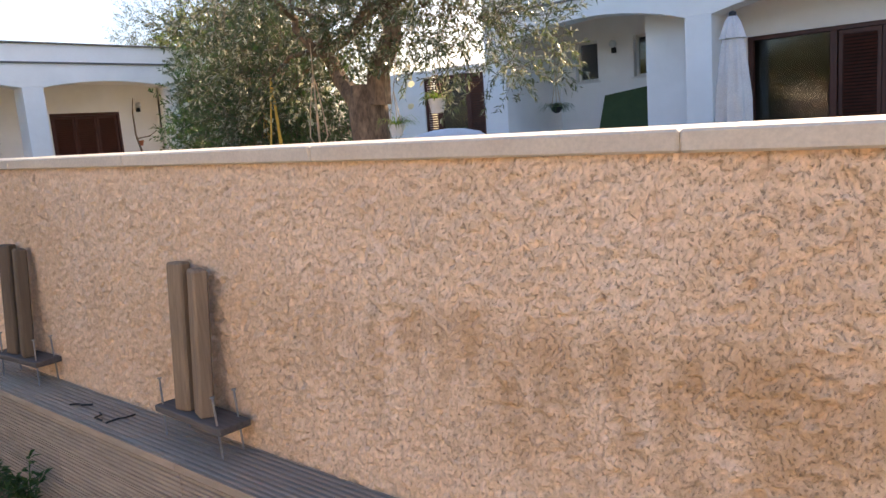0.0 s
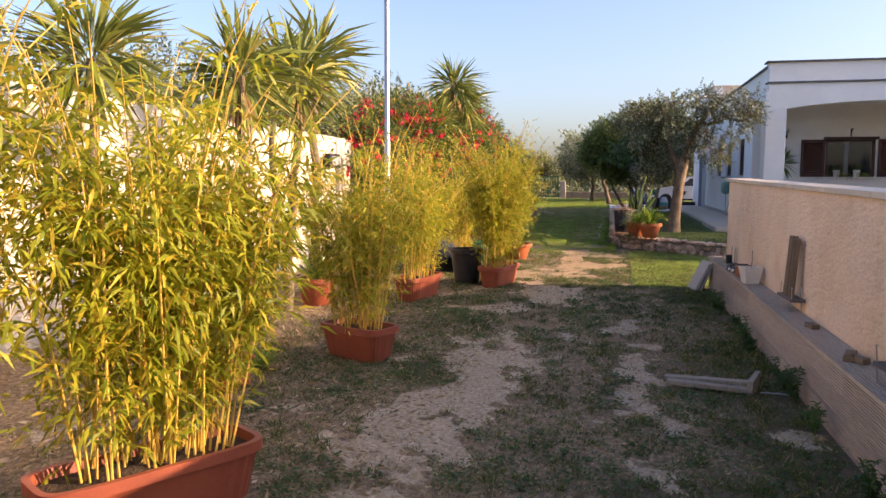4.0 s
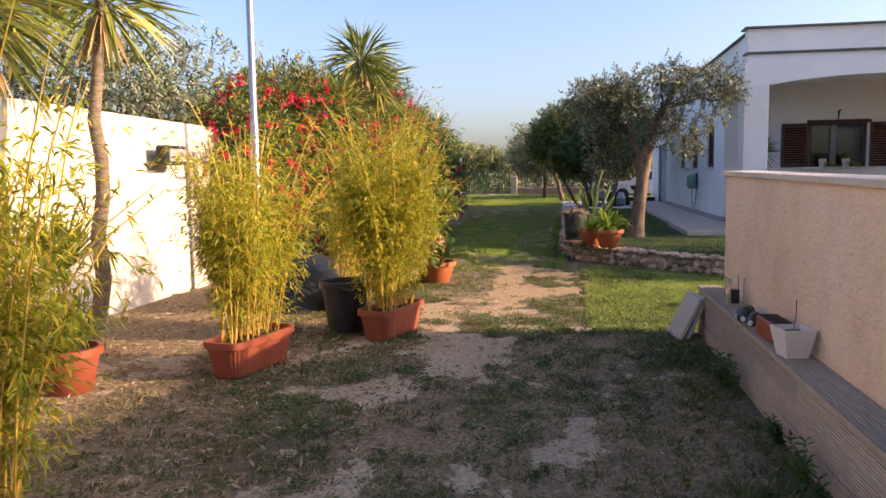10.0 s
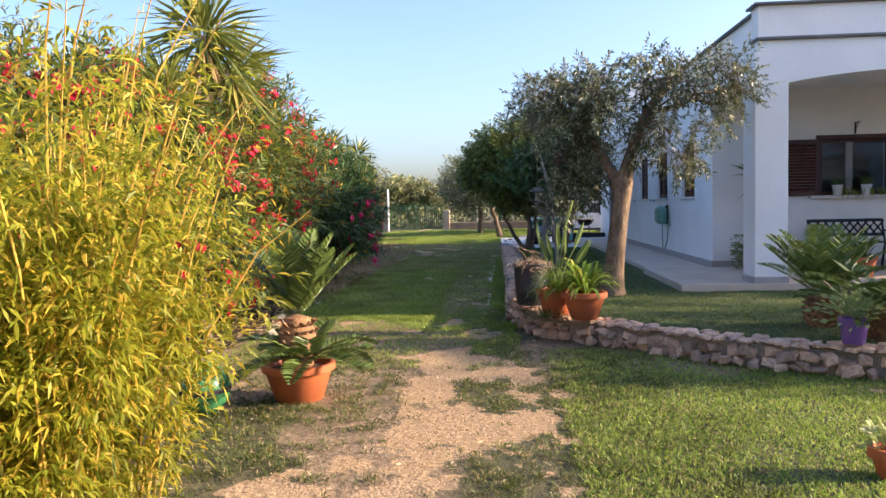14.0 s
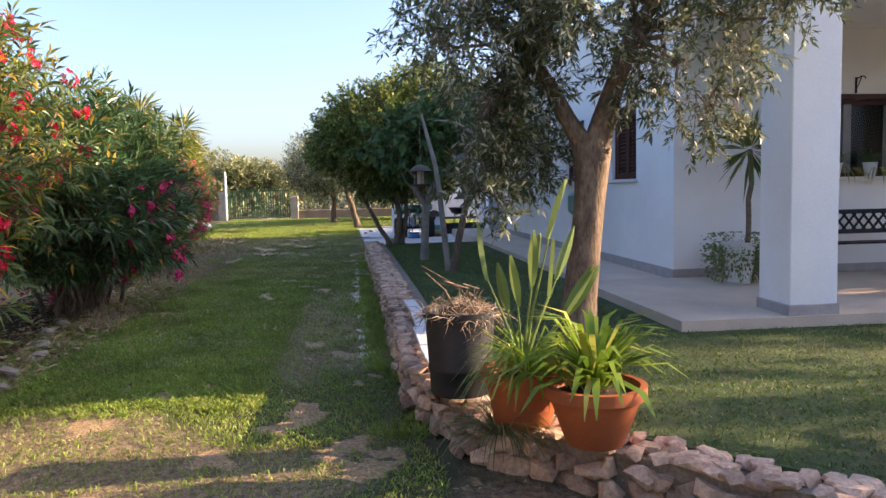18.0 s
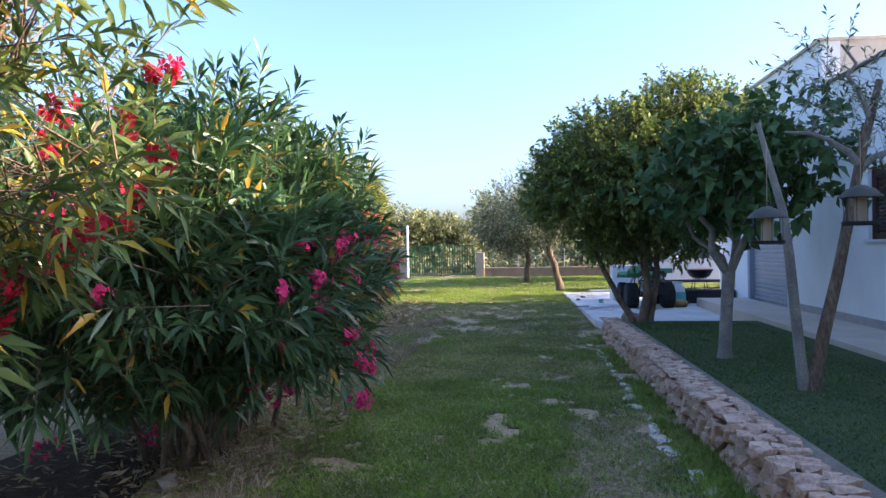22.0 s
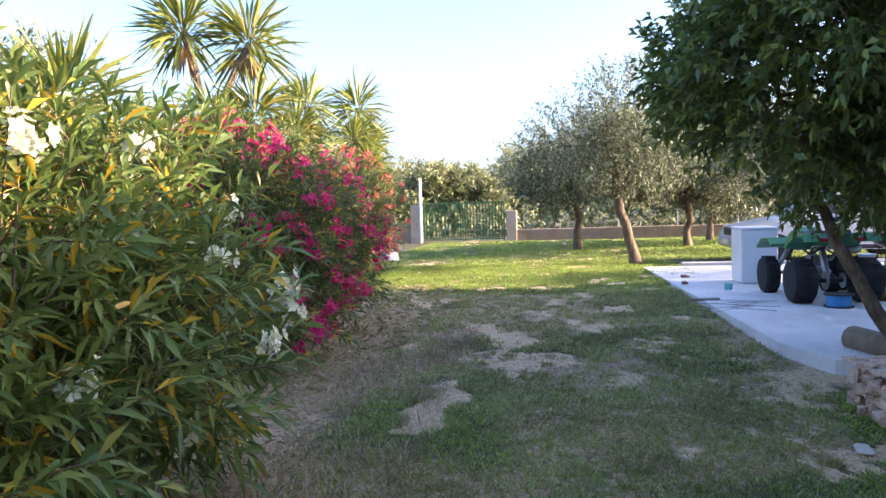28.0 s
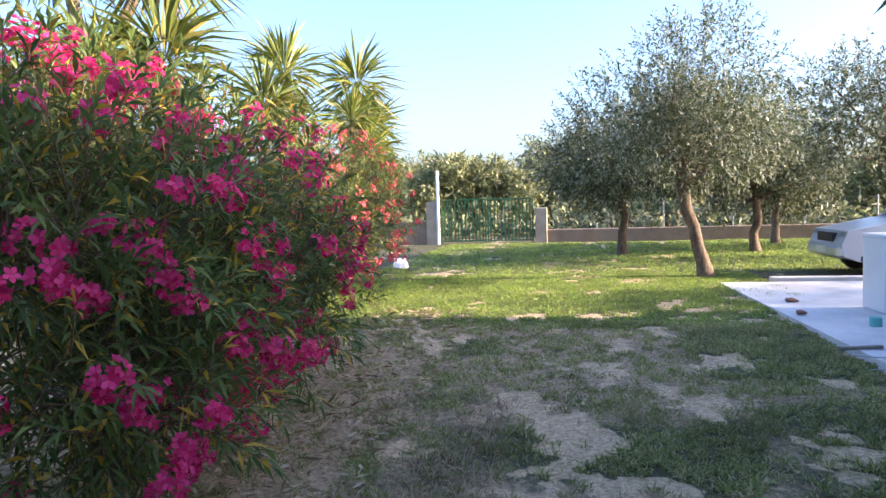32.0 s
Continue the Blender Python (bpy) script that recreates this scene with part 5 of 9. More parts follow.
def bamboo_planter(label, at, turn, length=0.78, height=1.75, canes=34, leaves=6500, seed=1, pot=TERRACOTTA, group="bamboo planters", leaf_len=0.10):
    """A ribbed rectangular trough with yellow-stemmed bamboo."""
    global rng
    rng = np.random.default_rng(seed)
    r = random.Random(seed)
    th = thing("bamboo_planter", label, "planter", pose(*at, 0, 0, turn), group)
    hl, hw, h = length / 2, 0.185, 0.29
    s = Shape()

    def ring(k, z, ins):
        pts = []
        for i in range(48):
            a = 2 * math.pi * i / 48
            c, sn = math.cos(a), math.sin(a)
            u, v = np.sign(c) * abs(c) ** 0.32, np.sign(sn) * abs(sn) ** 0.42
            rib = 0.004 if (k and i % 2) else 0.0
            pts.append((u * (hl - ins - rib), v * (hw - ins - rib), z))
        return pts
    prof = [(0, 0.0, 0.075), (1, 0.02, 0.06), (1, h - 0.06, 0.022), (0, h - 0.055, 0.012), (0, h - 0.05, 0.0), (0, h, 0.0), (0, h, 0.028), (0, h - 0.06, 0.04)]
    v, f = [], []
    for k, z, ins in prof:
        v += ring(k, z, ins)
    for i in range(len(prof) - 1):
        for k in range(48):
            a, b = i * 48 + k, i * 48 + (k + 1) % 48
            f.append((a, b, b + 48, a + 48))
    f.append(tuple(range(47, -1, -1)))
    s.add(v, f)
    part("trough", s, pot, th)
    soil = ring(0, h - 0.045, 0.036)
    part("soil", Shape().add(soil + [(0, 0, h - 0.015)], [(i, (i + 1) % 48, 48) for i in range(48)]), SOIL, th)
    meshes = []
    for k in range(5):
        bow = 0.05 + 0.055 * k
        path = [(0, 0, 0), (0.01, 0, 0.3), (0.04 + bow * 0.12, 0.01, 0.62), (0.08 + bow * 0.45, 0.0, 0.86), (0.10 + bow, -0.01, 1.0)]
        meshes.append((Shape().tube(path, [0.0058, 0.0052, 0.0044, 0.003, 0.0015], 5).mesh("cane"), bow))
    tips = []
    for i in range(canes):
        me, bow = r.choice(meshes)
        x, y = r.uniform(-0.72, 0.72) * hl, r.uniform(-0.6, 0.6) * hw
        a = math.degrees(math.atan2(y * 1.5, x)) + r.uniform(-50, 50)
        hh = height * r.uniform(0.62, 1.05)
        m = pose(x, y, h - 0.03, r.uniform(-8, 8), r.uniform(-3, 12), a) @ Matrix.Diagonal((1, 1, hh, 1))
        part("cane", me, CANE, th, m=m)
        tips.append((m, bow))
    fan = 5
    twigs = int(leaves * 0.8) // fan
    leaves = twigs * fan
    ts = np.repeat(rng.triangular(0.05, 0.62, 1.0, twigs), fan)
    pick = np.repeat(rng.integers(0, canes, twigs), fan)
    base = np.zeros((leaves, 3))
    knots = np.array([0, 0.3, 0.62, 0.86, 1.0])
    for k, (m, bow) in enumerate(tips):
        sel = pick == k
        xs = np.interp(ts[sel], knots, [0, 0.01, 0.04 + bow * 0.12, 0.08 + bow * 0.45, 0.10 + bow])
        loc = np.stack([xs, np.zeros(sel.sum()), ts[sel], np.ones(sel.sum())], axis=1)
        base[sel] = (loc @ np.array(m).T)[:, :3]
    off = np.repeat(np.clip(rng.normal(size=(twigs, 3)), -1.7, 1.7), fan, axis=0) * np.array([0.095, 0.085, 0.05]) * (0.75 + 0.35 * ts)[:, None]
    base += off * (1.0 + 0.25 * rng.normal(size=(leaves, 1)))
    way = unit(off * 8 + rng.normal(size=(leaves, 3)) * 0.55 + np.array([0, 0, -0.1]))
    part("foliage", leaf_mesh("foliage", base, way, leaf_len * rng.uniform(0.5, 1.2, leaves), 0.0155 * leaf_len / 0.1, bend=0.22, fold=False), BAMBOO_LEAF, th)
    return th


BL = "terracotta plastic trough of yellow-stemmed bamboo"
bamboo_planter(BL + " in full sun", (-3.58, -2.11, 0), -32, 0.98, 1.95, 58, 20000, 31, leaf_len=0.098)
bamboo_planter(BL + " crowded with leaves", (-2.62, -2.74, 0), -32, 0.98, 2.0, 58, 20000, 32, leaf_len=0.10)
bamboo_planter(BL + " on the dry ground", (-6.6, -2.22, 0), 66, 0.66, 1.75, 42, 15000, 33, leaf_len=0.072)
bamboo_planter(BL + " beside the tarp", (-9.75, -2.55, 0), -12, 0.82, 1.8, 42, 26000, 34, leaf_len=0.068)
bamboo_planter(BL + " by the sandy patch", (-11.1, -1.74, 0), -15, 0.8, 1.95, 50, 44000, 35, leaf_len=0.066)


def round_pot(name, label, cat, at, r0, r1, h, mat, soil=True, group="", ribs=0, rim=0.02):
    th = thing(name, label, cat, pose(*at), group)
    prof = [(r0 * 0.92, 0.0), (r0, 0.01), (r1 * 0.97, h - 0.06), (r1 + rim, h - 0.055), (r1 + rim, h), (r1 - 0.012, h), (r1 - 0.02, h - 0.05), (r1 * 0.9, h - 0.06)]
    part("pot", Shape().lathe(prof, 28), mat, th, smooth_shade=True)
    if soil:
        part("soil", Shape().lathe([(r1 * 0.93, h - 0.058), (r1 * 0.5, h - 0.03), (0.01, h - 0.02)], 20), SOIL, th, smooth_shade=True)
    return th


# black tub with bamboo behind the troughs
rng = np.random.default_rng(36)
tub = round_pot("plastic_tub", "big black plastic tub with handles, partly filled", "tub", (-11.2, -2.22, 0), 0.17, 0.235, 0.50, BLACK_PLASTIC)
for a in (0.4, math.pi + 0.4):
    part("handle", Shape().tube([(0.25 * math.cos(a - 0.3), 0.25 * math.sin(a - 0.3), 0.46), (0.30 * math.cos(a), 0.30 * math.sin(a), 0.44), (0.25 * math.cos(a + 0.3), 0.25 * math.sin(a + 0.3), 0.46)], 0.014, 6), BLACK_PLASTIC, tub, smooth_shade=True)
bamboo_planter("black pot of yellow-stemmed bamboo", (-12.3, -2.5, 0), 20, 0.5, 1.8, 26, 4500, 37, BLACK_PLASTIC)


def cycas(parent, base, fronds, length, seed, droop=0.5, up=0.6, low=8):
    """Cycas fronds round a crown, each a mesh of its own that shares data with the others."""
    global rng
    rng = np.random.default_rng(seed)
    n = 46
    meshes = []
    for k in range(3):
        t = np.linspace(0.12, 1.0, n)
        arc = droop * (0.7 + 0.3 * k)
        x = t * length * (1 - 0.12 * arc * t)
        z = -arc * length * 0.45 * t ** 2.2
        b = np.concatenate([np.stack([x, np.zeros(n), z], 1)] * 2)
        sgn = np.concatenate([np.ones(n), -np.ones(n)])
        tt = np.concatenate([t, t])
        w = np.stack([0.55 + 0.3 * tt, sgn * 1.0, 0.35 - 0.1 * tt], 1)
        ll = 0.17 * length / 0.8 * np.sin(np.clip(tt * 0.93 + 0.06, 0, 1) * math.pi) ** 0.6 + 0.02
        meshes.append(leaf_mesh("frond", b, w, ll, 0.017, bend=0.1, fold=False))
    r = random.Random(seed)
    for i in range(fronds):
        el = r.uniform(low, 78) * up + 6
        part("frond", meshes[i % 3], CYCAS_LEAF, parent, m=pose(*base, 0, -el, i * 360 / fronds * 2.4 + r.uniform(-12, 12)))


def cycas_stump(th, z0, h, r):
    prof = [(r * 0.75, z0 - 0.03), (r, z0 + h * 0.3), (r * 0.95, z0 + h * 0.7), (r * 0.6, z0 + h), (0.02, z0 + h + 0.02)]
    part("stump", Shape().lathe(prof, 14), CYCAS_BARK, th, smooth_shade=True)
    k = 0
    sc = Shape().add([(0, -0.02, 0), (0, 0.02, 0), (0.05, 0.012, 0.045), (0.05, -0.012, 0.045), (0.02, 0, 0.05)], [(0, 1, 2, 3), (3, 2, 4), (0, 3, 4), (1, 4, 2)]).mesh("scale")
    for row in range(5):
        for i in range(14):
            part("scale", sc, CYCAS_BARK, th, m=pose(0, 0, z0 + h * (0.1 + 0.18 * row), 0, 0, i * 360 / 14 + row * 13) @ Matrix.Translation((r * 0.9 - abs(row - 2) * 0.008, 0, 0)))


pot_e = round_pot("cycas_pot", "orange terracotta pot with a cycas palm and its offsets", "potted cycas", (-14.55, -1.95, 0), 0.19, 0.27, 0.30, ORANGE_POT)
cycas_stump(pot_e, 0.28, 0.38, 0.15)
cycas(pot_e, (0, 0, 0.64), 22, 0.74, 41, 0.12, 1.0, 42)
cycas(pot_e, (0.14, 0.12, 0.34), 14, 0.6, 42, 0.8, 0.45)
c1 = thing("cycas_palm", "cycas palm with a scaly stump on the lawn", "cycas", pose(-16.4, 2.8, 0.25), "cycas palms")
cycas_stump(c1, 0.0, 0.30, 0.15)
cycas(c1, (0, 0, 0.30), 26, 0.78, 43, 0.3, 0.9, 22)
c2 = thing("cycas_palm", "smaller cycas palm on the lawn edge", "cycas", pose(-15.6, 3.0, 0.25), "cycas palms")
cycas_stump(c2, 0.0, 0.26, 0.13)
cycas(c2, (0, 0, 0.26), 22, 0.75, 44, 0.5, 0.6)


# ---- trees ----
def tree(name, label, cat, at, trunk, limbs, blobs, n_sprays, per, leaf, width, leaf_mat, bark, seed, spray_len=0.25, lift=0.3, fold=False, bias=0.5, bend=0.1, group="", twig=True):
    """trunk and limbs: lists of (path, radii); blobs: the crown."""
    global rng
    rng = np.random.default_rng(seed)
    th = thing(name, label, cat, pose(*at), group)
    for path, radii, *own in trunk:
        part("trunk", Shape().tube(path, radii, 12), own[0] if own else bark, th, smooth_shade=True)
    for path, radii in limbs:
        part("limb", Shape().tube(path, radii, 8), bark, th, smooth_shade=True)
    b, w, p, d = sprays(blobs, n_sprays, per, spray_len, lift, 0.85, bias)
    if twig:
        part("twig_work", twig_mesh("twig_work", p - d * 0.2, d, 0.2 + spray_len, 0.0028), bark, th)
    part("crown", leaf_mesh("crown", b, w, leaf * rng.uniform(0.65, 1.25, len(b)), width * rng.uniform(0.8, 1.2, len(b)), bend=bend, fold=fold), leaf_mat, th)
    return th


def limbs_to(start, blobs, r0, seed, extra=2):
    r = random.Random(seed)
    out = []
    for i, b in enumerate(blobs):
        for k in range(extra):
            end = (b[0] + r.uniform(-0.55, 0.55) * b[3], b[1] + r.uniform(-0.55, 0.55) * b[4], b[2] + r.uniform(-0.3, 0.5) * b[5])
            path = branch_path(start, end, 0.1, 0.16, 6, seed * 50 + i * 7 + k)
            out.append((path, list(np.linspace(r0 * (0.8 if k == 0 else 0.5), 0.012, len(path)))))
    return out


def clumps(lobes, n, seed, lo=0.20, hi=0.38):
    """Small uneven tufts of foliage inside larger lobes of a crown."""
    r = random.Random(seed)
    out = []
    for x, y, z, rx, ry, rz in lobes:
        for i in range(n):
            d = Vector((r.gauss(0, 1), r.gauss(0, 1), r.gauss(0, 1))).normalized() * r.uniform(0.45, 1.0)
            q = r.uniform(lo, hi)
            out.append((x + d.x * rx, y + d.y * ry, z + d.z * rz, q * r.uniform(0.9, 1.4), q * r.uniform(0.9, 1.4), q * r.uniform(0.6, 0.9)))
    return out


LOBES = [(-0.1, -0.95, 2.55, 0.8, 0.6, 0.50), (0.1, -0.35, 2.75, 0.6, 0.4, 0.35), (0.0, 0.75, 3.0, 0.6, 0.6, 0.45), (0.1, 1.35, 2.65, 0.5, 0.40, 0.45), (0.3, 0.65, 2.0, 0.5, 0.45, 0.45), (-0.3, -0.6, 2.05, 0.6, 0.5, 0.3), (-0.1, -0.80, 1.62, 0.40, 0.24, 0.42), (-0.7, -0.55, 1.75, 0.4, 0.3, 0.45)]
OB = clumps(LOBES, 7, 51, 0.16, 0.30)
LIMB_L = branch_path((0.0, 0.04, 1.55), (-0.1, -0.75, 2.65), 0.12, 0.05, 6, 8)
LIMB_R = branch_path((0.02, 0.12, 1.6), (0.1, 0.75, 3.05), 0.08, 0.06, 6, 9)
olive_limbs = [(LIMB_L, [0.085, 0.07, 0.062, 0.055, 0.045, 0.035, 0.02]), (LIMB_R, [0.11, 0.085, 0.075, 0.068, 0.055, 0.04, 0.022])]
for lobe, limb in zip(LOBES, (LIMB_L, LIMB_L, LIMB_R, LIMB_R, LIMB_R, LIMB_L, LIMB_L, LIMB_L)):
    olive_limbs += limbs_to(tuple(limb[3]), [lobe], 0.032, int(abs(lobe[1] * 100)), 4)
tree("olive_tree", "old olive tree with a gnarled trunk and drooping silvery crown", "olive tree", (-19.2, 1.22, 0.25),
     [([(0, -0.06, -0.05), (0.01, -0.05, 0.12), (0.03, -0.035, 0.35), (0.05, 0.0, 0.7), (0.03, 0.05, 1.1), (0.01, 0.08, 1.4), (0.0, 0.085, 1.55), (0.01, 0.09, 1.68)], [0.21, 0.165, 0.14, 0.125, 0.12, 0.135, 0.155, 0.10])],
     olive_limbs, OB, 2100, 18, 0.075, 0.021, OLIVE_LEAF, BARK, 51, 0.26, -0.25, bias=0.42)

BIG = [(0.0, 0.0, 2.5, 1.9, 2.0, 0.95), (0.2, 0.9, 2.95, 1.5, 1.4, 1.1), (-0.3, -0.8, 2.4, 1.4, 1.15, 0.9), (0.3, -0.4, 3.0, 1.4, 1.3, 0.75), (0.1, 0.6, 3.5, 1.1, 1.0, 0.75), (-0.3, -0.55, 1.70, 1.2, 1.0, 0.45), (-0.7, 0.45, 1.62, 1.1, 1.0, 0.50)]
tree("shade_tree", "dense round dark-leaved tree with several stems and yellow-green top", "tree", (-31.0, 0.35, 0.13),
     [(branch_path((0.05, 0.0, -0.05), (0.1, 0.1, 1.7), 0, 0.06, 6, 1), [0.12, 0.085, 0.075, 0.07, 0.065, 0.06, 0.05]),
      (branch_path((-0.05, -0.1, -0.02), (-0.1, -0.9, 1.5), 0, 0.06, 6, 2), [0.07, 0.06, 0.055, 0.05, 0.045, 0.04, 0.035]),
      (branch_path((0.0, 0.1, -0.02), (0.05, 0.3, 1.7), 0, 0.06, 6, 3), [0.07, 0.06, 0.055, 0.05, 0.045, 0.04, 0.035])],
     limbs_to((0.0, 0.0, 1.3), BIG, 0.06, 52), BIG, 6000, 15, 0.09, 0.04, DARK_LEAF, BARK, 52, 0.26, 0.2, bias=0.35, bend=0.25)

FIG = [(0.1, 0.1, 2.2, 1.0, 0.85, 0.55), (0.2, 0.7, 2.45, 0.9, 0.7, 0.5), (-0.2, -0.5, 2.1, 0.9, 0.7, 0.55), (0.6, 0.3, 1.9, 0.7, 0.8, 0.45)]
fig_limbs = limbs_to((0.02, 0.05, 0.95), FIG, 0.06, 53)
tree("fig_tree", "small fig tree with a pale smooth trunk and broad leaves", "fig tree", (-26.7, 0.62, 0.25),
     [([(0, 0, -0.05), (0, 0, 0.1), (0.01, 0.02, 0.5), (0.02, 0.05, 1.0)], [0.095, 0.075, 0.068, 0.072])], fig_limbs, FIG, 420, 7, 0.15, 0.13, FIG_LEAF, PALE_BARK, 53, 0.22, 0.1, fold=True, bend=0.3)

T2 = [(0.1, 0.70, 2.45, 0.55, 0.6, 0.4), (0.3, 1.1, 2.1, 0.5, 0.5, 0.4), (0.2, 0.2, 2.75, 0.5, 0.5, 0.3)]
tree("young_olive_tree", "sparse two-stemmed young tree, one stem whitewashed", "tree", (-24.8, 0.85, 0.25),
     [([(0, -0.02, -0.05), (0, -0.05, 0.2), (0, -0.10, 0.7), (0.02, -0.15, 1.2), (0.02, -0.20, 1.6), (0.0, -0.30, 2.0), (0, -0.40, 2.4)], [0.06, 0.05, 0.045, 0.042, 0.036, 0.03, 0.02]),
      ([(0.02, 0.03, -0.05), (0.0, 0.08, 0.2), (0.0, 0.14, 0.5), (0.0, 0.26, 1.0), (0.0, 0.36, 1.5), (0.0, 0.48, 2.1), (0.0, 0.64, 2.75)], [0.08, 0.062, 0.056, 0.05, 0.045, 0.04, 0.03], BARK)],
     [(branch_path((0, 0.46, 2.0), (0.1, -0.2, 2.3), 0.1, 0.05, 6, 5), list(np.linspace(0.035, 0.01, 7))), (branch_path((0, 0.46, 1.95), (0.2, 1.35, 2.3), 0.1, 0.08, 6, 6), list(np.linspace(0.035, 0.008, 7))), (branch_path((0, 0.56, 2.4), (0.3, 0.2, 3.0), 0.1, 0.08, 6, 7), list(np.linspace(0.03, 0.008, 7)))],
     T2, 130, 14, 0.08, 0.019, OLIVE_LEAF, PALE_BARK, 54, 0.35, 0.0)


def far_olive(at, size, seed, lean=0.0, label="olive tree with a silvery rounded crown on the far lawn", n=1500, leaf=0.12, mat=OLIVE_LEAF, trunk_r=0.12, per=13):
    r = random.Random(seed)
    blobs = []
    for i in range(6):
        a = r.uniform(0, 6.28)
        blobs.append((lean + math.cos(a) * 0.8 * size, math.sin(a) * 0.95 * size, (1.85 + r.uniform(-0.6, 0.75)) * size, r.uniform(0.75, 1.05) * size, r.uniform(0.75, 1.05) * size, r.uniform(0.55, 0.8) * size))
    trunk = [(branch_path((0, 0, -0.05), (lean * 0.7, 0, 1.15 * size), 0, 0.08, 5, seed), [trunk_r * 1.4, trunk_r, trunk_r * 0.9, trunk_r * 0.85, trunk_r * 0.9, trunk_r * 0.8])]
    return tree("olive_tree", label, "olive tree", at, trunk, limbs_to((lean * 0.7, 0, 1.1 * size), blobs, trunk_r * 0.6, seed, 1), blobs, n, per, leaf, leaf * 0.27, mat, BARK, seed, 0.35, 0.2, group="olive trees", twig=False)


far_olive((-42.2, -0.52, 0.1, 0, 0, -90), 1.3, 61, 0.55, "leaning olive tree with a silvery crown beside the yard", 3200, 0.09)
far_olive((-47.7, -1.6, 0.1), 1.4, 62, 0.1, n=2200)
far_olive((-48.2, 1.7, 0.1), 1.15, 63, n=2200)
far_olive((-46.5, 4.4, 0.1), 1.55, 64, n=1800)
# next but one but unseen: olive added behind the garage to shade the yard
far_olive((-40.3, 9.4, 0.1), 1.35, 67, n=1500)
far_olive((-51.5, 3.0, 0.1), 1.1, 65, n=1500)
far_olive((-50.5, 7.5, 0.1), 1.3, 66, n=1500)
BACK = "olive tree behind the whitewashed boundary wall"
for k, (x, y, s) in enumerate([(-16.5, -9.0, 1.45), (-20.0, -9.5, 1.65), (-24.0, -9.0, 1.5), (-12.0, -10.0, 1.35), (-7.5, -10.0, 1.4), (-2.5, -10.5, 1.4), (-30.0, -10.0, 1.6), (-35.0, -10.5, 1.4)]):
    far_olive((x, y, 0), s, 70 + k, 0, BACK, 1400, 0.14, FAR_LEAF if k % 2 else OLIVE_LEAF)
WOOD = "olive tree in the grove beyond the gate"
random.seed(9)
grove = [far_olive((-62 - 3 * k, -8 + 5 * k, 0.1), 1.0 + 0.07 * k, 90 + k, 0, WOOD, 700, 0.30, FAR_LEAF, per=10) for k in range(4)]
for k in range(44):
    x, y = -60.5 - 6.0 * (k // 15) - random.uniform(0, 3), -34 + 4.9 * (k % 15) + random.uniform(-1.5, 1.5)
    s0 = random.uniform(0.85, 1.25)
    m = pose(x, y, 0.1, 0, 0, random.uniform(0, 360)) @ Matrix.Diagonal((s0, s0, s0 * random.uniform(0.9, 1.15), 1))
    copy_thing(grove[k % 4], m)
far_olive((-95, 6, 0.1), 3.6, 130, 0, "big round tree on the skyline beyond the grove", 700, 0.5, FAR_LEAF, 0.3, 10)
far_olive((-98, 14, 0.1), 3.4, 131, 0, "big round tree on the skyline beyond the grove", 700, 0.5, FAR_LEAF, 0.3, 10)
far_olive((-100, -4, 0.1), 2.4, 132, 0, "round tree on the skyline beyond the grove", 500, 0.4, FAR_LEAF, 0.3, 10)
far_olive((-100, -16, 0.1), 2.4, 133, 0, "round tree on the skyline beyond the grove", 500, 0.4, FAR_LEAF, 0.3, 10)

rng = np.random.default_rng(140)
n = 14000
sx, sy = rng.uniform(-66, -57, n), rng.uniform(-40, 45, n)
sz = rng.uniform(0, 1, n) * (0.5 + 1.3 * fbm(sx * 0.35, sy * 0.35, 3, 3)) + 0.1
solid("scrub", leaf_mesh("scrub", np.stack([sx, sy, sz], 1), rng.normal(size=(n, 3)) + np.array([0, 0, 0.6]), 0.4, 0.13, fold=False), FAR_LEAF, "low green scrub and reeds beyond the gate", "scrub", "stuff")
# garden trees behind the rendered wall
GO = [(-1.6, 0.2, 2.4, 1.4, 1.2, 0.9), (-0.6, -0.6, 2.9, 1.2, 1.1, 0.8), (0.6, 0.0, 2.9, 1.3, 1.2, 1.0), (1.3, 0.3, 2.3, 1.0, 0.9, 0.8), (-2.3, 0.4, 1.6, 0.9, 0.9, 0.7), (0.2, 0.6, 3.4, 1.3, 1.2, 0.9)]
tree("olive_tree", "big old olive tree with a thick forked trunk in the garden", "olive tree", (-5.75, 5.6, 0.1),
     [([(0, 0, -0.05), (0, 0, 0.5), (0.02, 0, 1.0), (0.0, 0, 1.55), (0.0, 0, 1.8)], [0.25, 0.205, 0.19, 0.21, 0.16])],
     [(branch_path((-0.1, 0, 1.55), (-0.85, 0.1, 2.3), 0.05, 0.06, 5, 3), [0.12, 0.105, 0.09, 0.08, 0.065, 0.05]), (branch_path((0.15, 0, 1.6), (0.55, 0.1, 3.2), 0.0, 0.06, 5, 4), [0.14, 0.12, 0.105, 0.09, 0.075, 0.055])] + limbs_to((-0.5, 0.1, 2.0), GO[:2], 0.08, 56) + limbs_to((0.4, 0.1, 2.6), GO[2:], 0.07, 57),
     GO, 3000, 18, 0.07, 0.019, OLIVE_LEAF, BARK, 56, 0.3, 0.1)
HG = [(-2.0, 0, 2.2, 1.0, 0.8, 2.3), (-1.0, 0.1, 2.3, 1.0, 0.8, 2.35), (0.0, 0, 2.2, 1.0, 0.8, 2.3), (1.0, 0.1, 2.3, 1.0, 0.8, 2.35), (1.7, 0, 2.1, 0.8, 0.8, 2.1)]
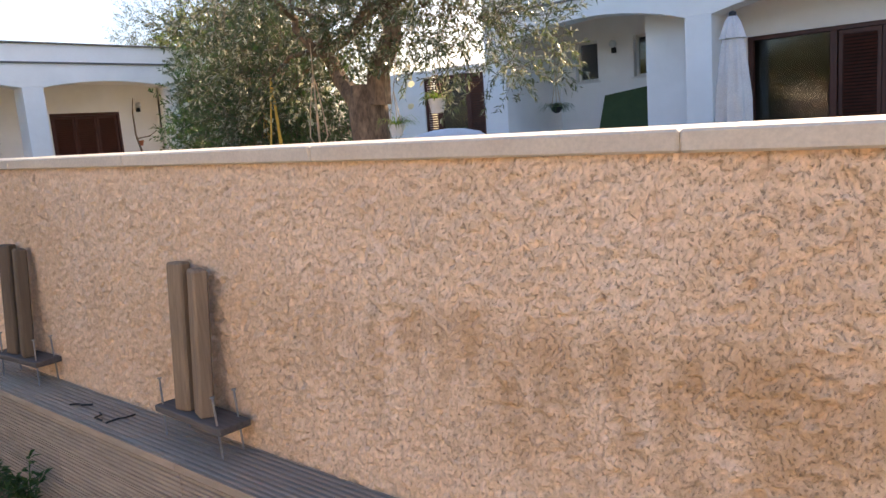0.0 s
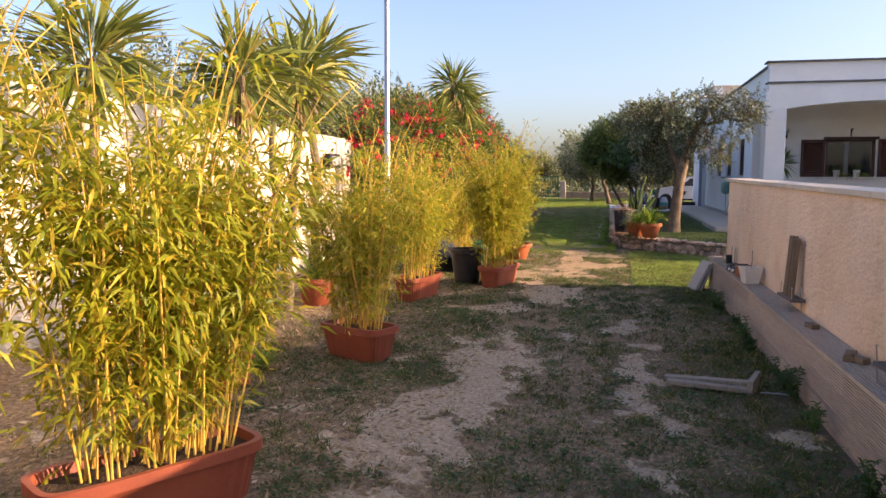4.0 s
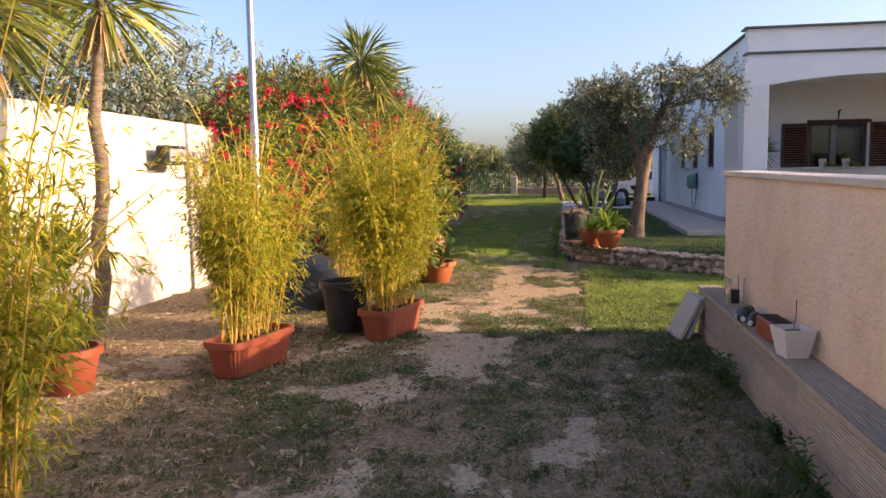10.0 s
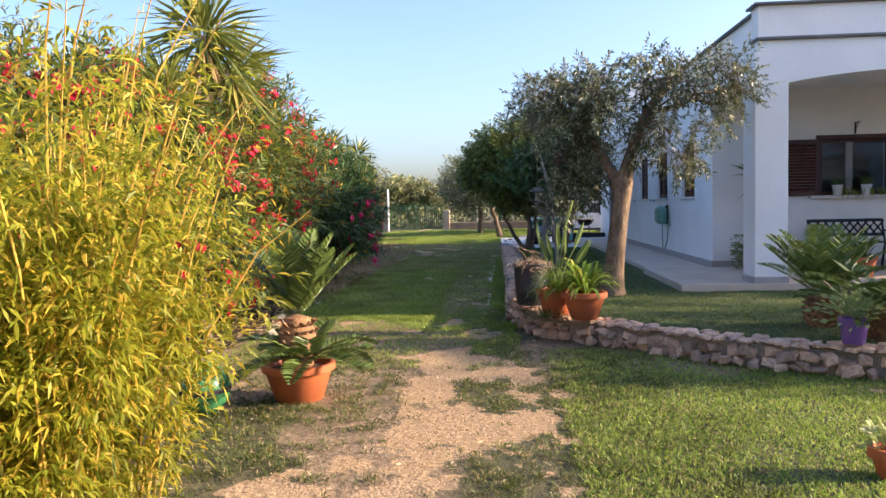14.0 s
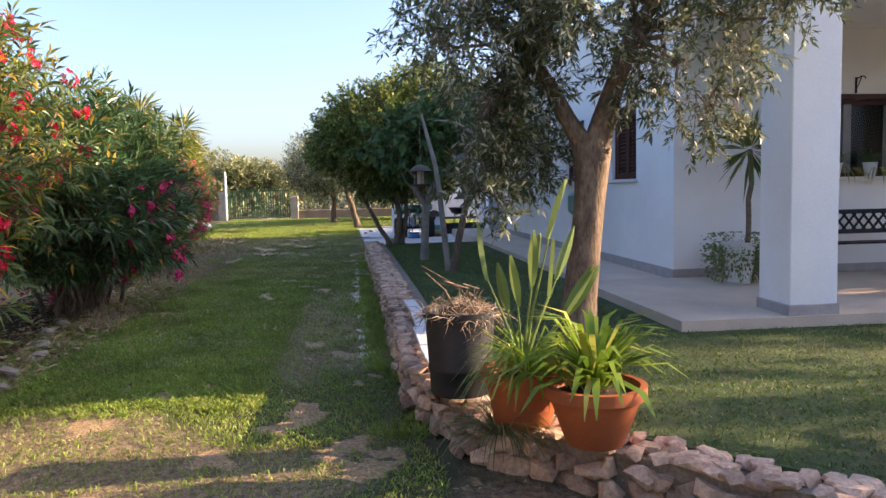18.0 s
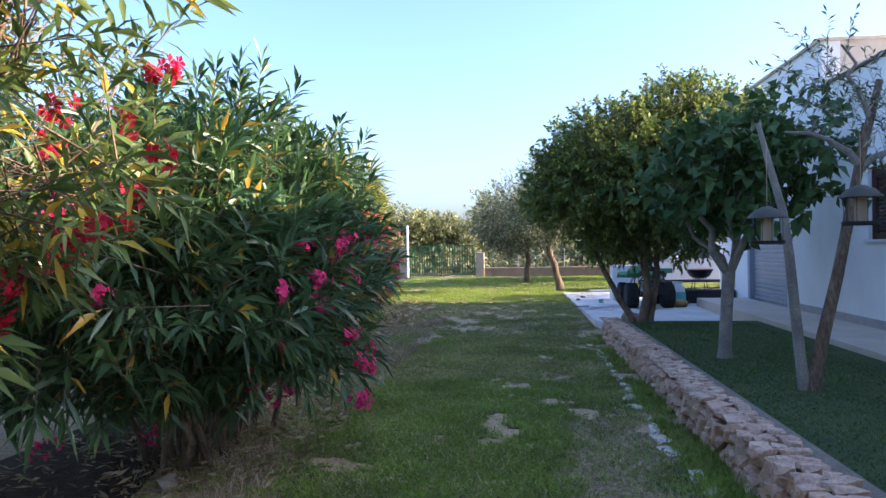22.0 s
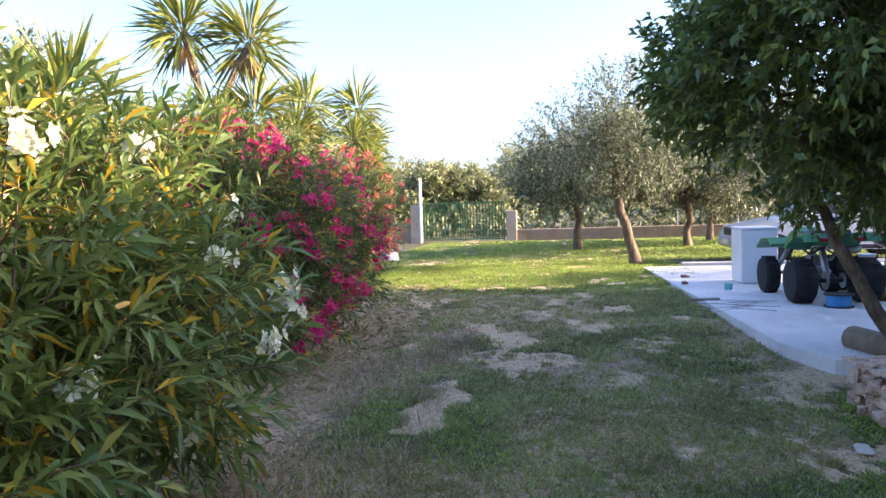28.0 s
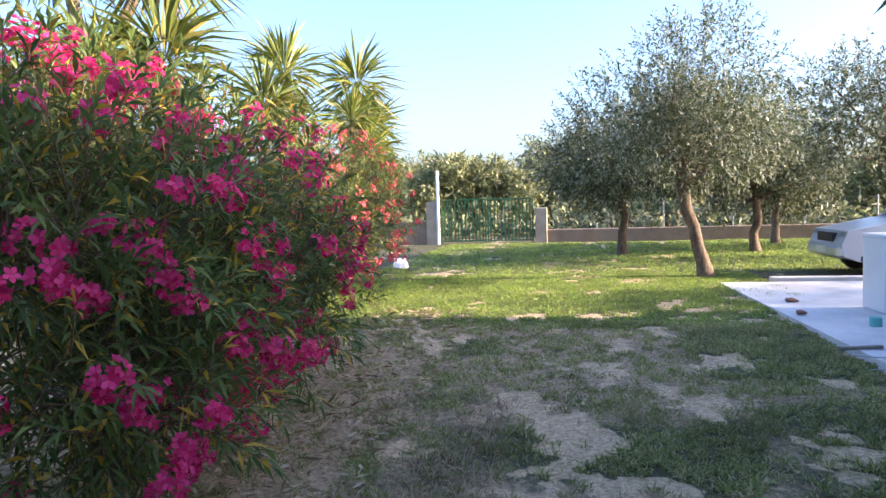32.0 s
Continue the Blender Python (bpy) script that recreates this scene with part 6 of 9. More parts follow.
tree("garden_hedge", "tall dense green hedge at the side of the terrace", "hedge", (-17.0, 12.3, 0.12), [(branch_path((0, 0, 0), (0, 0, 1.2), 0, 0.05, 4, 1), [0.08, 0.07, 0.06, 0.05, 0.04])], [], HG, 5600, 12, 0.09, 0.037, FIG_LEAF, BARK, 63, 0.25, 0.3)
HD = [(-0.8, 0, 1.5, 1.3, 0.9, 1.3), (0.8, 0.1, 1.4, 1.3, 0.9, 1.2), (-0.2, 0.2, 2.4, 1.3, 0.9, 1.0), (0.9, 0.2, 2.7, 1.1, 0.9, 0.9), (-1.0, 0.3, 3.0, 0.9, 0.8, 0.8)]
tree("garden_shrub", "tall dense green shrub in the garden", "shrub", (-9.4, 7.0, 0.1), [(branch_path((0, 0, 0), (0, 0, 1.2), 0, 0.05, 4, 1), [0.08, 0.07, 0.06, 0.05, 0.04])], [], HD, 3000, 12, 0.08, 0.03, FIG_LEAF, BARK, 58, 0.25, 0.3)
tree("garden_shrub", "leafy green shrub with white daisies under the olive", "shrub", (-7.6, 6.4, 0.1), [(branch_path((0, 0, 0), (0, 0, 0.8), 0, 0.05, 4, 2), [0.05, 0.05, 0.04, 0.04, 0.03])], [], [(0, 0, 0.9, 1.3, 0.7, 0.8)], 800, 12, 0.08, 0.012, FIG_LEAF, BARK, 59, 0.3, 0.6)
PN = [(0, 0, 6.0, 2.4, 2.4, 1.2), (1.5, 0.4, 5.4, 1.6, 1.6, 0.9), (-1.8, 0.0, 5.6, 1.6, 1.6, 0.9)]
tree("pine_tree", "dark umbrella pine behind the house", "pine tree", (-26.5, 16.5, 0.1), [(branch_path((0, 0, 0), (0, 0, 5.4), 0, 0.1, 6, 1), [0.25, 0.22, 0.2, 0.18, 0.16, 0.14, 0.12])], limbs_to((0, 0, 5.0), PN, 0.1, 60), PN, 900, 14, 0.16, 0.02, PINE_LEAF, BARK, 60, 0.4, 0.3)
tree("pine_tree", "dark spreading tree behind the house wing", "tree", (-22.8, 15.5, 0.1), [(branch_path((0, 0, 0), (0, 0, 4.0), 0, 0.1, 6, 2), [0.25, 0.22, 0.2, 0.18, 0.16, 0.14, 0.12])], [], [(0, 0, 4.3, 2.6, 2.0, 1.6), (2.0, 0, 3.8, 1.8, 1.6, 1.5)], 900, 14, 0.16, 0.05, DARK_LEAF, BARK, 62, 0.4, 0.3)

# ---- things by the rendered wall ----
PLATE_WOOD = surface("dark_grey_plank", (0.15, 0.13, 0.115), (0.095, 0.082, 0.075), 6.0, 80, 0.85, 0.4, 0.003, grain=0.2, stretch=(0.08, 1, 1))


def post_pair(name, label, at, turn, lean, posts):
    """Timber posts on a small plank that stands clear of the ledge on the four long nails driven through it."""
    r = random.Random(int(abs(at[0]) * 100))
    th = thing(name, label, "timber posts", pose(*at, 0, 0, turn), "posts on the ledge")
    part("base_plate", Shape().box(-0.20, 0.20, -0.055, 0.055, 0.085, 0.109, 0.003), PLATE_WOOD, th)
    for x in (-0.165, 0.165):
        for y in (-0.04, 0.04):
            q = pose(x + r.uniform(-0.008, 0.008), y, 0.0, r.uniform(-4, 4), r.uniform(-5, 5), 0)
            part("nail", Shape().lathe([(0.001, 0.0), (0.0035, 0.008), (0.0035, 0.195), (0.008, 0.196), (0.008, 0.200), (0.0, 0.201)], 8, q), GREY_METAL, th, smooth_shade=True)
    for x, h, w, spin, side in posts:
        part("post", Shape().box(-w, w, -0.024, 0.024, 0.0, h, 0.007), BROWN_WOOD, th, m=pose(x, -0.012, 0.107, -lean, side, spin))
    return th


for k, (x, lean) in enumerate([(-7.22, 4), (-4.42, 5), (-3.61, 4), (-2.245, 4)]):
    post_pair("timber_post_pair", "pair of weathered timber posts nailed on a dark grey plank", (x, 1.225, 0.452), random.Random(k).uniform(-4, 4), lean, ((-0.062, 0.485, 0.034, 14, 1), (0.045, 0.47, 0.038, -16, 0)))
post_pair("timber_post", "single weathered timber post on a dark grey plank", (-4.8, 1.22, 0.452), 4, 6, ((-0.02, 0.485, 0.036, -10, 8),))
for x, y, w, t in ((-6.42, 1.2, 0.11, 12), (-5.5, 1.19, 0.2, -20), (-5.42, 1.21, 0.12, 30)):
    solid("timber_offcut", Shape().box(-w / 2, w / 2, -0.03, 0.03, 0, 0.035, 0.004), BROWN_WOOD, "short dark timber offcut lying on the ledge", "offcut", m=pose(x, y, 0.453, 0, 0, t))
for x, y, t in ((-3.05, 1.15, 20), (-2.85, 1.17, -30), (-2.72, 1.13, 70), (-9.9, 1.2, 10)):
    s = Shape().tube([(0, 0, 0.006), (0.04, 0.01, 0.008), (0.07, -0.01, 0.012), (0.10, 0.015, 0.007)], 0.004, 5)
    solid("bent_nail", s, DARK_METAL, "bent rusty nail lying on the ledge", "nail", group="nails", m=pose(x, y, 0.452, 0, 0, t))

# pots and clutter at the far end of the ledge
white_pot = thing("square_pot", "square white plastic flower pot with dry soil", "flower pot", pose(-8.75, 1.17, 0.452, 0, 0, 12))
v = []
for z, a in ((0, 0.062), (0.165, 0.092), (0.165, 0.082), (0.12, 0.078)):
    v += [(-a, -a, z), (a, -a, z), (a, a, z), (-a, a, z)]
f = [(3, 2, 1, 0)] + [(i * 4 + k, i * 4 + (k + 1) % 4, i * 4 + 4 + (k + 1) % 4, i * 4 + 4 + k) for i in range(3) for k in range(4)]
part("pot", Shape().add(v, f), surface("white_plastic", (0.74, 0.71, 0.66), (0.68, 0.65, 0.6), 4, 60, 0.5, 0.05), white_pot)
part("soil", Shape().box(-0.077, 0.077, -0.077, 0.077, 0.10, 0.14, 0.01), SOIL, white_pot)
part("dry_stalk", Shape().tube([(0, 0, 0.12), (0.01, 0.01, 0.24), (0.03, 0.0, 0.33)], 0.003, 5), BARK, white_pot)
red_pot = thing("long_pot", "small terracotta trough with dark soil", "flower pot", pose(-9.2, 1.19, 0.452, 0, 0, 4))
part("trough", Shape().box(-0.16, 0.16, -0.07, 0.07, 0, 0.125, 0.012), TERRACOTTA, red_pot)
part("soil", Shape().box(-0.145, 0.145, -0.058, 0.058, 0.10, 0.131, 0.004), SOIL, red_pot)
for k, (x, y, t) in enumerate([(-9.75, 1.2, 70), (-10.0, 1.22, 60), (-9.9, 1.14, 80)]):
    b = thing("dark_bottle", "dark bottle with a white cap lying on the ledge", "bottle", pose(x, y, 0.49, 90, 0, t), "bottles on the ledge")
    part("bottle", Shape().lathe([(0.03, 0.0), (0.038, 0.01), (0.038, 0.17), (0.014, 0.22), (0.014, 0.25)], 14), BLACK_PLASTIC, b, smooth_shade=True)
    part("cap", Shape().lathe([(0.016, 0.25), (0.016, 0.275)], 12), MARBLE, b)
lantern = thing("glass_lantern", "square glass candle lantern leaning on the wall", "lantern", pose(-10.45, 1.2, 0.452, 0, 0, 5))
fr = Shape()
for x in (-0.075, 0.067):
    for y in (-0.055, 0.047):
        fr.box(x, x + 0.008, y, y + 0.008, 0, 0.22)
fr.box(-0.075, 0.075, -0.055, 0.055, 0, 0.012, 0.003)
part("lantern_frame", fr, surface("aged_tin", (0.45, 0.42, 0.36), (0.38, 0.35, 0.3), 5, 60, 0.5, 0.1, metal=0.4), lantern)
part("candle", Shape().lathe([(0.04, 0.012), (0.04, 0.12), (0.0, 0.12)], 14), BLACK_PLASTIC, lantern, smooth_shade=True)
part("pane", Shape().box(-0.066, 0.066, -0.053, -0.051, 0.012, 0.215), GLASS, lantern).visible_shadow = False
for k, (dx, t) in enumerate(((0.0, 0), (0.05, 3))):
    solid("floor_slab", Shape().box(-0.2, 0.2, -0.018, 0.018, 0, 0.42, 0.004), TILE, "square concrete floor slab leaning on the ledge end", "slab", group="leaning slabs", m=pose(-11.3 - 0.03 * k, 0.86 + 0.055 * k, 0, -26 + 3 * k, 0, 8 + t))
flower_pot = round_pot("flower_pot", "small terracotta pot with pale green succulents", "flower pot", (-12.9, 1.75, 0), 0.07, 0.10, 0.17, ORANGE_POT)
rng = np.random.default_rng(71)
b = rng.normal(size=(120, 3)) * np.array([0.06, 0.06, 0.04]) + np.array([0, 0, 0.21])
part("succulent", leaf_mesh("succulent", b, b - np.array([0, 0, 0.12]), 0.06, 0.03), leafy("succulent_leaves", (0.30, 0.38, 0.12), (0.5, 0.5, 0.25), None, 0.1, 0.5, 0.3), flower_pot)

frame_on_ground = thing("wooden_trestle", "weathered timber trestle of two rails lying on the ground", "trestle", pose(-6.35, 0.52, 0.0, 0, 0, 0))
part("rail", Shape().box(-0.035, 0.035, -0.3, 0.28, 0.02, 0.055, 0.004), GREY_WOOD, frame_on_ground, m=pose(0.1, 0, 0, 0, 0, -12))
part("rail", Shape().box(-0.035, 0.035, -0.3, 0.28, 0.02, 0.055, 0.004), GREY_WOOD, frame_on_ground, m=pose(-0.06, 0, 0, 0, 0, -4))
part("cross_piece", Shape().box(-0.17, 0.17, -0.02, 0.02, 0.0, 0.11, 0.004), GREY_WOOD, frame_on_ground, m=pose(0.02, 0.3, 0, 0, 0, -18))
part("bolt", Shape().tube([(0.16, 0.32, 0.03), (0.17, 0.52, 0.03)], 0.006, 6), GREY_METAL, frame_on_ground)

# ---- things along the white wall ----
pole = thing("steel_pole", "tall galvanised steel pole beside the oleanders", "pole", pose(-13.6, -4.15, 0))
part("pole", Shape().lathe([(0.055, -0.05), (0.055, 2.2), (0.045, 2.22), (0.045, 6.5), (0.0, 6.5)], 16), GREY_METAL, pole, smooth_shade=True)


def tarp_mesh():
    xs, ys = np.linspace(-1.05, 1.05, 60), np.linspace(-0.8, 0.8, 48)
    X, Y = np.meshgrid(xs, ys, indexing="ij")
    r = np.sqrt((X / 1.05) ** 2 + (Y / 0.8) ** 2)
    Z = 0.55 * np.clip(1 - r ** 2.2, 0, 1) ** 0.7 + 0.12 * (np.abs(fbm(X * 3, Y * 3, 61, 3) - 0.5) * 2) * np.clip(1.1 - r, 0, 1)
    Z = np.where(r > 1.0, 0.0, Z) + 0.003
    n, m = X.shape
    k = np.arange(n * m).reshape(n, m)
    return fast_mesh("tarp", np.stack([X, Y, Z], -1).reshape(-1, 3), np.stack([k[:-1, :-1], k[1:, :-1], k[1:, 1:], k[:-1, 1:]], -1).reshape(-1, 4))


tarp = solid("tarpaulin", tarp_mesh(), surface("black_tarpaulin", (0.010, 0.011, 0.010), (0.024, 0.024, 0.021), 3.0, 40, 0.42, 0.4, 0.01, grain=0.2), "black tarpaulin thrown over a heap", "tarpaulin", smooth_shade=True, m=pose(-13.0, -3.35, 0, 0, 0, 15))
ball = thing("green_ball", "dark green plastic ball standing on the ground", "ball", pose(-14.1, -2.55, 0))
part("shell", Shape().lathe([(0.20 * math.sin(math.pi * i / 14) + 0.001, 0.20 - 0.20 * math.cos(math.pi * i / 14)) for i in range(15)], 24), surface("green_plastic", (0.03, 0.16, 0.06), (0.04, 0.19, 0.08), 3, 50, 0.25, 0.0), ball, smooth_shade=True)
part("belt", Shape().lathe([(0.2, 0.18), (0.206, 0.185), (0.206, 0.215), (0.2, 0.22)], 24), BLACK_PLASTIC, ball, smooth_shade=True)


def strap_plant(parent, base, n, length, width, mat, seed, up=0.9, bend=0.35, name="leaf_tuft"):
    global rng
    rng = np.random.default_rng(seed)
    a = rng.uniform(0, 2 * math.pi, n)
    u = rng.uniform(0.25, 1.0, n) ** 0.7 * up
    w = np.stack([np.cos(a) * (1.15 - u), np.sin(a) * (1.15 - u), u], 1)
    b = np.array(base) + np.stack([np.cos(a), np.sin(a), np.zeros(n)], 1) * rng.uniform(0, 0.05, n)[:, None]
    # two segments: a rising half and a drooping half
    w = unit(w)
    l = length * rng.uniform(0.65, 1.1, n)
    side = unit(np.cross(w, np.array([0, 0, 1.0])))
    ww = width * rng.uniform(0.8, 1.2, n)
    p1 = b + w * (l * 0.38)[:, None]
    w2 = unit(w + np.array([0, 0, -bend]))
    p2 = p1 + w2 * (l * 0.34)[:, None]
    w3 = unit(w2 + np.array([0, 0, -bend * 1.6]))
    p3 = p2 + w3 * (l * 0.28)[:, None]
    s = side * ww[:, None] / 2
    verts = np.stack([b - s * 0.7, b + s * 0.7, p1 - s, p1 + s, p2 - s * 0.85, p2 + s * 0.85, p3 - s * 0.1, p3 + s * 0.1], 1).reshape(-1, 3)
    k = np.arange(n)[:, None] * 8
    faces = np.concatenate([k + np.array([[0, 1, 3, 2]]), k + np.array([[2, 3, 5, 4]]), k + np.array([[4, 5, 7, 6]])], 1).reshape(-1, 4)
    return part(name, fast_mesh(name, verts, faces), mat, parent)


agave = thing("agave_plant", "spiky green agave growing from the dry ground", "agave", pose(-7.0, -3.45, 0))
strap_plant(agave, (0, 0, 0.05), 70, 0.70, 0.05, YUCCA_LEAF, 81, 0.95, 0.06, "blade_rosette")
strap_plant(agave, (0.32, 0.12, 0.02), 45, 0.5, 0.04, YUCCA_LEAF, 89, 0.95, 0.08, "blade_rosette")
agave2 = thing("agave_plant", "low green succulent clump at the foot of the troughs", "succulent", pose(-6.05, -2.85, 0))
strap_plant(agave2, (0, 0, 0.02), 160, 0.20, 0.012, LILY_LEAF, 82, 0.7, 0.1, "blade_rosette")
for k, (x, y, sc) in enumerate([(-9.0, -3.6, 1.15)]):
    p = round_pot("terracotta_pot", "terracotta pot with a small spiky plant", "flower pot", (x, y, 0), 0.14 * sc, 0.19 * sc, 0.28 * sc, TERRACOTTA, group="small pots")
    strap_plant(p, (0, 0, 0.24 * sc), 70, 0.4 * sc, 0.03, LILY_LEAF, 83 + k, 0.9, 0.2, "leaf_tuft")
    part("stem", Shape().tube([(0, 0, 0.22), (-0.03, 0.02, 0.5), (0.0, 0.0, 0.85)], [0.024, 0.02, 0.018], 7), YUCCA_BARK, p, smooth_shade=True)
    strap_plant(p, (0.0, 0.0, 0.88), 80, 0.5, 0.03, YUCCA_LEAF, 93 + k, 0.85, 0.12, "crown_tuft")
shrub_pot = thing("shrub_planter", "orange plastic trough with a silvery grey-green shrub", "planter", pose(-5.62, -2.95, 0, 0, 0, 62))
part("trough", Shape().box(-0.24, 0.24, -0.12, 0.12, 0.0, 0.20, 0.025).box(-0.26, 0.26, -0.14, 0.14, 0.20, 0.235, 0.012), ORANGE_POT, shrub_pot)
rng = np.random.default_rng(96)
b = np.clip(rng.normal(size=(1700, 3)), -1.6, 1.6) * np.array([0.20, 0.14, 0.09]) + np.array([0.05, -0.10, 0.32])
part("foliage", leaf_mesh("foliage", b, b - np.array([0, 0, 0.25]) + rng.normal(size=b.shape) * 0.12, 0.034 * rng.uniform(0.6, 1.2, len(b)), 0.018, bend=0.1, fold=False), leafy("silvery_leaves", (0.24, 0.28, 0.12), (0.42, 0.44, 0.20), None, 0.1, 0.6, 0.3), shrub_pot)
for i in range(9):
    a = i * 0.7
    part("stem", Shape().tube([(0.05 * math.cos(a), 0.04 * math.sin(a), 0.27), (0.2 * math.cos(a), 0.12 * math.sin(a), 0.46)], [0.006, 0.003], 5), BARK, shrub_pot)

# ---- stone edging of the lawn ----
def along(poly, step):
    pts, out = [Vector((x, y, 0)) for x, y in poly], []
    for a, b in zip(pts, pts[1:]):
        n = max(1, round((b - a).length / step))
        for i in range(n):
            out.append((a.lerp(b, (i + 0.5) / n), (b - a).normalized()))
    return out


edging = thing("stone_edging", "low dry-stone edging wall round the raised lawn", "stone wall", kind="structure")
fine = along(EDGE, 0.25)
v, f = [], []
for p, d in fine:
    nrm = Vector((-d.y, d.x, 0))
    hgt = 0.22 + 0.085 * float(smooth(-17.6, -18.4, p.x))
    for off, z in ((-0.07, 0.0), (-0.05, hgt), (0.20, hgt), (0.22, 0.0)):
        q = p + nrm * off
        v.append((q.x, q.y, z))
for i in range(len(fine) - 1):
    for k in range(4):
        f.append((i * 4 + k, i * 4 + (k + 1) % 4, i * 4 + 4 + (k + 1) % 4, i * 4 + 4 + k))
f += [(0, 1, 2, 3), tuple(len(v) - 4 + k for k in (3, 2, 1, 0))]
part("core", Shape().add(v, f), MORTAR, edging)


def stone_mesh(seed, w, d, h):
    r = random.Random(seed)
    bm = bmesh.new()
    for i in range(17):
        q = Vector((r.gauss(0, 1), r.gauss(0, 1), r.gauss(0, 1))).normalized()
        q = Vector([math.copysign(abs(c) ** 0.6, c) for c in q]) * r.uniform(0.85, 1.1)
        bm.verts.new((q.x * w * 0.56, q.y * d * 0.56, q.z * h * 0.56))
    bmesh.ops.convex_hull(bm, input=bm.verts)
    for q in [q for q in bm.verts if not q.link_faces]:
        bm.verts.remove(q)
    me = bpy.data.meshes.new("stone")
    bm.to_mesh(me)
    bm.free()
    return me


FRONT = [stone_mesh(i, 0.14, 0.11, 0.105) for i in range(6)] + [stone_mesh(20 + i, 0.19, 0.12, 0.12) for i in range(3)]
CAPS = [stone_mesh(40 + i, 0.135, 0.12, 0.055) for i in range(7)]
r = random.Random(5)
near_stones, far_v, far_f, count = [], [], [], 0
spots = []
for row, (z, off) in enumerate(((0.05, -0.085), (0.14, -0.08), (0.235, -0.075))):
    for p, d in along(EDGE, 0.108):
        if z < 0.2 or p.x < -18.0:
            spots.append((p, d, z, off, False))
for row, off in enumerate((-0.075, 0.015, 0.105)):
    for p, d in along(EDGE, 0.115):
        spots.append((p, d, 0.25 + 0.085 * float(smooth(-17.6, -18.4, p.x)), off, True))
far = Shape()
for p, d, z, off, cap in spots:
    nrm = Vector((-d.y, d.x, 0))
    level = 0.4 if cap else 1.0
    q = p + nrm * (off - 0.085 * float(smooth(-17.7, -18.6, p.x)) + r.uniform(-0.03, 0.03)) + d * r.uniform(-0.05, 0.05)
    m = pose(q.x, q.y, z + r.uniform(-0.02, 0.02) * level, r.uniform(-16, 16) * level, r.uniform(-16, 16) * level, math.degrees(math.atan2(d.y, d.x)) + r.uniform(-25, 25))
    m = m @ Matrix.Diagonal((r.uniform(0.5, 1.15), r.uniform(0.75, 1.1), r.uniform(0.55, 1.1), 1))
    me = r.choice(CAPS if cap else FRONT)
    if -21.5 < q.x and q.y < 3.4 and count < 300:
        part("stone", me, STONE, edging, m=m)
        count += 1
    else:
        far.add([tuple(w.co) for w in me.vertices], [tuple(pl.vertices) for pl in me.polygons], m)
tagged(part("stones", far, STONE, edging), kind="stuff")
for k in range(4):
    solid("marble_offcut", Shape().box(-0.36, 0.36, -0.055, 0.055, 0, 0.028, 0.004), MARBLE, "white marble strip lying on the stone edging", "marble strip", group="marble strips", m=pose(-20.45 + 0.74 * k - 0.001 * k, -0.06 - 0.035 * (k > 1), 0.385, 1.5, r.uniform(-1, 1), r.uniform(-2, 2)))

# flat stones that border the planting on the other side
for k in range(9):
    x = -17.6 - 0.62 * k
    solid("border_stone", stone_mesh(60 + k, 0.3, 0.15, 0.11), surface("pale_border_stone", (0.38, 0.33, 0.26), (0.28, 0.24, 0.19), 5, 50, 0.95, 0.6, 0.01, grain=0.2) if k == 0 else bpy.data.materials["pale_border_stone"], "pale rough border stone half sunk in the grass", "border stone", group="border stones", m=pose(x, -3.12 - 0.11 * (k + r.uniform(-1, 1)), 0.015, r.uniform(-5, 5), r.uniform(-5, 5), 8 + r.uniform(-15, 15)))

chalk_stone = surface("chalk_stone", (0.66, 0.57, 0.47), (0.52, 0.43, 0.34), 6, 50, 0.95, 0.5, 0.008, grain=0.2)
CHALK = [stone_mesh(500 + k, 0.3, 0.13, 0.05) for k in range(5)]
for k in range(24):
    x = -20.2 - 0.41 * k + r.uniform(-0.12, 0.12)
    me = CHALK[k % 5]
    m = pose(x, -0.50 - 0.006 * k + r.uniform(-0.05, 0.05), 0.0, r.uniform(-4, 4), r.uniform(-4, 4), r.uniform(-20, 20)) @ Matrix.Diagonal((r.uniform(0.5, 1.2), r.uniform(0.6, 1.15), 1, 1))
    solid("border_stone", me, chalk_stone, "flat pale chalk stone sunk in the grass beside the edging", "border stone", group="chalk stones", m=m)

# ---- pots on the stone edging ----
lily = round_pot("lily_pot", "round orange terracotta pot of bright green lilies", "potted lily", (-16.78, 0.53, 0.285), 0.14, 0.225, 0.29, ORANGE_POT)
strap_plant(lily, (0, 0, 0.27), 105, 0.50, 0.036, LILY_LEAF, 84, 0.95, 0.5)
pot2 = round_pot("strelitzia_pot", "old terracotta pot with tall strelitzia leaves", "potted strelitzia", (-17.13, 0.26, 0.29), 0.15, 0.2, 0.29, ORANGE_POT)
strap_plant(pot2, (0.08, 0.03, 0.25), 170, 0.46, 0.014, LILY_LEAF, 85, 0.8, 0.65)
rr = random.Random(8)
STREL = leafy("strelitzia_leaves", (0.13, 0.20, 0.06), (0.24, 0.30, 0.10), None, 0.1, 0.45, 0.25)
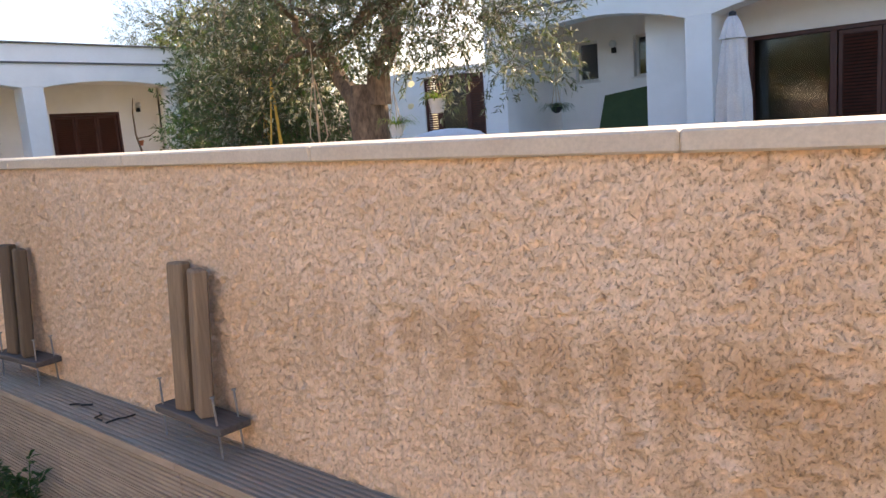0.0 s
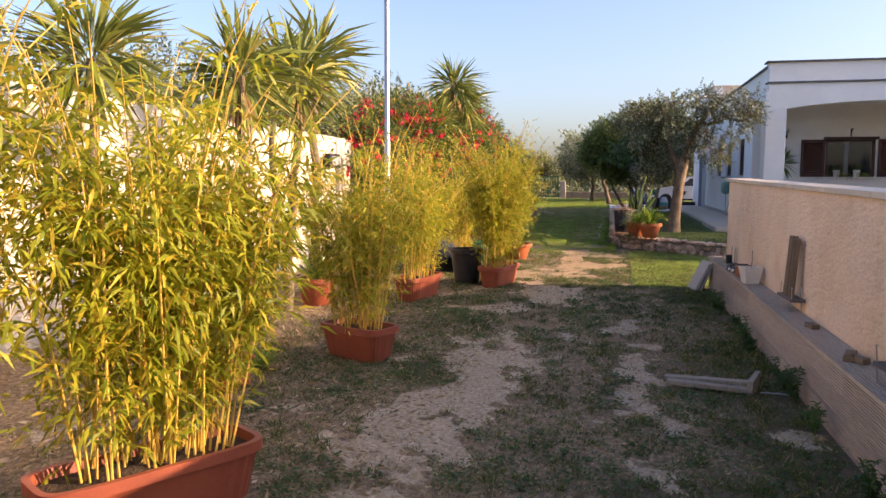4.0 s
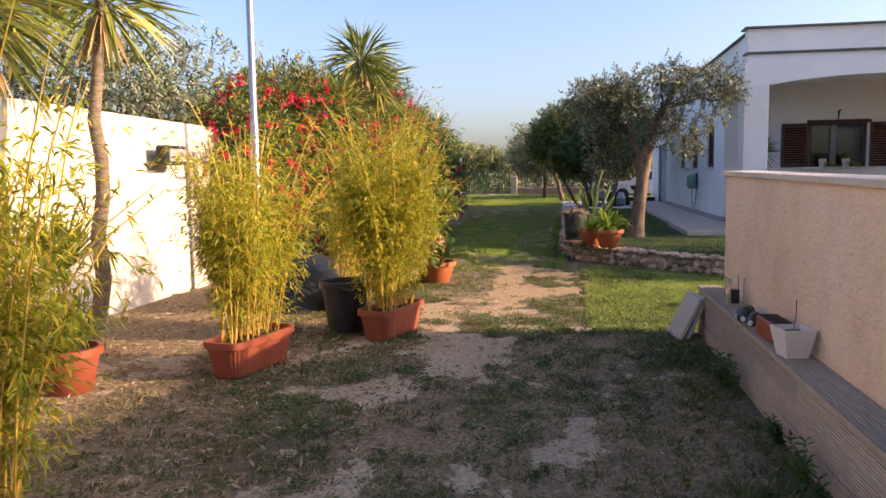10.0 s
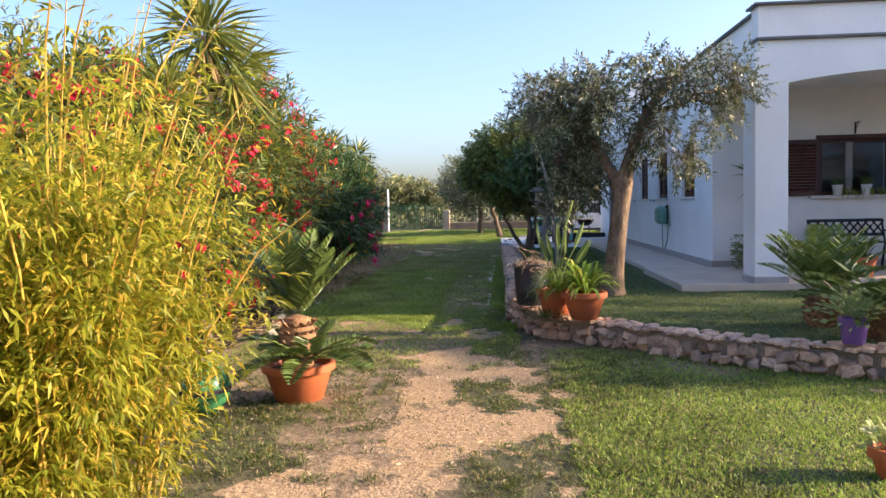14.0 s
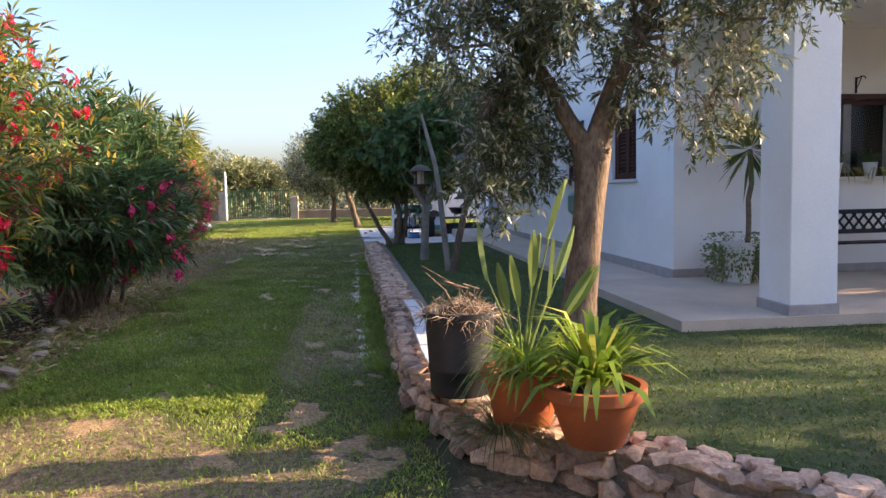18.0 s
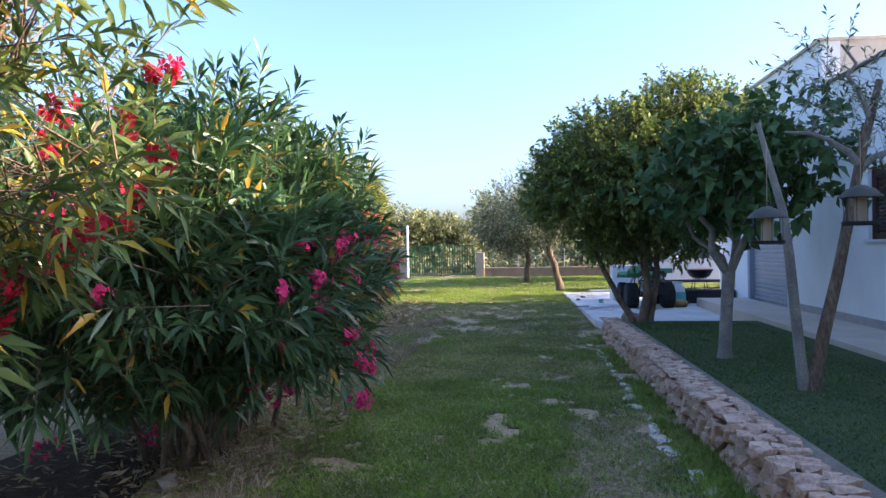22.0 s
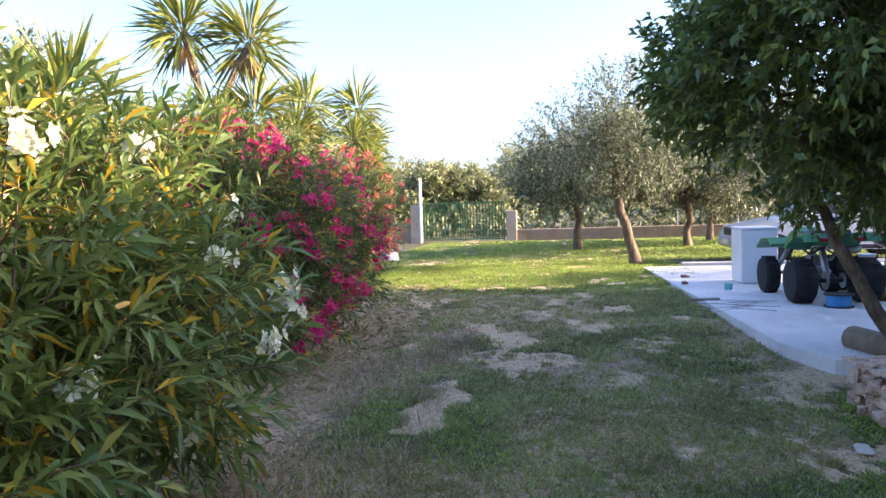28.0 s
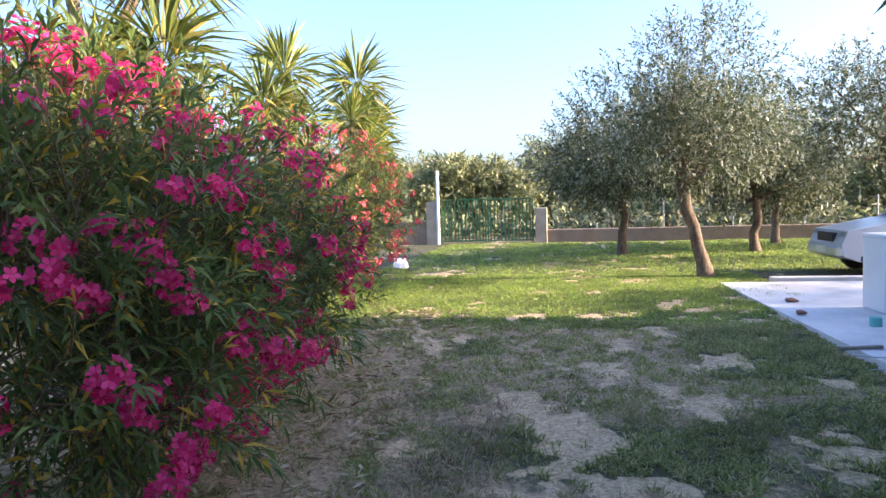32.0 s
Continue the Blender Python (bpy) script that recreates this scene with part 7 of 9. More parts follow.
for i in range(10):
    a, tilt, h = rr.uniform(0, 360), rr.uniform(6, 34), rr.uniform(0.34, 0.74)
    stalk = part("stalk", Shape().tube([(0, 0, 0), (0.0, 0, h * 0.5), (0.03, 0, h)], [0.008, 0.007, 0.004], 6), STREL, pot2, m=pose(0, 0, 0.25, 0, tilt, a))
    vv, ff, n = [], [], 7
    for j in range(n):
        t = j / (n - 1)
        w = 0.027 * math.sin(math.pi * min(0.97, 0.08 + t * 0.9)) ** 0.8
        vv += [(0.03 + 0.05 * t - 0.012, -w, h + 0.30 * t), (0.03 + 0.05 * t + 0.006, 0, h + 0.30 * t), (0.03 + 0.05 * t - 0.012, w, h + 0.30 * t)]
    for j in range(n - 1):
        ff += [(j * 3, j * 3 + 1, j * 3 + 4, j * 3 + 3), (j * 3 + 1, j * 3 + 2, j * 3 + 5, j * 3 + 4)]
    part("leaf_blade", Shape().add(vv, ff), STREL, stalk, smooth_shade=True, m=pose(0.03, 0, 0, 0, 0, rr.uniform(0, 360)) @ Matrix.Translation((-0.03, 0, 0)))
dry_bin = thing("black_bin", "ribbed black plastic bin heaped with dry straw", "bin", pose(-17.6, -0.0, 0.34))
prof = [(0.165, 0.0), (0.175, 0.01), (0.18, 0.13), (0.187, 0.14), (0.187, 0.16), (0.183, 0.17), (0.20, 0.44), (0.215, 0.445), (0.215, 0.48), (0.2, 0.48), (0.19, 0.40)]
part("bin", Shape().lathe(prof, 30), BLACK_PLASTIC, dry_bin, smooth_shade=True)
rng = np.random.default_rng(86)
a, q = rng.uniform(0, 6.28, 700), rng.uniform(0, 1, 700) ** 0.5 * 0.22
b = np.stack([np.cos(a) * q, np.sin(a) * q, 0.43 + 0.12 * (1 - (q / 0.24) ** 2) * rng.random(700)], 1)
part("straw", leaf_mesh("straw", b, rng.normal(size=(700, 3)) * np.array([1, 1, 0.45]) + np.array([0, 0, 0.12]), 0.15 * rng.uniform(0.5, 1.2, 700), 0.005, bend=0.3, fold=False), STRAW, dry_bin)
part("straw_core", Shape().lathe([(0.19, 0.40), (0.17, 0.45), (0.08, 0.5), (0.01, 0.51)], 20), SOIL, dry_bin, smooth_shade=True)
for i in range(5):
    part("dry_stalk", Shape().tube([(0, 0, 0.42), (rr.uniform(-0.08, 0.08), rr.uniform(-0.12, 0.12), 0.6), (rr.uniform(-0.2, 0.2), rr.uniform(-0.25, 0.25), rr.uniform(0.62, 0.75))], [0.006, 0.005, 0.003], 5), BARK, dry_bin)
spider = thing("trailing_plant", "thin grassy plant trailing over the stone edging", "plant", pose(-17.05, 0.12, 0.26))
strap_plant(spider, (0, 0, 0), 140, 0.42, 0.006, GRASS_LEAF, 87, 0.6, 0.55)
purple = thing("purple_pot", "purple plastic pot with a pale leafy plant", "flower pot", pose(-15.25, 2.6, 0.29))
part("pot", Shape().lathe([(0.085, 0), (0.115, 0.2), (0.12, 0.2), (0.12, 0.215), (0.1, 0.215), (0.1, 0.18)], 22), surface("purple_plastic", (0.13, 0.06, 0.22), (0.16, 0.08, 0.26), 4, 50, 0.45, 0.05), purple, smooth_shade=True)
rng = np.random.default_rng(88)
b = rng.normal(size=(220, 3)) * np.array([0.11, 0.11, 0.06]) + np.array([0, 0, 0.3])
part("leaf_tuft", leaf_mesh("leaf_tuft", b, b - np.array([0, 0, 0.2]), 0.07, 0.04), leafy("pale_leaves", (0.22, 0.32, 0.10), (0.42, 0.46, 0.2), None, 0.1, 0.5, 0.35), purple)
part("dry_stalk", Shape().tube([(0, 0, 0.2), (-0.05, -0.08, 0.4), (-0.12, -0.2, 0.52)], 0.004, 5), STRAW, purple)

# ---- veranda ----
IRON = surface("black_cast_iron", (0.018, 0.018, 0.022), (0.03, 0.028, 0.03), 8, 60, 0.45, 0.1, 0.001, metal=0.5)
bench = thing("garden_bench", "black cast-iron bench with a lattice back on the veranda", "bench", pose(-21.85, 5.45, 0.345, 0, 0, 0))
for y in (-0.6, 0.6):
    part("end_frame", Shape().tube([(0.30, y, 0.0), (0.27, y, 0.2), (0.30, y, 0.40), (0.0, y, 0.41), (-0.06, y, 0.2), (-0.1, y, 0.0)], 0.02, 6).tube([(0.0, y, 0.4), (-0.08, y, 0.60), (-0.14, y, 0.80)], 0.02, 6).tube([(-0.06, y, 0.60), (0.12, y, 0.64), (0.28, y, 0.62), (0.33, y, 0.56), (0.30, y, 0.5)], 0.018, 6), IRON, bench, smooth_shade=True)
for i in range(5):
    part("seat_slat", Shape().box(0.0 + i * 0.06, 0.05 + i * 0.06, -0.6, 0.6, 0.415, 0.435, 0.005), IRON, bench)
part("top_rail", Shape().box(-0.02, 0.02, -0.62, 0.62, 0.0, 0.05, 0.006), IRON, bench, m=pose(-0.13, 0, 0.76, 0, -16, 0))
part("lower_rail", Shape().box(-0.02, 0.02, -0.62, 0.62, 0.0, 0.05, 0.006), IRON, bench, m=pose(-0.06, 0, 0.52, 0, -16, 0))
lat = Shape()
for i in range(9):
    for sgn in (-1, 1):
        c = -0.52 + 0.13 * i
        lat.box(-0.006, 0.006, -0.013, 0.013, -0.15, 0.15, 0.0, pose(-0.095, c, 0.665, sgn * 40, 0, 0))
part("lattice", lat, IRON, bench)


def urn_yucca(at, h, seed, label):
    th = thing("planted_urn", label, "planted urn", pose(*at))
    prof = [(0.13, 0.0), (0.14, 0.03), (0.12, 0.05), (0.15, 0.12), (0.145, 0.15), (0.165, 0.2), (0.16, 0.24), (0.175, 0.3), (0.17, 0.34), (0.18, 0.42), (0.2, 0.45), (0.2, 0.48), (0.16, 0.48), (0.15, 0.42)]
    part("urn", Shape().lathe(prof, 24), MARBLE, th, smooth_shade=True)
    part("soil", Shape().lathe([(0.16, 0.43), (0.01, 0.45)], 16), SOIL, th)
    path = branch_path((0, 0.1, 0.4), (0.0, 0.12, h), 0, 0.04, 6, seed)
    part("stem", Shape().tube(path, 0.03, 8), YUCCA_BARK, th, smooth_shade=True)
    global rng
    rng = np.random.default_rng(seed)
    w = unit(rng.normal(size=(95, 3)) + np.array([0, 0, 0.35]))
    part("leaf_rosette", leaf_mesh("leaf_rosette", np.array([0.0, 0.12, h]) + w * 0.04, w, 0.5 * rng.uniform(0.7, 1.1, 95), 0.042, bend=0.1), CYCAS_LEAF, th)
    b = np.clip(rng.normal(size=(2300, 3)), -1.8, 1.8) * np.array([0.16, 0.19, 0.14]) + np.array([-0.03, 0.05, 0.32])
    b = b[np.linalg.norm(b[:, :2], axis=1) > 0.15]
    part("ivy", leaf_mesh("ivy", b, b - np.array([0, 0, 0.45]), 0.045, 0.03), leafy("ivy_leaves_%d" % seed, (0.13, 0.17, 0.06), (0.26, 0.28, 0.11), None, 0.1, 0.5, 0.3), th)
    return th


urn_yucca((-21.62, 3.85, 0.345), 1.55, 91, "pale ribbed urn with a slim yucca and trailing ivy")
urn_yucca((-21.75, 7.3, 0.345), 1.3, 92, "pale urn with a young yucca on the veranda")
tp = round_pot("terracotta_pot", "square-rimmed terracotta pot with dark leaves on the veranda", "flower pot", (-20.25, 4.95, 0.345), 0.14, 0.19, 0.30, ORANGE_POT, group="veranda pots")
strap_plant(tp, (0, 0, 0.27), 30, 0.25, 0.05, OLEANDER, 93, 0.8, 0.2)
tp = round_pot("terracotta_pot", "big terracotta pot with spiky leaves on the veranda", "flower pot", (-20.6, 6.9, 0.345), 0.2, 0.27, 0.36, ORANGE_POT, group="veranda pots")
strap_plant(tp, (0, 0, 0.33), 50, 0.55, 0.05, OLEANDER, 94, 0.95, 0.15)
for k, y in enumerate((5.42, 5.9)):
    p = thing("sill_pot", "white pot with trailing fern on the window sill", "flower pot", pose(-22.2, y, 1.56), "window sill pots")
    part("pot", Shape().lathe([(0.06, 0), (0.085, 0.16), (0.09, 0.16), (0.09, 0.175), (0.07, 0.175)], 18), MARBLE, p, smooth_shade=True)
    strap_plant(p, (0, 0, 0.16), 60, 0.3, 0.014, FIG_LEAF, 95 + k, 0.8, 0.45)
    strap_plant(p, (0.09, 0.03, 0.1), 25, 0.45, 0.012, LILY_LEAF, 97 + k, 0.1, 0.9, "trailing_stem")
for k, (y, z) in enumerate(((5.75, 2.72), (7.75, 2.55), (9.1, 2.5))):
    hk = thing("wall_hook", "black wrought-iron plant hook on the veranda wall", "hook", pose(-22.298, y, z), "plant hooks")
    part("plate", Shape().box(0, 0.012, -0.015, 0.015, -0.11, 0.09, 0.003), IRON, hk)
    part("arm", Shape().tube([(0.01, 0, 0.07), (0.12, 0, 0.09), (0.17, 0, 0.075), (0.18, 0, 0.05)], 0.007, 6).tube([(0.01, 0, -0.06), (0.06, 0, 0.0), (0.11, 0, 0.085)], 0.006, 6), IRON, hk, smooth_shade=True)


def wall_lamp(m, label="round white wall lamp with a dark holder"):
    th = thing("wall_lamp", label, "wall lamp", m, "wall lamps")
    part("holder", Shape().box(-0.05, 0.05, 0, 0.09, -0.16, -0.03, 0.01), IRON, th)
    part("globe", Shape().lathe([(0.09 * math.sin(math.pi * i / 10) + 0.001, 0.03 - 0.09 * math.cos(math.pi * i / 10)) for i in range(11)], 16, pose(0, 0.1, 0.02)), surface("frosted_lamp", (0.6, 0.6, 0.58), (0.5, 0.5, 0.5), 3, 50, 0.3, 0.0) if "frosted_lamp" not in bpy.data.materials else bpy.data.materials["frosted_lamp"], th, smooth_shade=True)


wall_lamp(pose(-22.298, 4.15, 2.72, 0, 0, -90))
wall_lamp(pose(-22.298, 12.1, 2.75, 0, 0, -90))
wall_lamp(pose(-8.45, RB - 0.002, 3.0, 0, 0, 180))
wall_lamp(pose(-2.6, RY + 1.598, 3.1, 0, 0, 180))

hose = thing("hose_reel", "green wall-mounted garden hose reel with a hanging loop", "hose reel", pose(-25.9, 3.348, 1.0))
GREEN_PL = surface("turquoise_green_plastic", (0.10, 0.26, 0.20), (0.13, 0.30, 0.24), 3, 50, 0.4, 0.05)
part("case", Shape().box(-0.24, 0.24, -0.26, -0.05, 0.02, 0.42, 0.07), GREEN_PL, hose, smooth_shade=True)
part("bracket", Shape().box(-0.05, 0.05, -0.05, 0.0, 0.02, 0.44, 0.006), DARK_METAL, hose)
part("hose", Shape().tube([(0.1, -0.15, 0.05), (0.12, -0.15, -0.3), (0.2, -0.15, -0.5), (0.32, -0.13, -0.5), (0.4, -0.1, -0.3), (0.42, -0.08, 0.1)], 0.011, 6), GREEN_PL, hose, smooth_shade=True)
part("crank", Shape().tube([(-0.24, -0.16, 0.2), (-0.3, -0.16, 0.2), (-0.3, -0.16, 0.08), (-0.34, -0.16, 0.08)], 0.01, 6), DARK_METAL, hose, smooth_shade=True)
for k, (x, z) in enumerate(((-30.1, 1.55), (-27.7, 1.55), (-27.3, 1.55))):
    hk = thing("shutter_catch", "small black shutter catch on the house wall", "catch", pose(x, 3.348, z), "shutter catches")
    part("catch", Shape().tube([(0, 0, 0), (0, -0.05, 0), (0.03, -0.06, 0.03), (0.05, -0.05, -0.02)], 0.008, 6), IRON, hk)


def bird_feeder(at, hang, label):
    th = thing("bird_feeder", label, "bird feeder", pose(*at), "hanging bird feeders")
    part("roof", Shape().lathe([(0.16, 0.22), (0.155, 0.232), (0.10, 0.285), (0.03, 0.315), (0.0, 0.32)], 18), surface("brown_tin_roof", (0.06, 0.055, 0.04), (0.09, 0.08, 0.06), 5, 60, 0.6, 0.1) if "brown_tin_roof" not in bpy.data.materials else bpy.data.materials["brown_tin_roof"], th, smooth_shade=True)
    part("tray", Shape().lathe([(0.13, 0.0), (0.14, 0.005), (0.14, 0.03), (0.125, 0.03), (0.125, 0.012), (0.0, 0.012)], 18), DARK_METAL, th, smooth_shade=True)
    part("seed_tube", Shape().lathe([(0.05, 0.012), (0.05, 0.22)], 14), STRAW, th)
    for i in range(10):
        a = 2 * math.pi * i / 10
        part("wire", Shape().tube([(0.12 * math.cos(a), 0.12 * math.sin(a), 0.02), (0.12 * math.cos(a), 0.12 * math.sin(a), 0.225)], 0.0025, 4), DARK_METAL, th)
    part("cord", Shape().tube([(0, 0, 0.31), (0, 0, 0.31 + hang)], 0.003, 4), STRAW, th)


BF = "hanging bird feeder with a brown tin roof and wire cage"
bird_feeder((-24.0, 0.98, 1.70), 0.42, BF)
bird_feeder((-24.15, 1.42, 1.75), 0.40, BF)
bird_feeder((-24.35, 0.38, 1.56), 0.55, BF)

# ---- garden behind the rendered wall ----
umb = thing("garden_umbrella", "closed white garden umbrella in its base", "umbrella", pose(-4.0, 11.5, 0.12))
CLOTH = surface("white_canvas", (0.66, 0.65, 0.64), (0.58, 0.57, 0.57), 3, 60, 0.9, 0.3, 0.004)
part("pole", Shape().lathe([(0.022, 0), (0.022, 2.62)], 10), GREY_METAL, umb, smooth_shade=True)
part("base", Shape().lathe([(0.25, 0), (0.25, 0.06), (0.05, 0.09), (0.04, 0.3)], 20), CONCRETE, umb, smooth_shade=True)
vv, ff = [], []
for i, (rad, z) in enumerate([(0.27, 0.72), (0.25, 0.95), (0.24, 1.4), (0.19, 1.9), (0.13, 2.25), (0.17, 2.26), (0.10, 2.5), (0.03, 2.62)]):
    for k in range(32):
        a = 2 * math.pi * k / 32
        q = rad * (1 + 0.17 * math.cos(a * 8 + i * 0.3) * min(1, i * 0.4 + 0.4))
        vv.append((q * math.cos(a), q * math.sin(a), z + 0.03 * math.sin(a * 4) * (i == 0)))
for i in range(7):
    for k in range(32):
        ff.append((i * 32 + k, i * 32 + (k + 1) % 32, (i + 1) * 32 + (k + 1) % 32, (i + 1) * 32 + k))
part("canopy", Shape().add(vv, ff), CLOTH, umb, smooth_shade=True)
part("cap", Shape().lathe([(0.06, 2.58), (0.05, 2.64), (0.0, 2.66)], 12), DARK_METAL, umb)
green = thing("green_board", "dark green ping-pong table top leaning in the porch", "table top", pose(-8.1, RB - 0.5, 0.34, 0, 0, 0))
part("board", Shape().add([(-0.75, 0, 0), (0.75, 0, 0), (0.75, 0, 1.7), (-0.5, 0, 1.55), (-0.75, 0.025, 0), (0.75, 0.025, 0), (0.75, 0.025, 1.7), (-0.5, 0.025, 1.55)], [(0, 1, 2, 3), (7, 6, 5, 4), (0, 4, 5, 1), (1, 5, 6, 2), (2, 6, 7, 3), (3, 7, 4, 0)]), surface("green_board_paint", (0.03, 0.06, 0.02), (0.04, 0.075, 0.028), 3, 50, 0.7, 0.1), green, m=pose(0, 0, 0, -8, 0, 0))
part("edge_strip", Shape().box(-0.76, 0.76, -0.008, 0.035, -0.0, 0.03, 0.003), DARK_METAL, green)
bp = round_pot("blue_pot", "blue glazed pot with dark leaves in the porch", "flower pot", (-9.35, RY + 1.4, 0.34), 0.16, 0.22, 0.34, surface("blue_glaze", (0.03, 0.09, 0.22), (0.04, 0.11, 0.26), 3, 50, 0.3, 0.0), group="porch pots")
strap_plant(bp, (0, 0, 0.3), 70, 0.4, 0.04, OLEANDER, 101, 0.8, 0.25)
hang = thing("hanging_basket", "dark hanging basket with trailing fern on a rope", "hanging basket", pose(-9.35, RY + 1.35, 1.55))
part("basket", Shape().lathe([(0.05, 0), (0.13, 0.08), (0.14, 0.14), (0.12, 0.14)], 16), BLACK_PLASTIC, hang, smooth_shade=True)
for k in range(3):
    a = 2.1 * k
    part("rope", Shape().tube([(0.12 * math.cos(a), 0.12 * math.sin(a), 0.13), (0, 0, 0.9), (0, 0, 1.9)], 0.008, 5), STRAW, hang)
strap_plant(hang, (0, 0, 0.12), 90, 0.5, 0.02, OLEANDER, 102, 0.6, 0.7)
pp = round_pot("porch_plant", "potted bushy plant beside the porch pillar", "flower pot", (-6.2, RY - 0.35, 0.34), 0.14, 0.18, 0.3, BLACK_PLASTIC, group="porch pots")
strap_plant(pp, (0, 0, 0.28), 90, 0.42, 0.03, OLEANDER, 103, 0.9, 0.25)
tb = thing("garden_table", "garden table under a black cover and a pale sheet", "table", pose(-9.1, 11.0, 0.12))
part("cover", Shape().lathe([(0.80, 0.12), (0.78, 0.6), (0.74, 1.04), (0.70, 1.06)], 24), BLACK_PLASTIC, tb, smooth_shade=True)
part("top_sheet", Shape().lathe([(0.76, 1.0), (0.74, 1.08), (0.6, 1.18), (0.3, 1.25), (0.0, 1.27)], 24), CLOTH, tb, "pale sheet over the table", smooth_shade=True)
for k in range(4):
    a = math.pi / 4 + k * math.pi / 2
    part("leg", Shape().tube([(0.45 * math.cos(a), 0.45 * math.sin(a), 0), (0.45 * math.cos(a), 0.45 * math.sin(a), 0.75)], 0.02, 6), DARK_METAL, tb)
hp = thing("hanging_pot", "white pot hanging in a net from the olive branch", "hanging pot", pose(-4.9, 5.7, 1.55))
part("pot", Shape().lathe([(0.06, 0), (0.085, 0.13), (0.09, 0.14), (0.07, 0.14)], 16), MARBLE, hp, smooth_shade=True)
for k in range(3):
    part("rope", Shape().tube([(0.08 * math.cos(2.1 * k), 0.08 * math.sin(2.1 * k), 0.13), (0, 0, 0.5), (0, 0, 0.95)], 0.004, 4), STRAW, hp)
strap_plant(hp, (0, 0, 0.13), 40, 0.2, 0.02, LILY_LEAF, 104, 0.6, 0.5)
hp2 = thing("hanging_pot", "small white pot with a grassy plant hanging by the olive trunk", "hanging pot", pose(-5.0, 5.2, 1.36), "hanging pots")
part("pot", Shape().lathe([(0.05, 0), (0.075, 0.10), (0.08, 0.11), (0.06, 0.11)], 16), MARBLE, hp2, smooth_shade=True)
for k in range(3):
    part("rope", Shape().tube([(0.07 * math.cos(2.1 * k), 0.07 * math.sin(2.1 * k), 0.10), (0, 0, 0.42), (0, 0.1, 0.85)], 0.004, 4), STRAW, hp2)
strap_plant(hp2, (0, 0, 0.10), 50, 0.24, 0.012, LILY_LEAF, 106, 0.6, 0.6)
mac = thing("macrame_hanger", "empty knotted rope plant hanger on an olive limb", "plant hanger", pose(-6.1, 5.2, 1.25))
for k in range(4):
    a = math.pi / 4 + k * math.pi / 2
    part("cord", Shape().tube([(0, 0, 0), (0.09 * math.cos(a), 0.09 * math.sin(a), 0.16), (0.06 * math.cos(a), 0.06 * math.sin(a), 0.45), (0, 0, 0.8), (0, 0.0, 1.1)], 0.007, 5), STRAW, mac)
for k, (x, y) in enumerate(((-7.3, 5.6), (-8.4, 6.3))):
    st = thing("bamboo_tripod", "thin bamboo tripod plant support in the garden", "plant support", pose(x, y, 0.12), "plant supports")
    for j in range(3):
        a = 2.1 * j
        part("stick", Shape().tube([(0.2 * math.cos(a), 0.2 * math.sin(a), 0), (0, 0, 2.0 - 0.3 * k)], 0.012, 5), CANE, st)
rng = np.random.default_rng(105)
dp = rng.normal(size=(60, 3)) * np.array([0.9, 0.4, 0.25]) + np.array([-7.4, 6.2, 1.6])
daisies = thing("daisy_flowers", "loose white daisies among the garden shrubs", "daisies", kind="stuff")
part("blossom", flower_mesh("blossom", dp, np.tile([0.3, -0.8, 0.5], (60, 1)), 0.045, 7, 0.1), PETAL_WHITE, daisies)
br = thing("dry_branch_holder", "dark branch with a red hanging pot by the terrace", "branch", pose(-20.0, 10.8, 0.345))
part("branch", Shape().tube([(0, 0, 0), (0, 0.05, 0.9), (0, -0.1, 1.5), (0.02, -0.12, 2.1), (0, -0.05, 2.5)], [0.035, 0.03, 0.026, 0.02, 0.012], 7).tube([(0, -0.08, 1.4), (0, 0.3, 1.45), (0, 0.55, 1.6)], [0.02, 0.016, 0.01], 6), BARK, br, smooth_shade=True)
part("pot", Shape().lathe([(0.05, 1.2), (0.08, 1.33), (0.085, 1.34), (0.06, 1.34)], 14, pose(0, 0.02, 0)), ORANGE_POT, br, smooth_shade=True)

# ---- yard: quad bike, box, car and clutter ----
RUBBER = surface("black_rubber", (0.014, 0.014, 0.014), (0.024, 0.024, 0.024), 9, 70, 0.85, 0.3, 0.003)
ATV_GREEN = surface("green_bodywork", (0.02, 0.20, 0.07), (0.025, 0.23, 0.085), 3, 40, 0.28, 0.0)
SILVER = surface("silver_paint", (0.60, 0.61, 0.62), (0.56, 0.57, 0.58), 3, 40, 0.3, 0.0, metal=0.5, grain=0.02)


def wheel(parent, at, r, w, turn=0.0, lugs=20):
    hub = part("wheel", Shape().lathe([(r * 0.52, -w / 2), (r * 0.9, -w / 2 + 0.005), (r, -w * 0.32), (r, w * 0.32), (r * 0.9, w / 2 - 0.005), (r * 0.52, w / 2), (r * 0.5, 0)], 28, pose(0, 0, 0, 90, 0, 0)), RUBBER, parent, "black rubber tyre", True, pose(*at, 0, 0, turn))
    part("rim", Shape().lathe([(0.0, -w * 0.2), (r * 0.3, -w * 0.22), (r * 0.48, -w * 0.36), (r * 0.53, -w * 0.46), (r * 0.53, w * 0.46), (r * 0.48, w * 0.36), (r * 0.3, w * 0.22), (0.0, w * 0.2)], 22, pose(0, 0, 0, 90, 0, 0)), GREY_METAL, hub, "grey metal rim", True)
    if lugs:
        me = Shape().box(-0.018, 0.018, -w * 0.4, w * 0.4, 0, 0.016, 0.004).mesh("tread_lug")
        for i in range(lugs):
            part("tread_lug", me, RUBBER, hub, m=pose(0, 0, 0, 0, 360 * i / lugs, 0) @ pose(0, 0, r - 0.006, 0, 0, 18 if i % 2 else -18))
    return hub


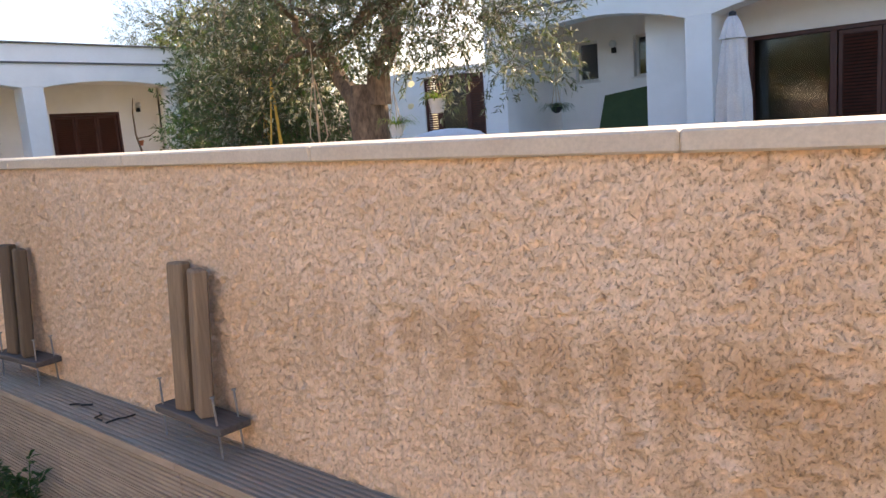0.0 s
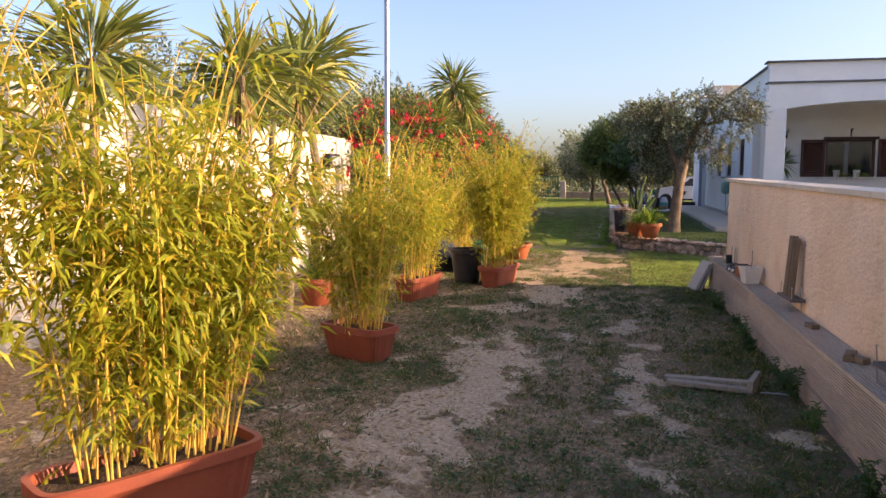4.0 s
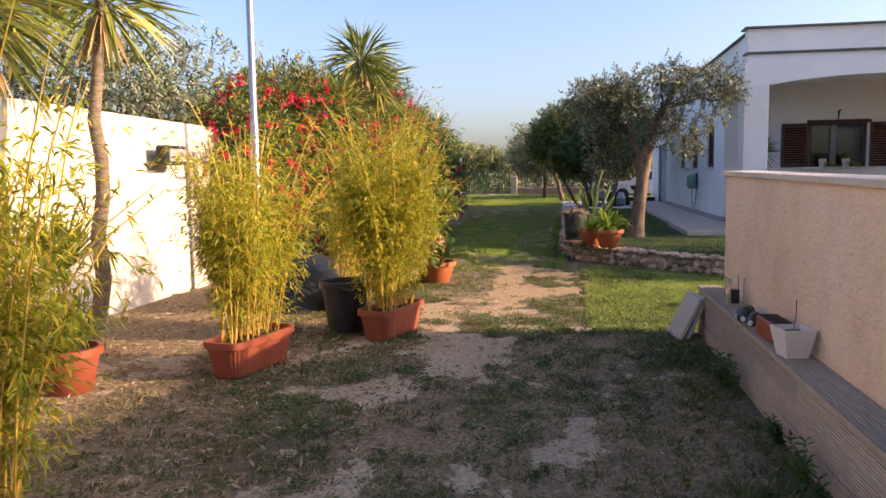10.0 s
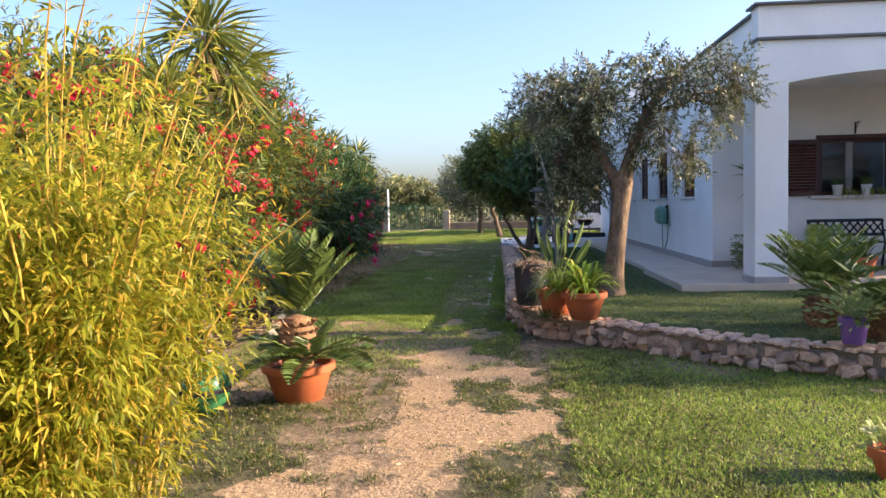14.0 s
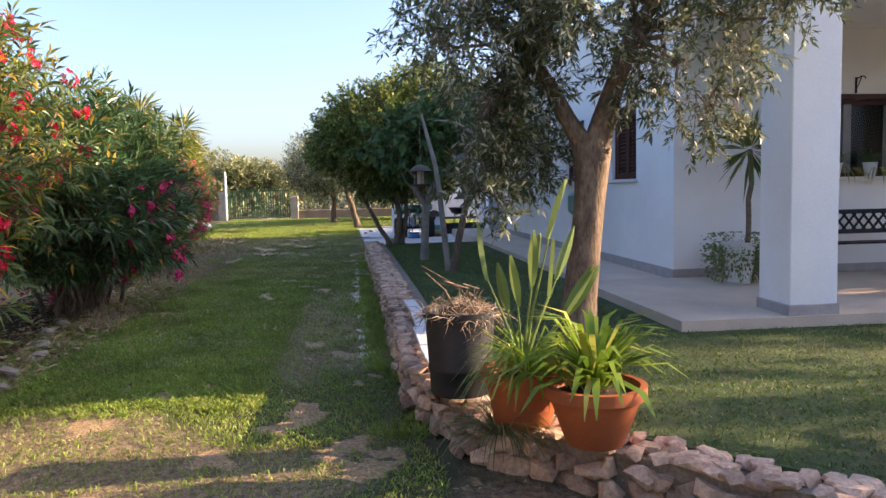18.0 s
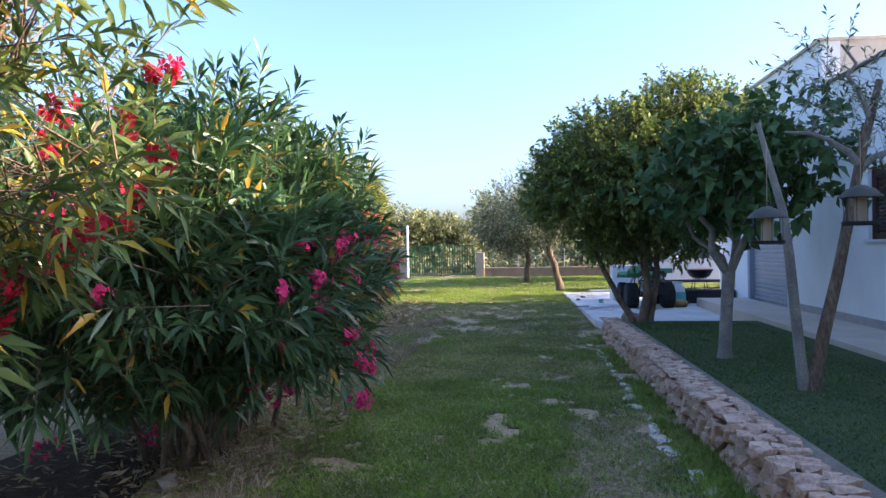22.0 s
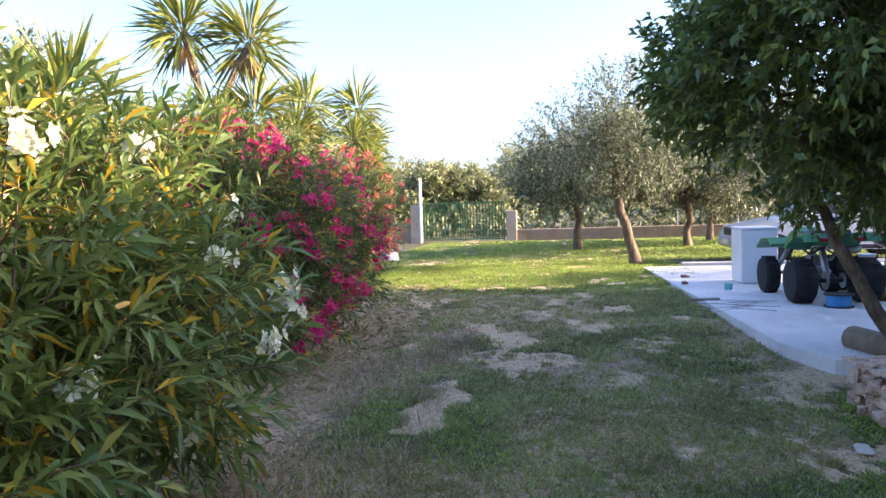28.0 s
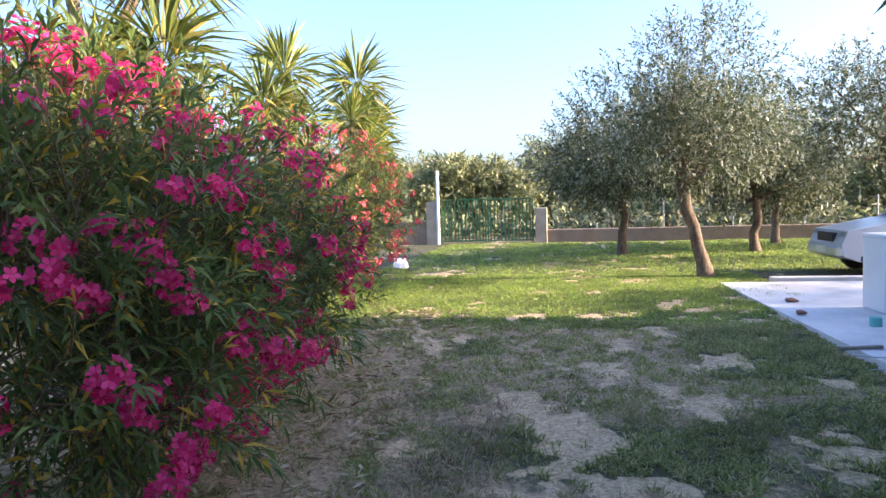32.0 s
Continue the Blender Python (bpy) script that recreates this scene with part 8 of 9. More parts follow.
atv = thing("quad_bike", "green sport quad bike with chunky tyres and bare black engine", "quad bike", pose(-35.75, 1.12, 0.13, 0, 0, 182))
for x, y, rad, w in ((-0.55, -0.40, 0.28, 0.28), (-0.55, 0.40, 0.28, 0.28), (0.62, -0.42, 0.26, 0.2), (0.62, 0.42, 0.26, 0.2)):
    wheel(atv, (x, y, rad), rad, w)
part("rear_axle", Shape().tube([(-0.55, -0.4, 0.28), (-0.55, 0.4, 0.28)], 0.028, 8), DARK_METAL, atv, smooth_shade=True)
part("sprocket", Shape().lathe([(0.03, -0.006), (0.12, -0.006), (0.12, 0.006), (0.03, 0.006)], 20, pose(-0.55, 0.09, 0.28, 90, 0, 0)), GREY_METAL, atv)
part("brake_disc", Shape().lathe([(0.03, -0.004), (0.10, -0.004), (0.10, 0.004), (0.03, 0.004)], 20, pose(-0.55, -0.12, 0.28, 90, 0, 0)), GREY_METAL, atv)
for sy in (-1, 1):
    part("swing_arm", Shape().tube([(-0.55, sy * 0.07, 0.28), (-0.1, sy * 0.12, 0.34)], 0.026, 7), DARK_METAL, atv, smooth_shade=True)
    part("frame_tube", Shape().tube([(-0.62, sy * 0.13, 0.72), (-0.2, sy * 0.15, 0.60), (0.35, sy * 0.14, 0.72), (0.75, sy * 0.12, 0.42), (0.2, sy * 0.16, 0.22), (-0.2, sy * 0.16, 0.24), (-0.28, sy * 0.15, 0.58)], 0.016, 6), DARK_METAL, atv, smooth_shade=True)
    part("a_arm", Shape().tube([(0.5, sy * 0.14, 0.30), (0.62, sy * 0.36, 0.26), (0.74, sy * 0.14, 0.30)], 0.014, 6), DARK_METAL, atv, smooth_shade=True)
    part("shock", Shape().tube([(0.62, sy * 0.32, 0.30), (0.58, sy * 0.15, 0.66)], 0.03, 8), GREY_METAL, atv, smooth_shade=True)
    part("rear_fender", Shape().prism([(-0.86, 0.80), (-0.80, 0.90), (-0.5, 0.89), (-0.25, 0.80), (-0.12, 0.70), (-0.15, 0.67), (-0.3, 0.76), (-0.52, 0.85), (-0.78, 0.86), (-0.84, 0.79)], sy * 0.13, sy * 0.46), ATV_GREEN, atv)
    part("front_fender", Shape().prism([(0.26, 0.72), (0.4, 0.80), (0.7, 0.78), (0.92, 0.66), (0.91, 0.63), (0.68, 0.74), (0.42, 0.765), (0.28, 0.69)], sy * 0.12, sy * 0.5), ATV_GREEN, atv)
    part("tail_light", Shape().box(-0.87, -0.84, sy * 0.22 - 0.06, sy * 0.22 + 0.06, 0.80, 0.85, 0.008), surface("red_lens", (0.25, 0.015, 0.015), (0.3, 0.02, 0.02), 3, 40, 0.2, 0.0) if sy < 0 else bpy.data.materials["red_lens"], atv)
    part("headlight", Shape().lathe([(0.0, -0.03), (0.05, -0.03), (0.055, 0.02), (0.0, 0.03)], 14, pose(0.9, sy * 0.1, 0.72, 0, 90, 0)), GLASS, atv)
part("rear_shock", Shape().tube([(-0.38, 0.0, 0.32), (-0.2, 0.0, 0.66)], 0.042, 10), GREY_METAL, atv, smooth_shade=True)
part("engine", Shape().box(-0.18, 0.26, -0.15, 0.15, 0.22, 0.42, 0.05).lathe([(0.10, 0.0), (0.11, 0.03), (0.09, 0.04), (0.11, 0.07), (0.09, 0.08), (0.11, 0.11), (0.09, 0.12), (0.10, 0.16)], 16, pose(0.08, 0, 0.41)), GREY_METAL, atv, smooth_shade=True)
part("exhaust", Shape().tube([(0.22, -0.12, 0.48), (0.05, -0.2, 0.5), (-0.3, -0.2, 0.62)], 0.02, 7).tube([(-0.3, -0.2, 0.62), (-0.36, -0.2, 0.63), (-0.78, -0.21, 0.70), (-0.82, -0.21, 0.705)], [0.022, 0.05, 0.05, 0.03], 12), GREY_METAL, atv, smooth_shade=True)
part("tank", Shape().prism([(0.02, 0.70), (0.1, 0.86), (0.3, 0.94), (0.55, 0.88), (0.92, 0.70), (0.6, 0.66), (0.3, 0.66)], -0.13, 0.13), ATV_GREEN, atv)
part("seat", Shape().prism([(-0.78, 0.88), (-0.74, 0.94), (-0.4, 0.90), (0.0, 0.87), (0.14, 0.90), (0.1, 0.82), (-0.4, 0.82)], -0.14, 0.14), BLACK_PLASTIC, atv, smooth_shade=True)
part("handlebar", Shape().tube([(0.22, -0.38, 1.06), (0.30, -0.14, 1.04), (0.34, 0.0, 0.96), (0.30, 0.14, 1.04), (0.22, 0.38, 1.06)], 0.014, 7), DARK_METAL, atv, smooth_shade=True)
for sy in (-1, 1):
    part("grip", Shape().tube([(0.25, sy * 0.27, 1.05), (0.21, sy * 0.40, 1.065)], 0.02, 8), BLACK_PLASTIC, atv, smooth_shade=True)

wb = thing("white_cabinet", "white metal cabinet standing on the yard", "cabinet", pose(-37.85, 0.87, 0.13, 0, 0, 0))
WM = surface("white_enamel", (0.74, 0.74, 0.74), (0.70, 0.70, 0.70), 3, 40, 0.35, 0.0, grain=0.03)
part("body", Shape().box(-0.33, 0.33, -0.28, 0.28, 0.0, 0.86, 0.015), WM, wb)
part("lid", Shape().box(-0.34, 0.34, -0.29, 0.29, 0.86, 0.9, 0.012), WM, wb)
car = thing("parked_car", "silver estate car parked at the back of the yard", "car", pose(-42.6, 3.75, 0.1, 0, 0, -90))
side = [(2.15, 0.35), (2.2, 0.55), (2.1, 0.78), (1.2, 0.95), (0.95, 0.98), (-1.95, 0.98), (-2.12, 0.85), (-2.15, 0.4), (-1.85, 0.26), (1.9, 0.26)]
part("body", Shape().prism(side, -0.84, 0.84), SILVER, car)
cab = Shape()
outline = [(1.05, 0.97), (0.35, 1.44), (0.1, 1.52), (-1.5, 1.5), (-1.95, 1.28), (-2.05, 0.97)]
n = len(outline)
cab.add([(x, -0.80 + (z - 0.97) * 0.28, z) for x, z in outline] + [(x, 0.80 - (z - 0.97) * 0.28, z) for x, z in outline], [tuple(range(n)), tuple(range(2 * n - 1, n - 1, -1))] + [(i, i + n, (i + 1) % n + n, (i + 1) % n) for i in range(n)])
part("cabin", cab, SILVER, car)
CARGLASS = surface("dark_car_glass", (0.02, 0.025, 0.03), (0.03, 0.035, 0.04), 2, 30, 0.08, 0.0)
for sy in (-1, 1):
    for a, b in ((0.62, -0.3), (-0.38, -1.2), (-1.28, -1.8)):
        top = 1.42
        part("side_window", Shape().add([(x, sy * (0.803 - (z - 0.97) * 0.28 + (0.003 if q else 0.006)), z) for q in (0, 1) for x, z in ((a, 1.02), (b, 1.02), (b, top), (a - (0.45 if a > 0.3 else 0.02), top))], [(0, 1, 2, 3), (7, 6, 5, 4), (0, 4, 5, 1), (1, 5, 6, 2), (2, 6, 7, 3), (3, 7, 4, 0)]), CARGLASS, car)
    for x in (1.38, -1.3):
        wheel(car, (x, sy * 0.78, 0.31), 0.31, 0.2, 0, 0)
    part("headlight", Shape().box(2.0, 2.14, sy * 0.66 - 0.13, sy * 0.66 + 0.13, 0.62, 0.76, 0.03), GLASS, car)
    part("mirror", Shape().box(0.72, 0.86, sy * 0.92 - 0.09, sy * 0.92 + 0.09, 1.0, 1.13, 0.03), SILVER, car)
part("windscreen", Shape().add([(1.02, -0.7, 1.0), (1.02, 0.7, 1.0), (0.38, 0.6, 1.425), (0.38, -0.6, 1.425), (1.035, -0.7, 1.0), (1.035, 0.7, 1.0), (0.395, 0.6, 1.43), (0.395, -0.6, 1.43)], [(0, 1, 2, 3), (7, 6, 5, 4), (0, 4, 5, 1), (1, 5, 6, 2), (2, 6, 7, 3), (3, 7, 4, 0)]), CARGLASS, car)
part("grille", Shape().box(2.12, 2.2, -0.4, 0.4, 0.58, 0.74, 0.01), BLACK_PLASTIC, car)
part("bumper", Shape().box(2.05, 2.26, -0.82, 0.82, 0.32, 0.54, 0.05), SILVER, car)
part("number_plate", Shape().box(2.258, 2.268, -0.26, 0.26, 0.40, 0.51), WM, car)
part("sill_trim", Shape().box(-1.9, 1.9, -0.855, 0.855, 0.27, 0.36, 0.01), BLACK_PLASTIC, car)
bag = thing("plastic_sack", "white and turquoise plastic sack standing on the yard", "sack", pose(-36.2, 1.95, 0.13, 0, 0, 20))
part("sack", Shape().lathe([(0.16, 0.0), (0.2, 0.1), (0.19, 0.3), (0.16, 0.42), (0.10, 0.5), (0.12, 0.54), (0.0, 0.52)], 14), WM, bag, smooth_shade=True)
part("print_band", Shape().lathe([(0.203, 0.1), (0.201, 0.2), (0.194, 0.3)], 14, closed=False), surface("turquoise_print", (0.10, 0.40, 0.38), (0.13, 0.45, 0.42), 3, 40, 0.5, 0.0), bag, smooth_shade=True)
heap = thing("crumpled_sack", "crumpled orange and green fertiliser sack", "sack", pose(-35.5, 1.75, 0.13, 0, 0, 40))
s = Shape().box(-0.3, 0.3, -0.18, 0.18, 0, 0.16, 0.06)
part("sack", s, surface("orange_green_print", (0.50, 0.13, 0.05), (0.12, 0.30, 0.10), 5, 40, 0.5, 0.3, 0.02), heap, smooth_shade=True)
spool = thing("cable_spool", "bright blue cable spool lying on the yard", "spool", pose(-34.75, 1.05, 0.13))
part("flange", Shape().lathe([(0.17, 0.0), (0.17, 0.018), (0, 0.018)], 22), BLACK_PLASTIC, spool)
part("flange", Shape().lathe([(0.17, 0.15), (0.17, 0.168), (0, 0.168)], 22), BLACK_PLASTIC, spool)
part("cable", Shape().lathe([(0.14, 0.018), (0.145, 0.08), (0.14, 0.15)], 22, closed=False), surface("blue_cable", (0.03, 0.22, 0.50), (0.04, 0.27, 0.58), 30, 90, 0.4, 0.4, 0.004), spool, smooth_shade=True)
cup = thing("turquoise_tin", "small turquoise tin standing on the concrete", "tin", pose(-36.75, 0.21, 0.13))
part("tin", Shape().lathe([(0.06, 0), (0.06, 0.09), (0.055, 0.095), (0.0, 0.09)], 16), bpy.data.materials["turquoise_print"], cup, smooth_shade=True)
rr = random.Random(12)
for i in range(11):
    a, x, y = rr.uniform(-78, -40) if i % 3 else rr.uniform(60, 95), -35.0 + rr.uniform(-0.5, 0.5), 0.0 + rr.uniform(-0.35, 0.35)
    l = rr.uniform(0.5, 0.8)
    solid("steel_rod", Shape().tube([(-l / 2, 0, 0.006), (0, 0.01, 0.008), (l / 2, 0, 0.006)], 0.0045, 5), GREY_METAL, "thin grey steel rod lying on the concrete", "rod", group="steel rods", m=pose(x, y, 0.13 + 0.011 * (i % 3), 0, 0, a))
solid("timber_batten", Shape().box(-0.2, 0.2, -0.025, 0.025, 0, 0.03, 0.004), GREY_WOOD, "short timber batten lying on the concrete", "batten", m=pose(-35.5, -0.38, 0.131, 0, 0, 105))
for k, (x, y) in enumerate(((-37.5, -0.3), (-38.6, -0.1))):
    solid("brick_piece", stone_mesh(80 + k, 0.16, 0.1, 0.06), surface("brick_red", (0.30, 0.14, 0.09), (0.24, 0.11, 0.07), 5, 60, 0.9, 0.3) if k == 0 else bpy.data.materials["brick_red"], "broken brick lying on the concrete", "brick", group="brick pieces", m=pose(x, y, 0.155, 0, 0, 30 * k))
bbq = thing("barbecue", "black bowl barbecue on thin legs", "barbecue", pose(-37.2, 2.7, 0.13))
part("bowl", Shape().lathe([(0.08, 0.55), (0.24, 0.62), (0.32, 0.76), (0.33, 0.78), (0.31, 0.78), (0.22, 0.66), (0.0, 0.6)], 24), IRON, bbq, smooth_shade=True)
part("rim", Shape().lathe([(0.325, 0.78), (0.335, 0.79), (0.325, 0.80), (0.31, 0.79)], 24), surface("red_enamel", (0.35, 0.03, 0.03), (0.3, 0.03, 0.03), 3, 40, 0.3, 0.0), bbq, smooth_shade=True)
for k in range(4):
    a = math.pi / 4 + k * math.pi / 2
    part("leg", Shape().tube([(0.17 * math.cos(a), 0.17 * math.sin(a), 0.6), (0.3 * math.cos(a), 0.3 * math.sin(a), 0)], 0.012, 6), IRON, bbq)
tr = thing("black_trough", "long black plastic trough on the yard", "trough", pose(-36.6, 2.5, 0.13, 0, 0, 83))
part("trough", Shape().box(-0.85, 0.85, -0.25, -0.22, 0, 0.3, 0.01).box(-0.85, 0.85, 0.22, 0.25, 0, 0.3, 0.01).box(-0.85, -0.82, -0.22, 0.22, 0, 0.3, 0.01).box(0.82, 0.85, -0.22, 0.22, 0, 0.3, 0.01).box(-0.82, 0.82, -0.22, 0.22, 0, 0.04), BLACK_PLASTIC, tr)
part("rim", Shape().tube([(-0.85, -0.25, 0.3), (0.85, -0.25, 0.3), (0.85, 0.25, 0.3), (-0.85, 0.25, 0.3), (-0.85, -0.25, 0.3)], 0.02, 6), BLACK_PLASTIC, tr)
for k, (x, y, rad) in enumerate(((-37.6, 1.9, 0.27), (-36.9, 3.05, 0.22))):
    t = thing("spare_tyre", "old black tyre lying on the yard", "tyre", pose(x, y, 0.13), "spare tyres")
    part("tyre", Shape().lathe([(rad * 0.6, 0.02), (rad * 0.8, 0.0), (rad, 0.05), (rad, 0.13), (rad * 0.8, 0.18), (rad * 0.6, 0.16), (rad * 0.55, 0.09)], 24), RUBBER, t, smooth_shade=True)
trunk_piece = thing("sawn_log", "brown sawn log lying at the end of the stone edging", "log", pose(-31.75, 0.35, 0.2, 0, 0, 0))
part("log", Shape().tube([(-0.45, -0.1, 0), (0, 0, 0.01), (0.4, 0.15, 0)], [0.12, 0.11, 0.10], 12), BROWN_WOOD, trunk_piece, smooth_shade=True)

# ---- gate and fence ----
GATE_GREEN = surface("green_gate_paint", (0.04, 0.17, 0.06), (0.07, 0.15, 0.06), 3, 40, 0.6, 0.1, stain=(0.20, 0.10, 0.05), stain_scale=2.0)
gate = thing("metal_gate", "green metal two-leaf garden gate with upright bars", "gate", pose(-54.2, -5.72, 0.08, 0, 0, 90))
for k, (a, b) in enumerate(((-1.6, -0.02), (0.02, 1.6))):
    leaf = part("gate_leaf", Shape().box(a, b, -0.025, 0.025, 0.1, 0.15, 0.005).box(a, b, -0.025, 0.025, 1.53, 1.58, 0.005).box(a, a + 0.05, -0.03, 0.03, 0.05, 1.58, 0.005).box(b - 0.05, b, -0.03, 0.03, 0.05, 1.58, 0.005), GATE_GREEN, gate)
    me = Shape().box(-0.022, 0.022, -0.01, 0.01, 0.15, 1.53).mesh("bar")
    for i in range(12):
        part("bar", me, GATE_GREEN, leaf, m=pose(a + 0.05 + (b - a - 0.1) * (i + 0.5) / 12, 0, 0))
OLD_POST = surface("old_gate_post", (0.46, 0.36, 0.26), (0.36, 0.28, 0.20), 3, 50, 0.95, 0.5, 0.01, grain=0.2)
solid("white_pole", Shape().lathe([(0.06, 0), (0.055, 2.65), (0, 2.66)], 10), WHITE, "thin white pole beside the gate post", "pole", m=pose(-54.0, -7.4, 0))
for y, h, w in ((-7.62, 1.6, 0.2), (-3.85, 1.3, 0.2)):
    solid("gate_post", Shape().box(-54.2 - w, -54.2 + w, y - w, y + w, 0, h, 0.02), OLD_POST, "weathered stone gate post", "gate post", "structure")
solid("road_wall", Shape().box(-54.45, -54.1, -3.65, 26.0, 0, 0.55, 0.02).box(-54.45, -54.1, -26.0, -7.72, 0, 0.9, 0.02), surface("old_wall", (0.30, 0.22, 0.15), (0.22, 0.16, 0.11), 2, 50, 0.95, 0.5, 0.01), "low pale stone wall along the road", "wall", "structure")
fence = thing("wire_fence", "wire fence with thin posts on the low wall", "fence", kind="structure")
for i in range(12):
    part("post", Shape().lathe([(0.025, 0.5), (0.025, 1.45), (0, 1.45)], 8, pose(-54.27, -2.0 + i * 2.2, 0)), GREY_METAL, fence)
for z in (0.75, 1.05, 1.4):
    part("wire", Shape().tube([(-54.27, -3.6, z), (-54.27, 24, z)], 0.004, 4), GREY_METAL, fence)
white_sack = solid("white_stone", stone_mesh(95, 0.5, 0.3, 0.28), MARBLE, "white boulder at the edge of the far lawn", "boulder", m=pose(-44.6, -6.6, 0.2))

# ---- ground cover ----
def scatter(n, x0, x1, y0, y1, seed):
    global rng
    rng = np.random.default_rng(seed)
    return rng.uniform(x0, x1, n), rng.uniform(y0, y1, n)


def grass(name, label, n, box, seed, tall, wide, mat, z=None, clump=0, thin=None):
    x, y = scatter(n // max(clump, 1), *box, seed)
    n = len(x)
    keep = np.ones(n, dtype=bool)
    if z is None:
        keep = rng.random(n) > np.clip(bare_at(x, y) * 0.97 + dry_at(x, y) * 0.78, 0, 0.985)
    if thin is not None:
        keep &= thin(x, y)
    x, y = x[keep], y[keep]
    n = len(x)
    fan = 0.0
    if clump:
        fan = rng.normal(size=(n * clump, 2)) * 0.028 * np.repeat(rng.uniform(0.4, 1.6, n), clump)[:, None]
        x, y = np.repeat(x, clump) + fan[:, 0], np.repeat(y, clump) + fan[:, 1]
        n = len(x)
    zz = height_at(x, y) if z is None else np.full(n, z)
    tuft = fbm(x * 3.0, y * 3.0, seed, 3)
    w = np.stack([rng.normal(size=n) * 0.55, rng.normal(size=n) * 0.55, np.ones(n)], 1)
    if clump:
        w[:, :2] += fan * 14
    l = tall * rng.uniform(0.45, 1.1, n) * (0.55 + 0.9 * tuft)
    me = leaf_mesh(name, np.stack([x, y, zz - 0.003], 1), w, l, wide * rng.uniform(0.7, 1.3, n), bend=0.25, fold=False)
    return solid(name, me, mat, label, "grass", "stuff")


def off_lawn(x, y):
    """Outside the raised lawn and the wall's foot."""
    ex, ey = np.array([p[0] for p in EDGE[:10]]), np.array([p[1] for p in EDGE[:10]])
    return (y < np.where(x > -17.5, np.interp(-x, -ex[::-1], ey[::-1]) - 0.12, -0.2)) & ((x < -11.55) | (y < 1.06))


def on_lawn(x, y):
    ex, ey = np.array([p[0] for p in EDGE[:10]]), np.array([p[1] for p in EDGE[:10]])
    return (y > np.interp(x, ex, ey) + 0.24) & ~((x < -19.6) & (y > 2.0)) & (y < 2.2 + np.where(x > -19.6, 20, 0))


grass("grass", "patchy grass on the garden track", 300000, (-16.5, 0.5, -3.2, 1.1), 201, 0.065, 0.0055, GRASS_LEAF, clump=20, thin=off_lawn)
grass("grass", "thick grass between the bushes and the edging", 190000, (-31.0, -15.6, -3.9, -0.15), 202, 0.06, 0.007, LAWN_LEAF, thin=lambda x, y: off_lawn(x, y) & ((y > -3.25 - 0.11 * np.clip((-17.6 - x) / 0.62, 0, 9)) | (x < -26.4)))
grass("grass", "lush shaded green grass beside the hedge", 120000, (-26.4, -18.6, -4.6, -1.3), 216, 0.075, 0.008, LAWN_LEAF, clump=16, thin=lambda x, y: y > -3.3 - 0.11 * np.clip((-17.6 - x) / 0.62, 0, 9))
grass("grass", "short golden dried grass on the track", 60000, (-30.6, -25.0, -4.0, -0.9), 217, 0.05, 0.006, GOLD_LEAF, 0.0, clump=18, thin=lambda x, y: (dry_at(x, y) > 0.32) & (bare_at(x, y) < 0.4))
grass("grass", "patchy grass beside the yard", 150000, (-37.2, -30.5, -5.0, -0.4), 203, 0.075, 0.008, TRACK_LEAF, clump=22)
grass("grass", "tufts of green grass on the worn track", 110000, (-31.5, -20.0, -4.4, -0.4), 215, 0.075, 0.007, TRACK_LEAF, clump=22)
grass("grass", "sunlit green grass beyond the yard corner", 70000, (-43.0, -36.8, -7.0, 0.3), 210, 0.07, 0.011, LAWN_LEAF)
grass("grass", "sunlit lawn grass in front of the edging", 95000, (-16.5, -11.4, 0.1, 4.2), 204, 0.055, 0.0075, LAWN_LEAF, thin=lambda x, y: off_lawn(x, y) | ((x > -14.6) & (y > 1.6)))
grass("lawn_grass", "short mown grass of the raised lawn", 120000, (-30.8, -14.9, 0.0, 6.0), 205, 0.045, 0.0075, RAISED_LEAF, 0.248, thin=on_lawn)
grass("grass", "far lawn grass under the olives", 60000, (-53.8, -43.0, -7.0, 9.0), 206, 0.08, 0.02, LAWN_LEAF)
grass("weeds", "taller weeds along the foot of the walls", 16000, (-11.4, 0.5, 0.72, 1.07), 207, 0.10, 0.007, GRASS_LEAF, 0.0, thin=lambda x, y: fbm(x * 1.7, y * 1.7, 77, 3) > 0.52)
grass("weeds", "taller weeds along the stone edging", 14000, (-30.5, -17.8, -0.55, -0.16), 208, 0.13, 0.007, LAWN_LEAF, 0.0, thin=lambda x, y: fbm(x * 1.3, y * 1.7, 78, 3) > 0.47)
grass("weeds", "dry weeds at the foot of the oleanders", 9000, (-34.0, -22.0, -4.3, -3.3), 209, 0.20, 0.006, STRAW, 0.0, thin=lambda x, y: fbm(x * 1.3, y * 1.7, 79, 3) > 0.5)


def litter(name, label, n, box, seed, size, mat, thin=None, lift=0.006):
    x, y = scatter(n, *box, seed)
    if thin is not None:
        k = thin(x, y)
        x, y = x[k], y[k]
    n = len(x)
    w = np.stack([rng.normal(size=n), rng.normal(size=n), rng.uniform(-0.02, 0.25, n)], 1)
    me = leaf_mesh(name, np.stack([x, y, height_at(x, y) + lift], 1), w, size * rng.uniform(0.5, 1.3, n), size * 0.22, bend=-0.02, fold=False)
    return solid(name, me, mat, label, "litter", "stuff")


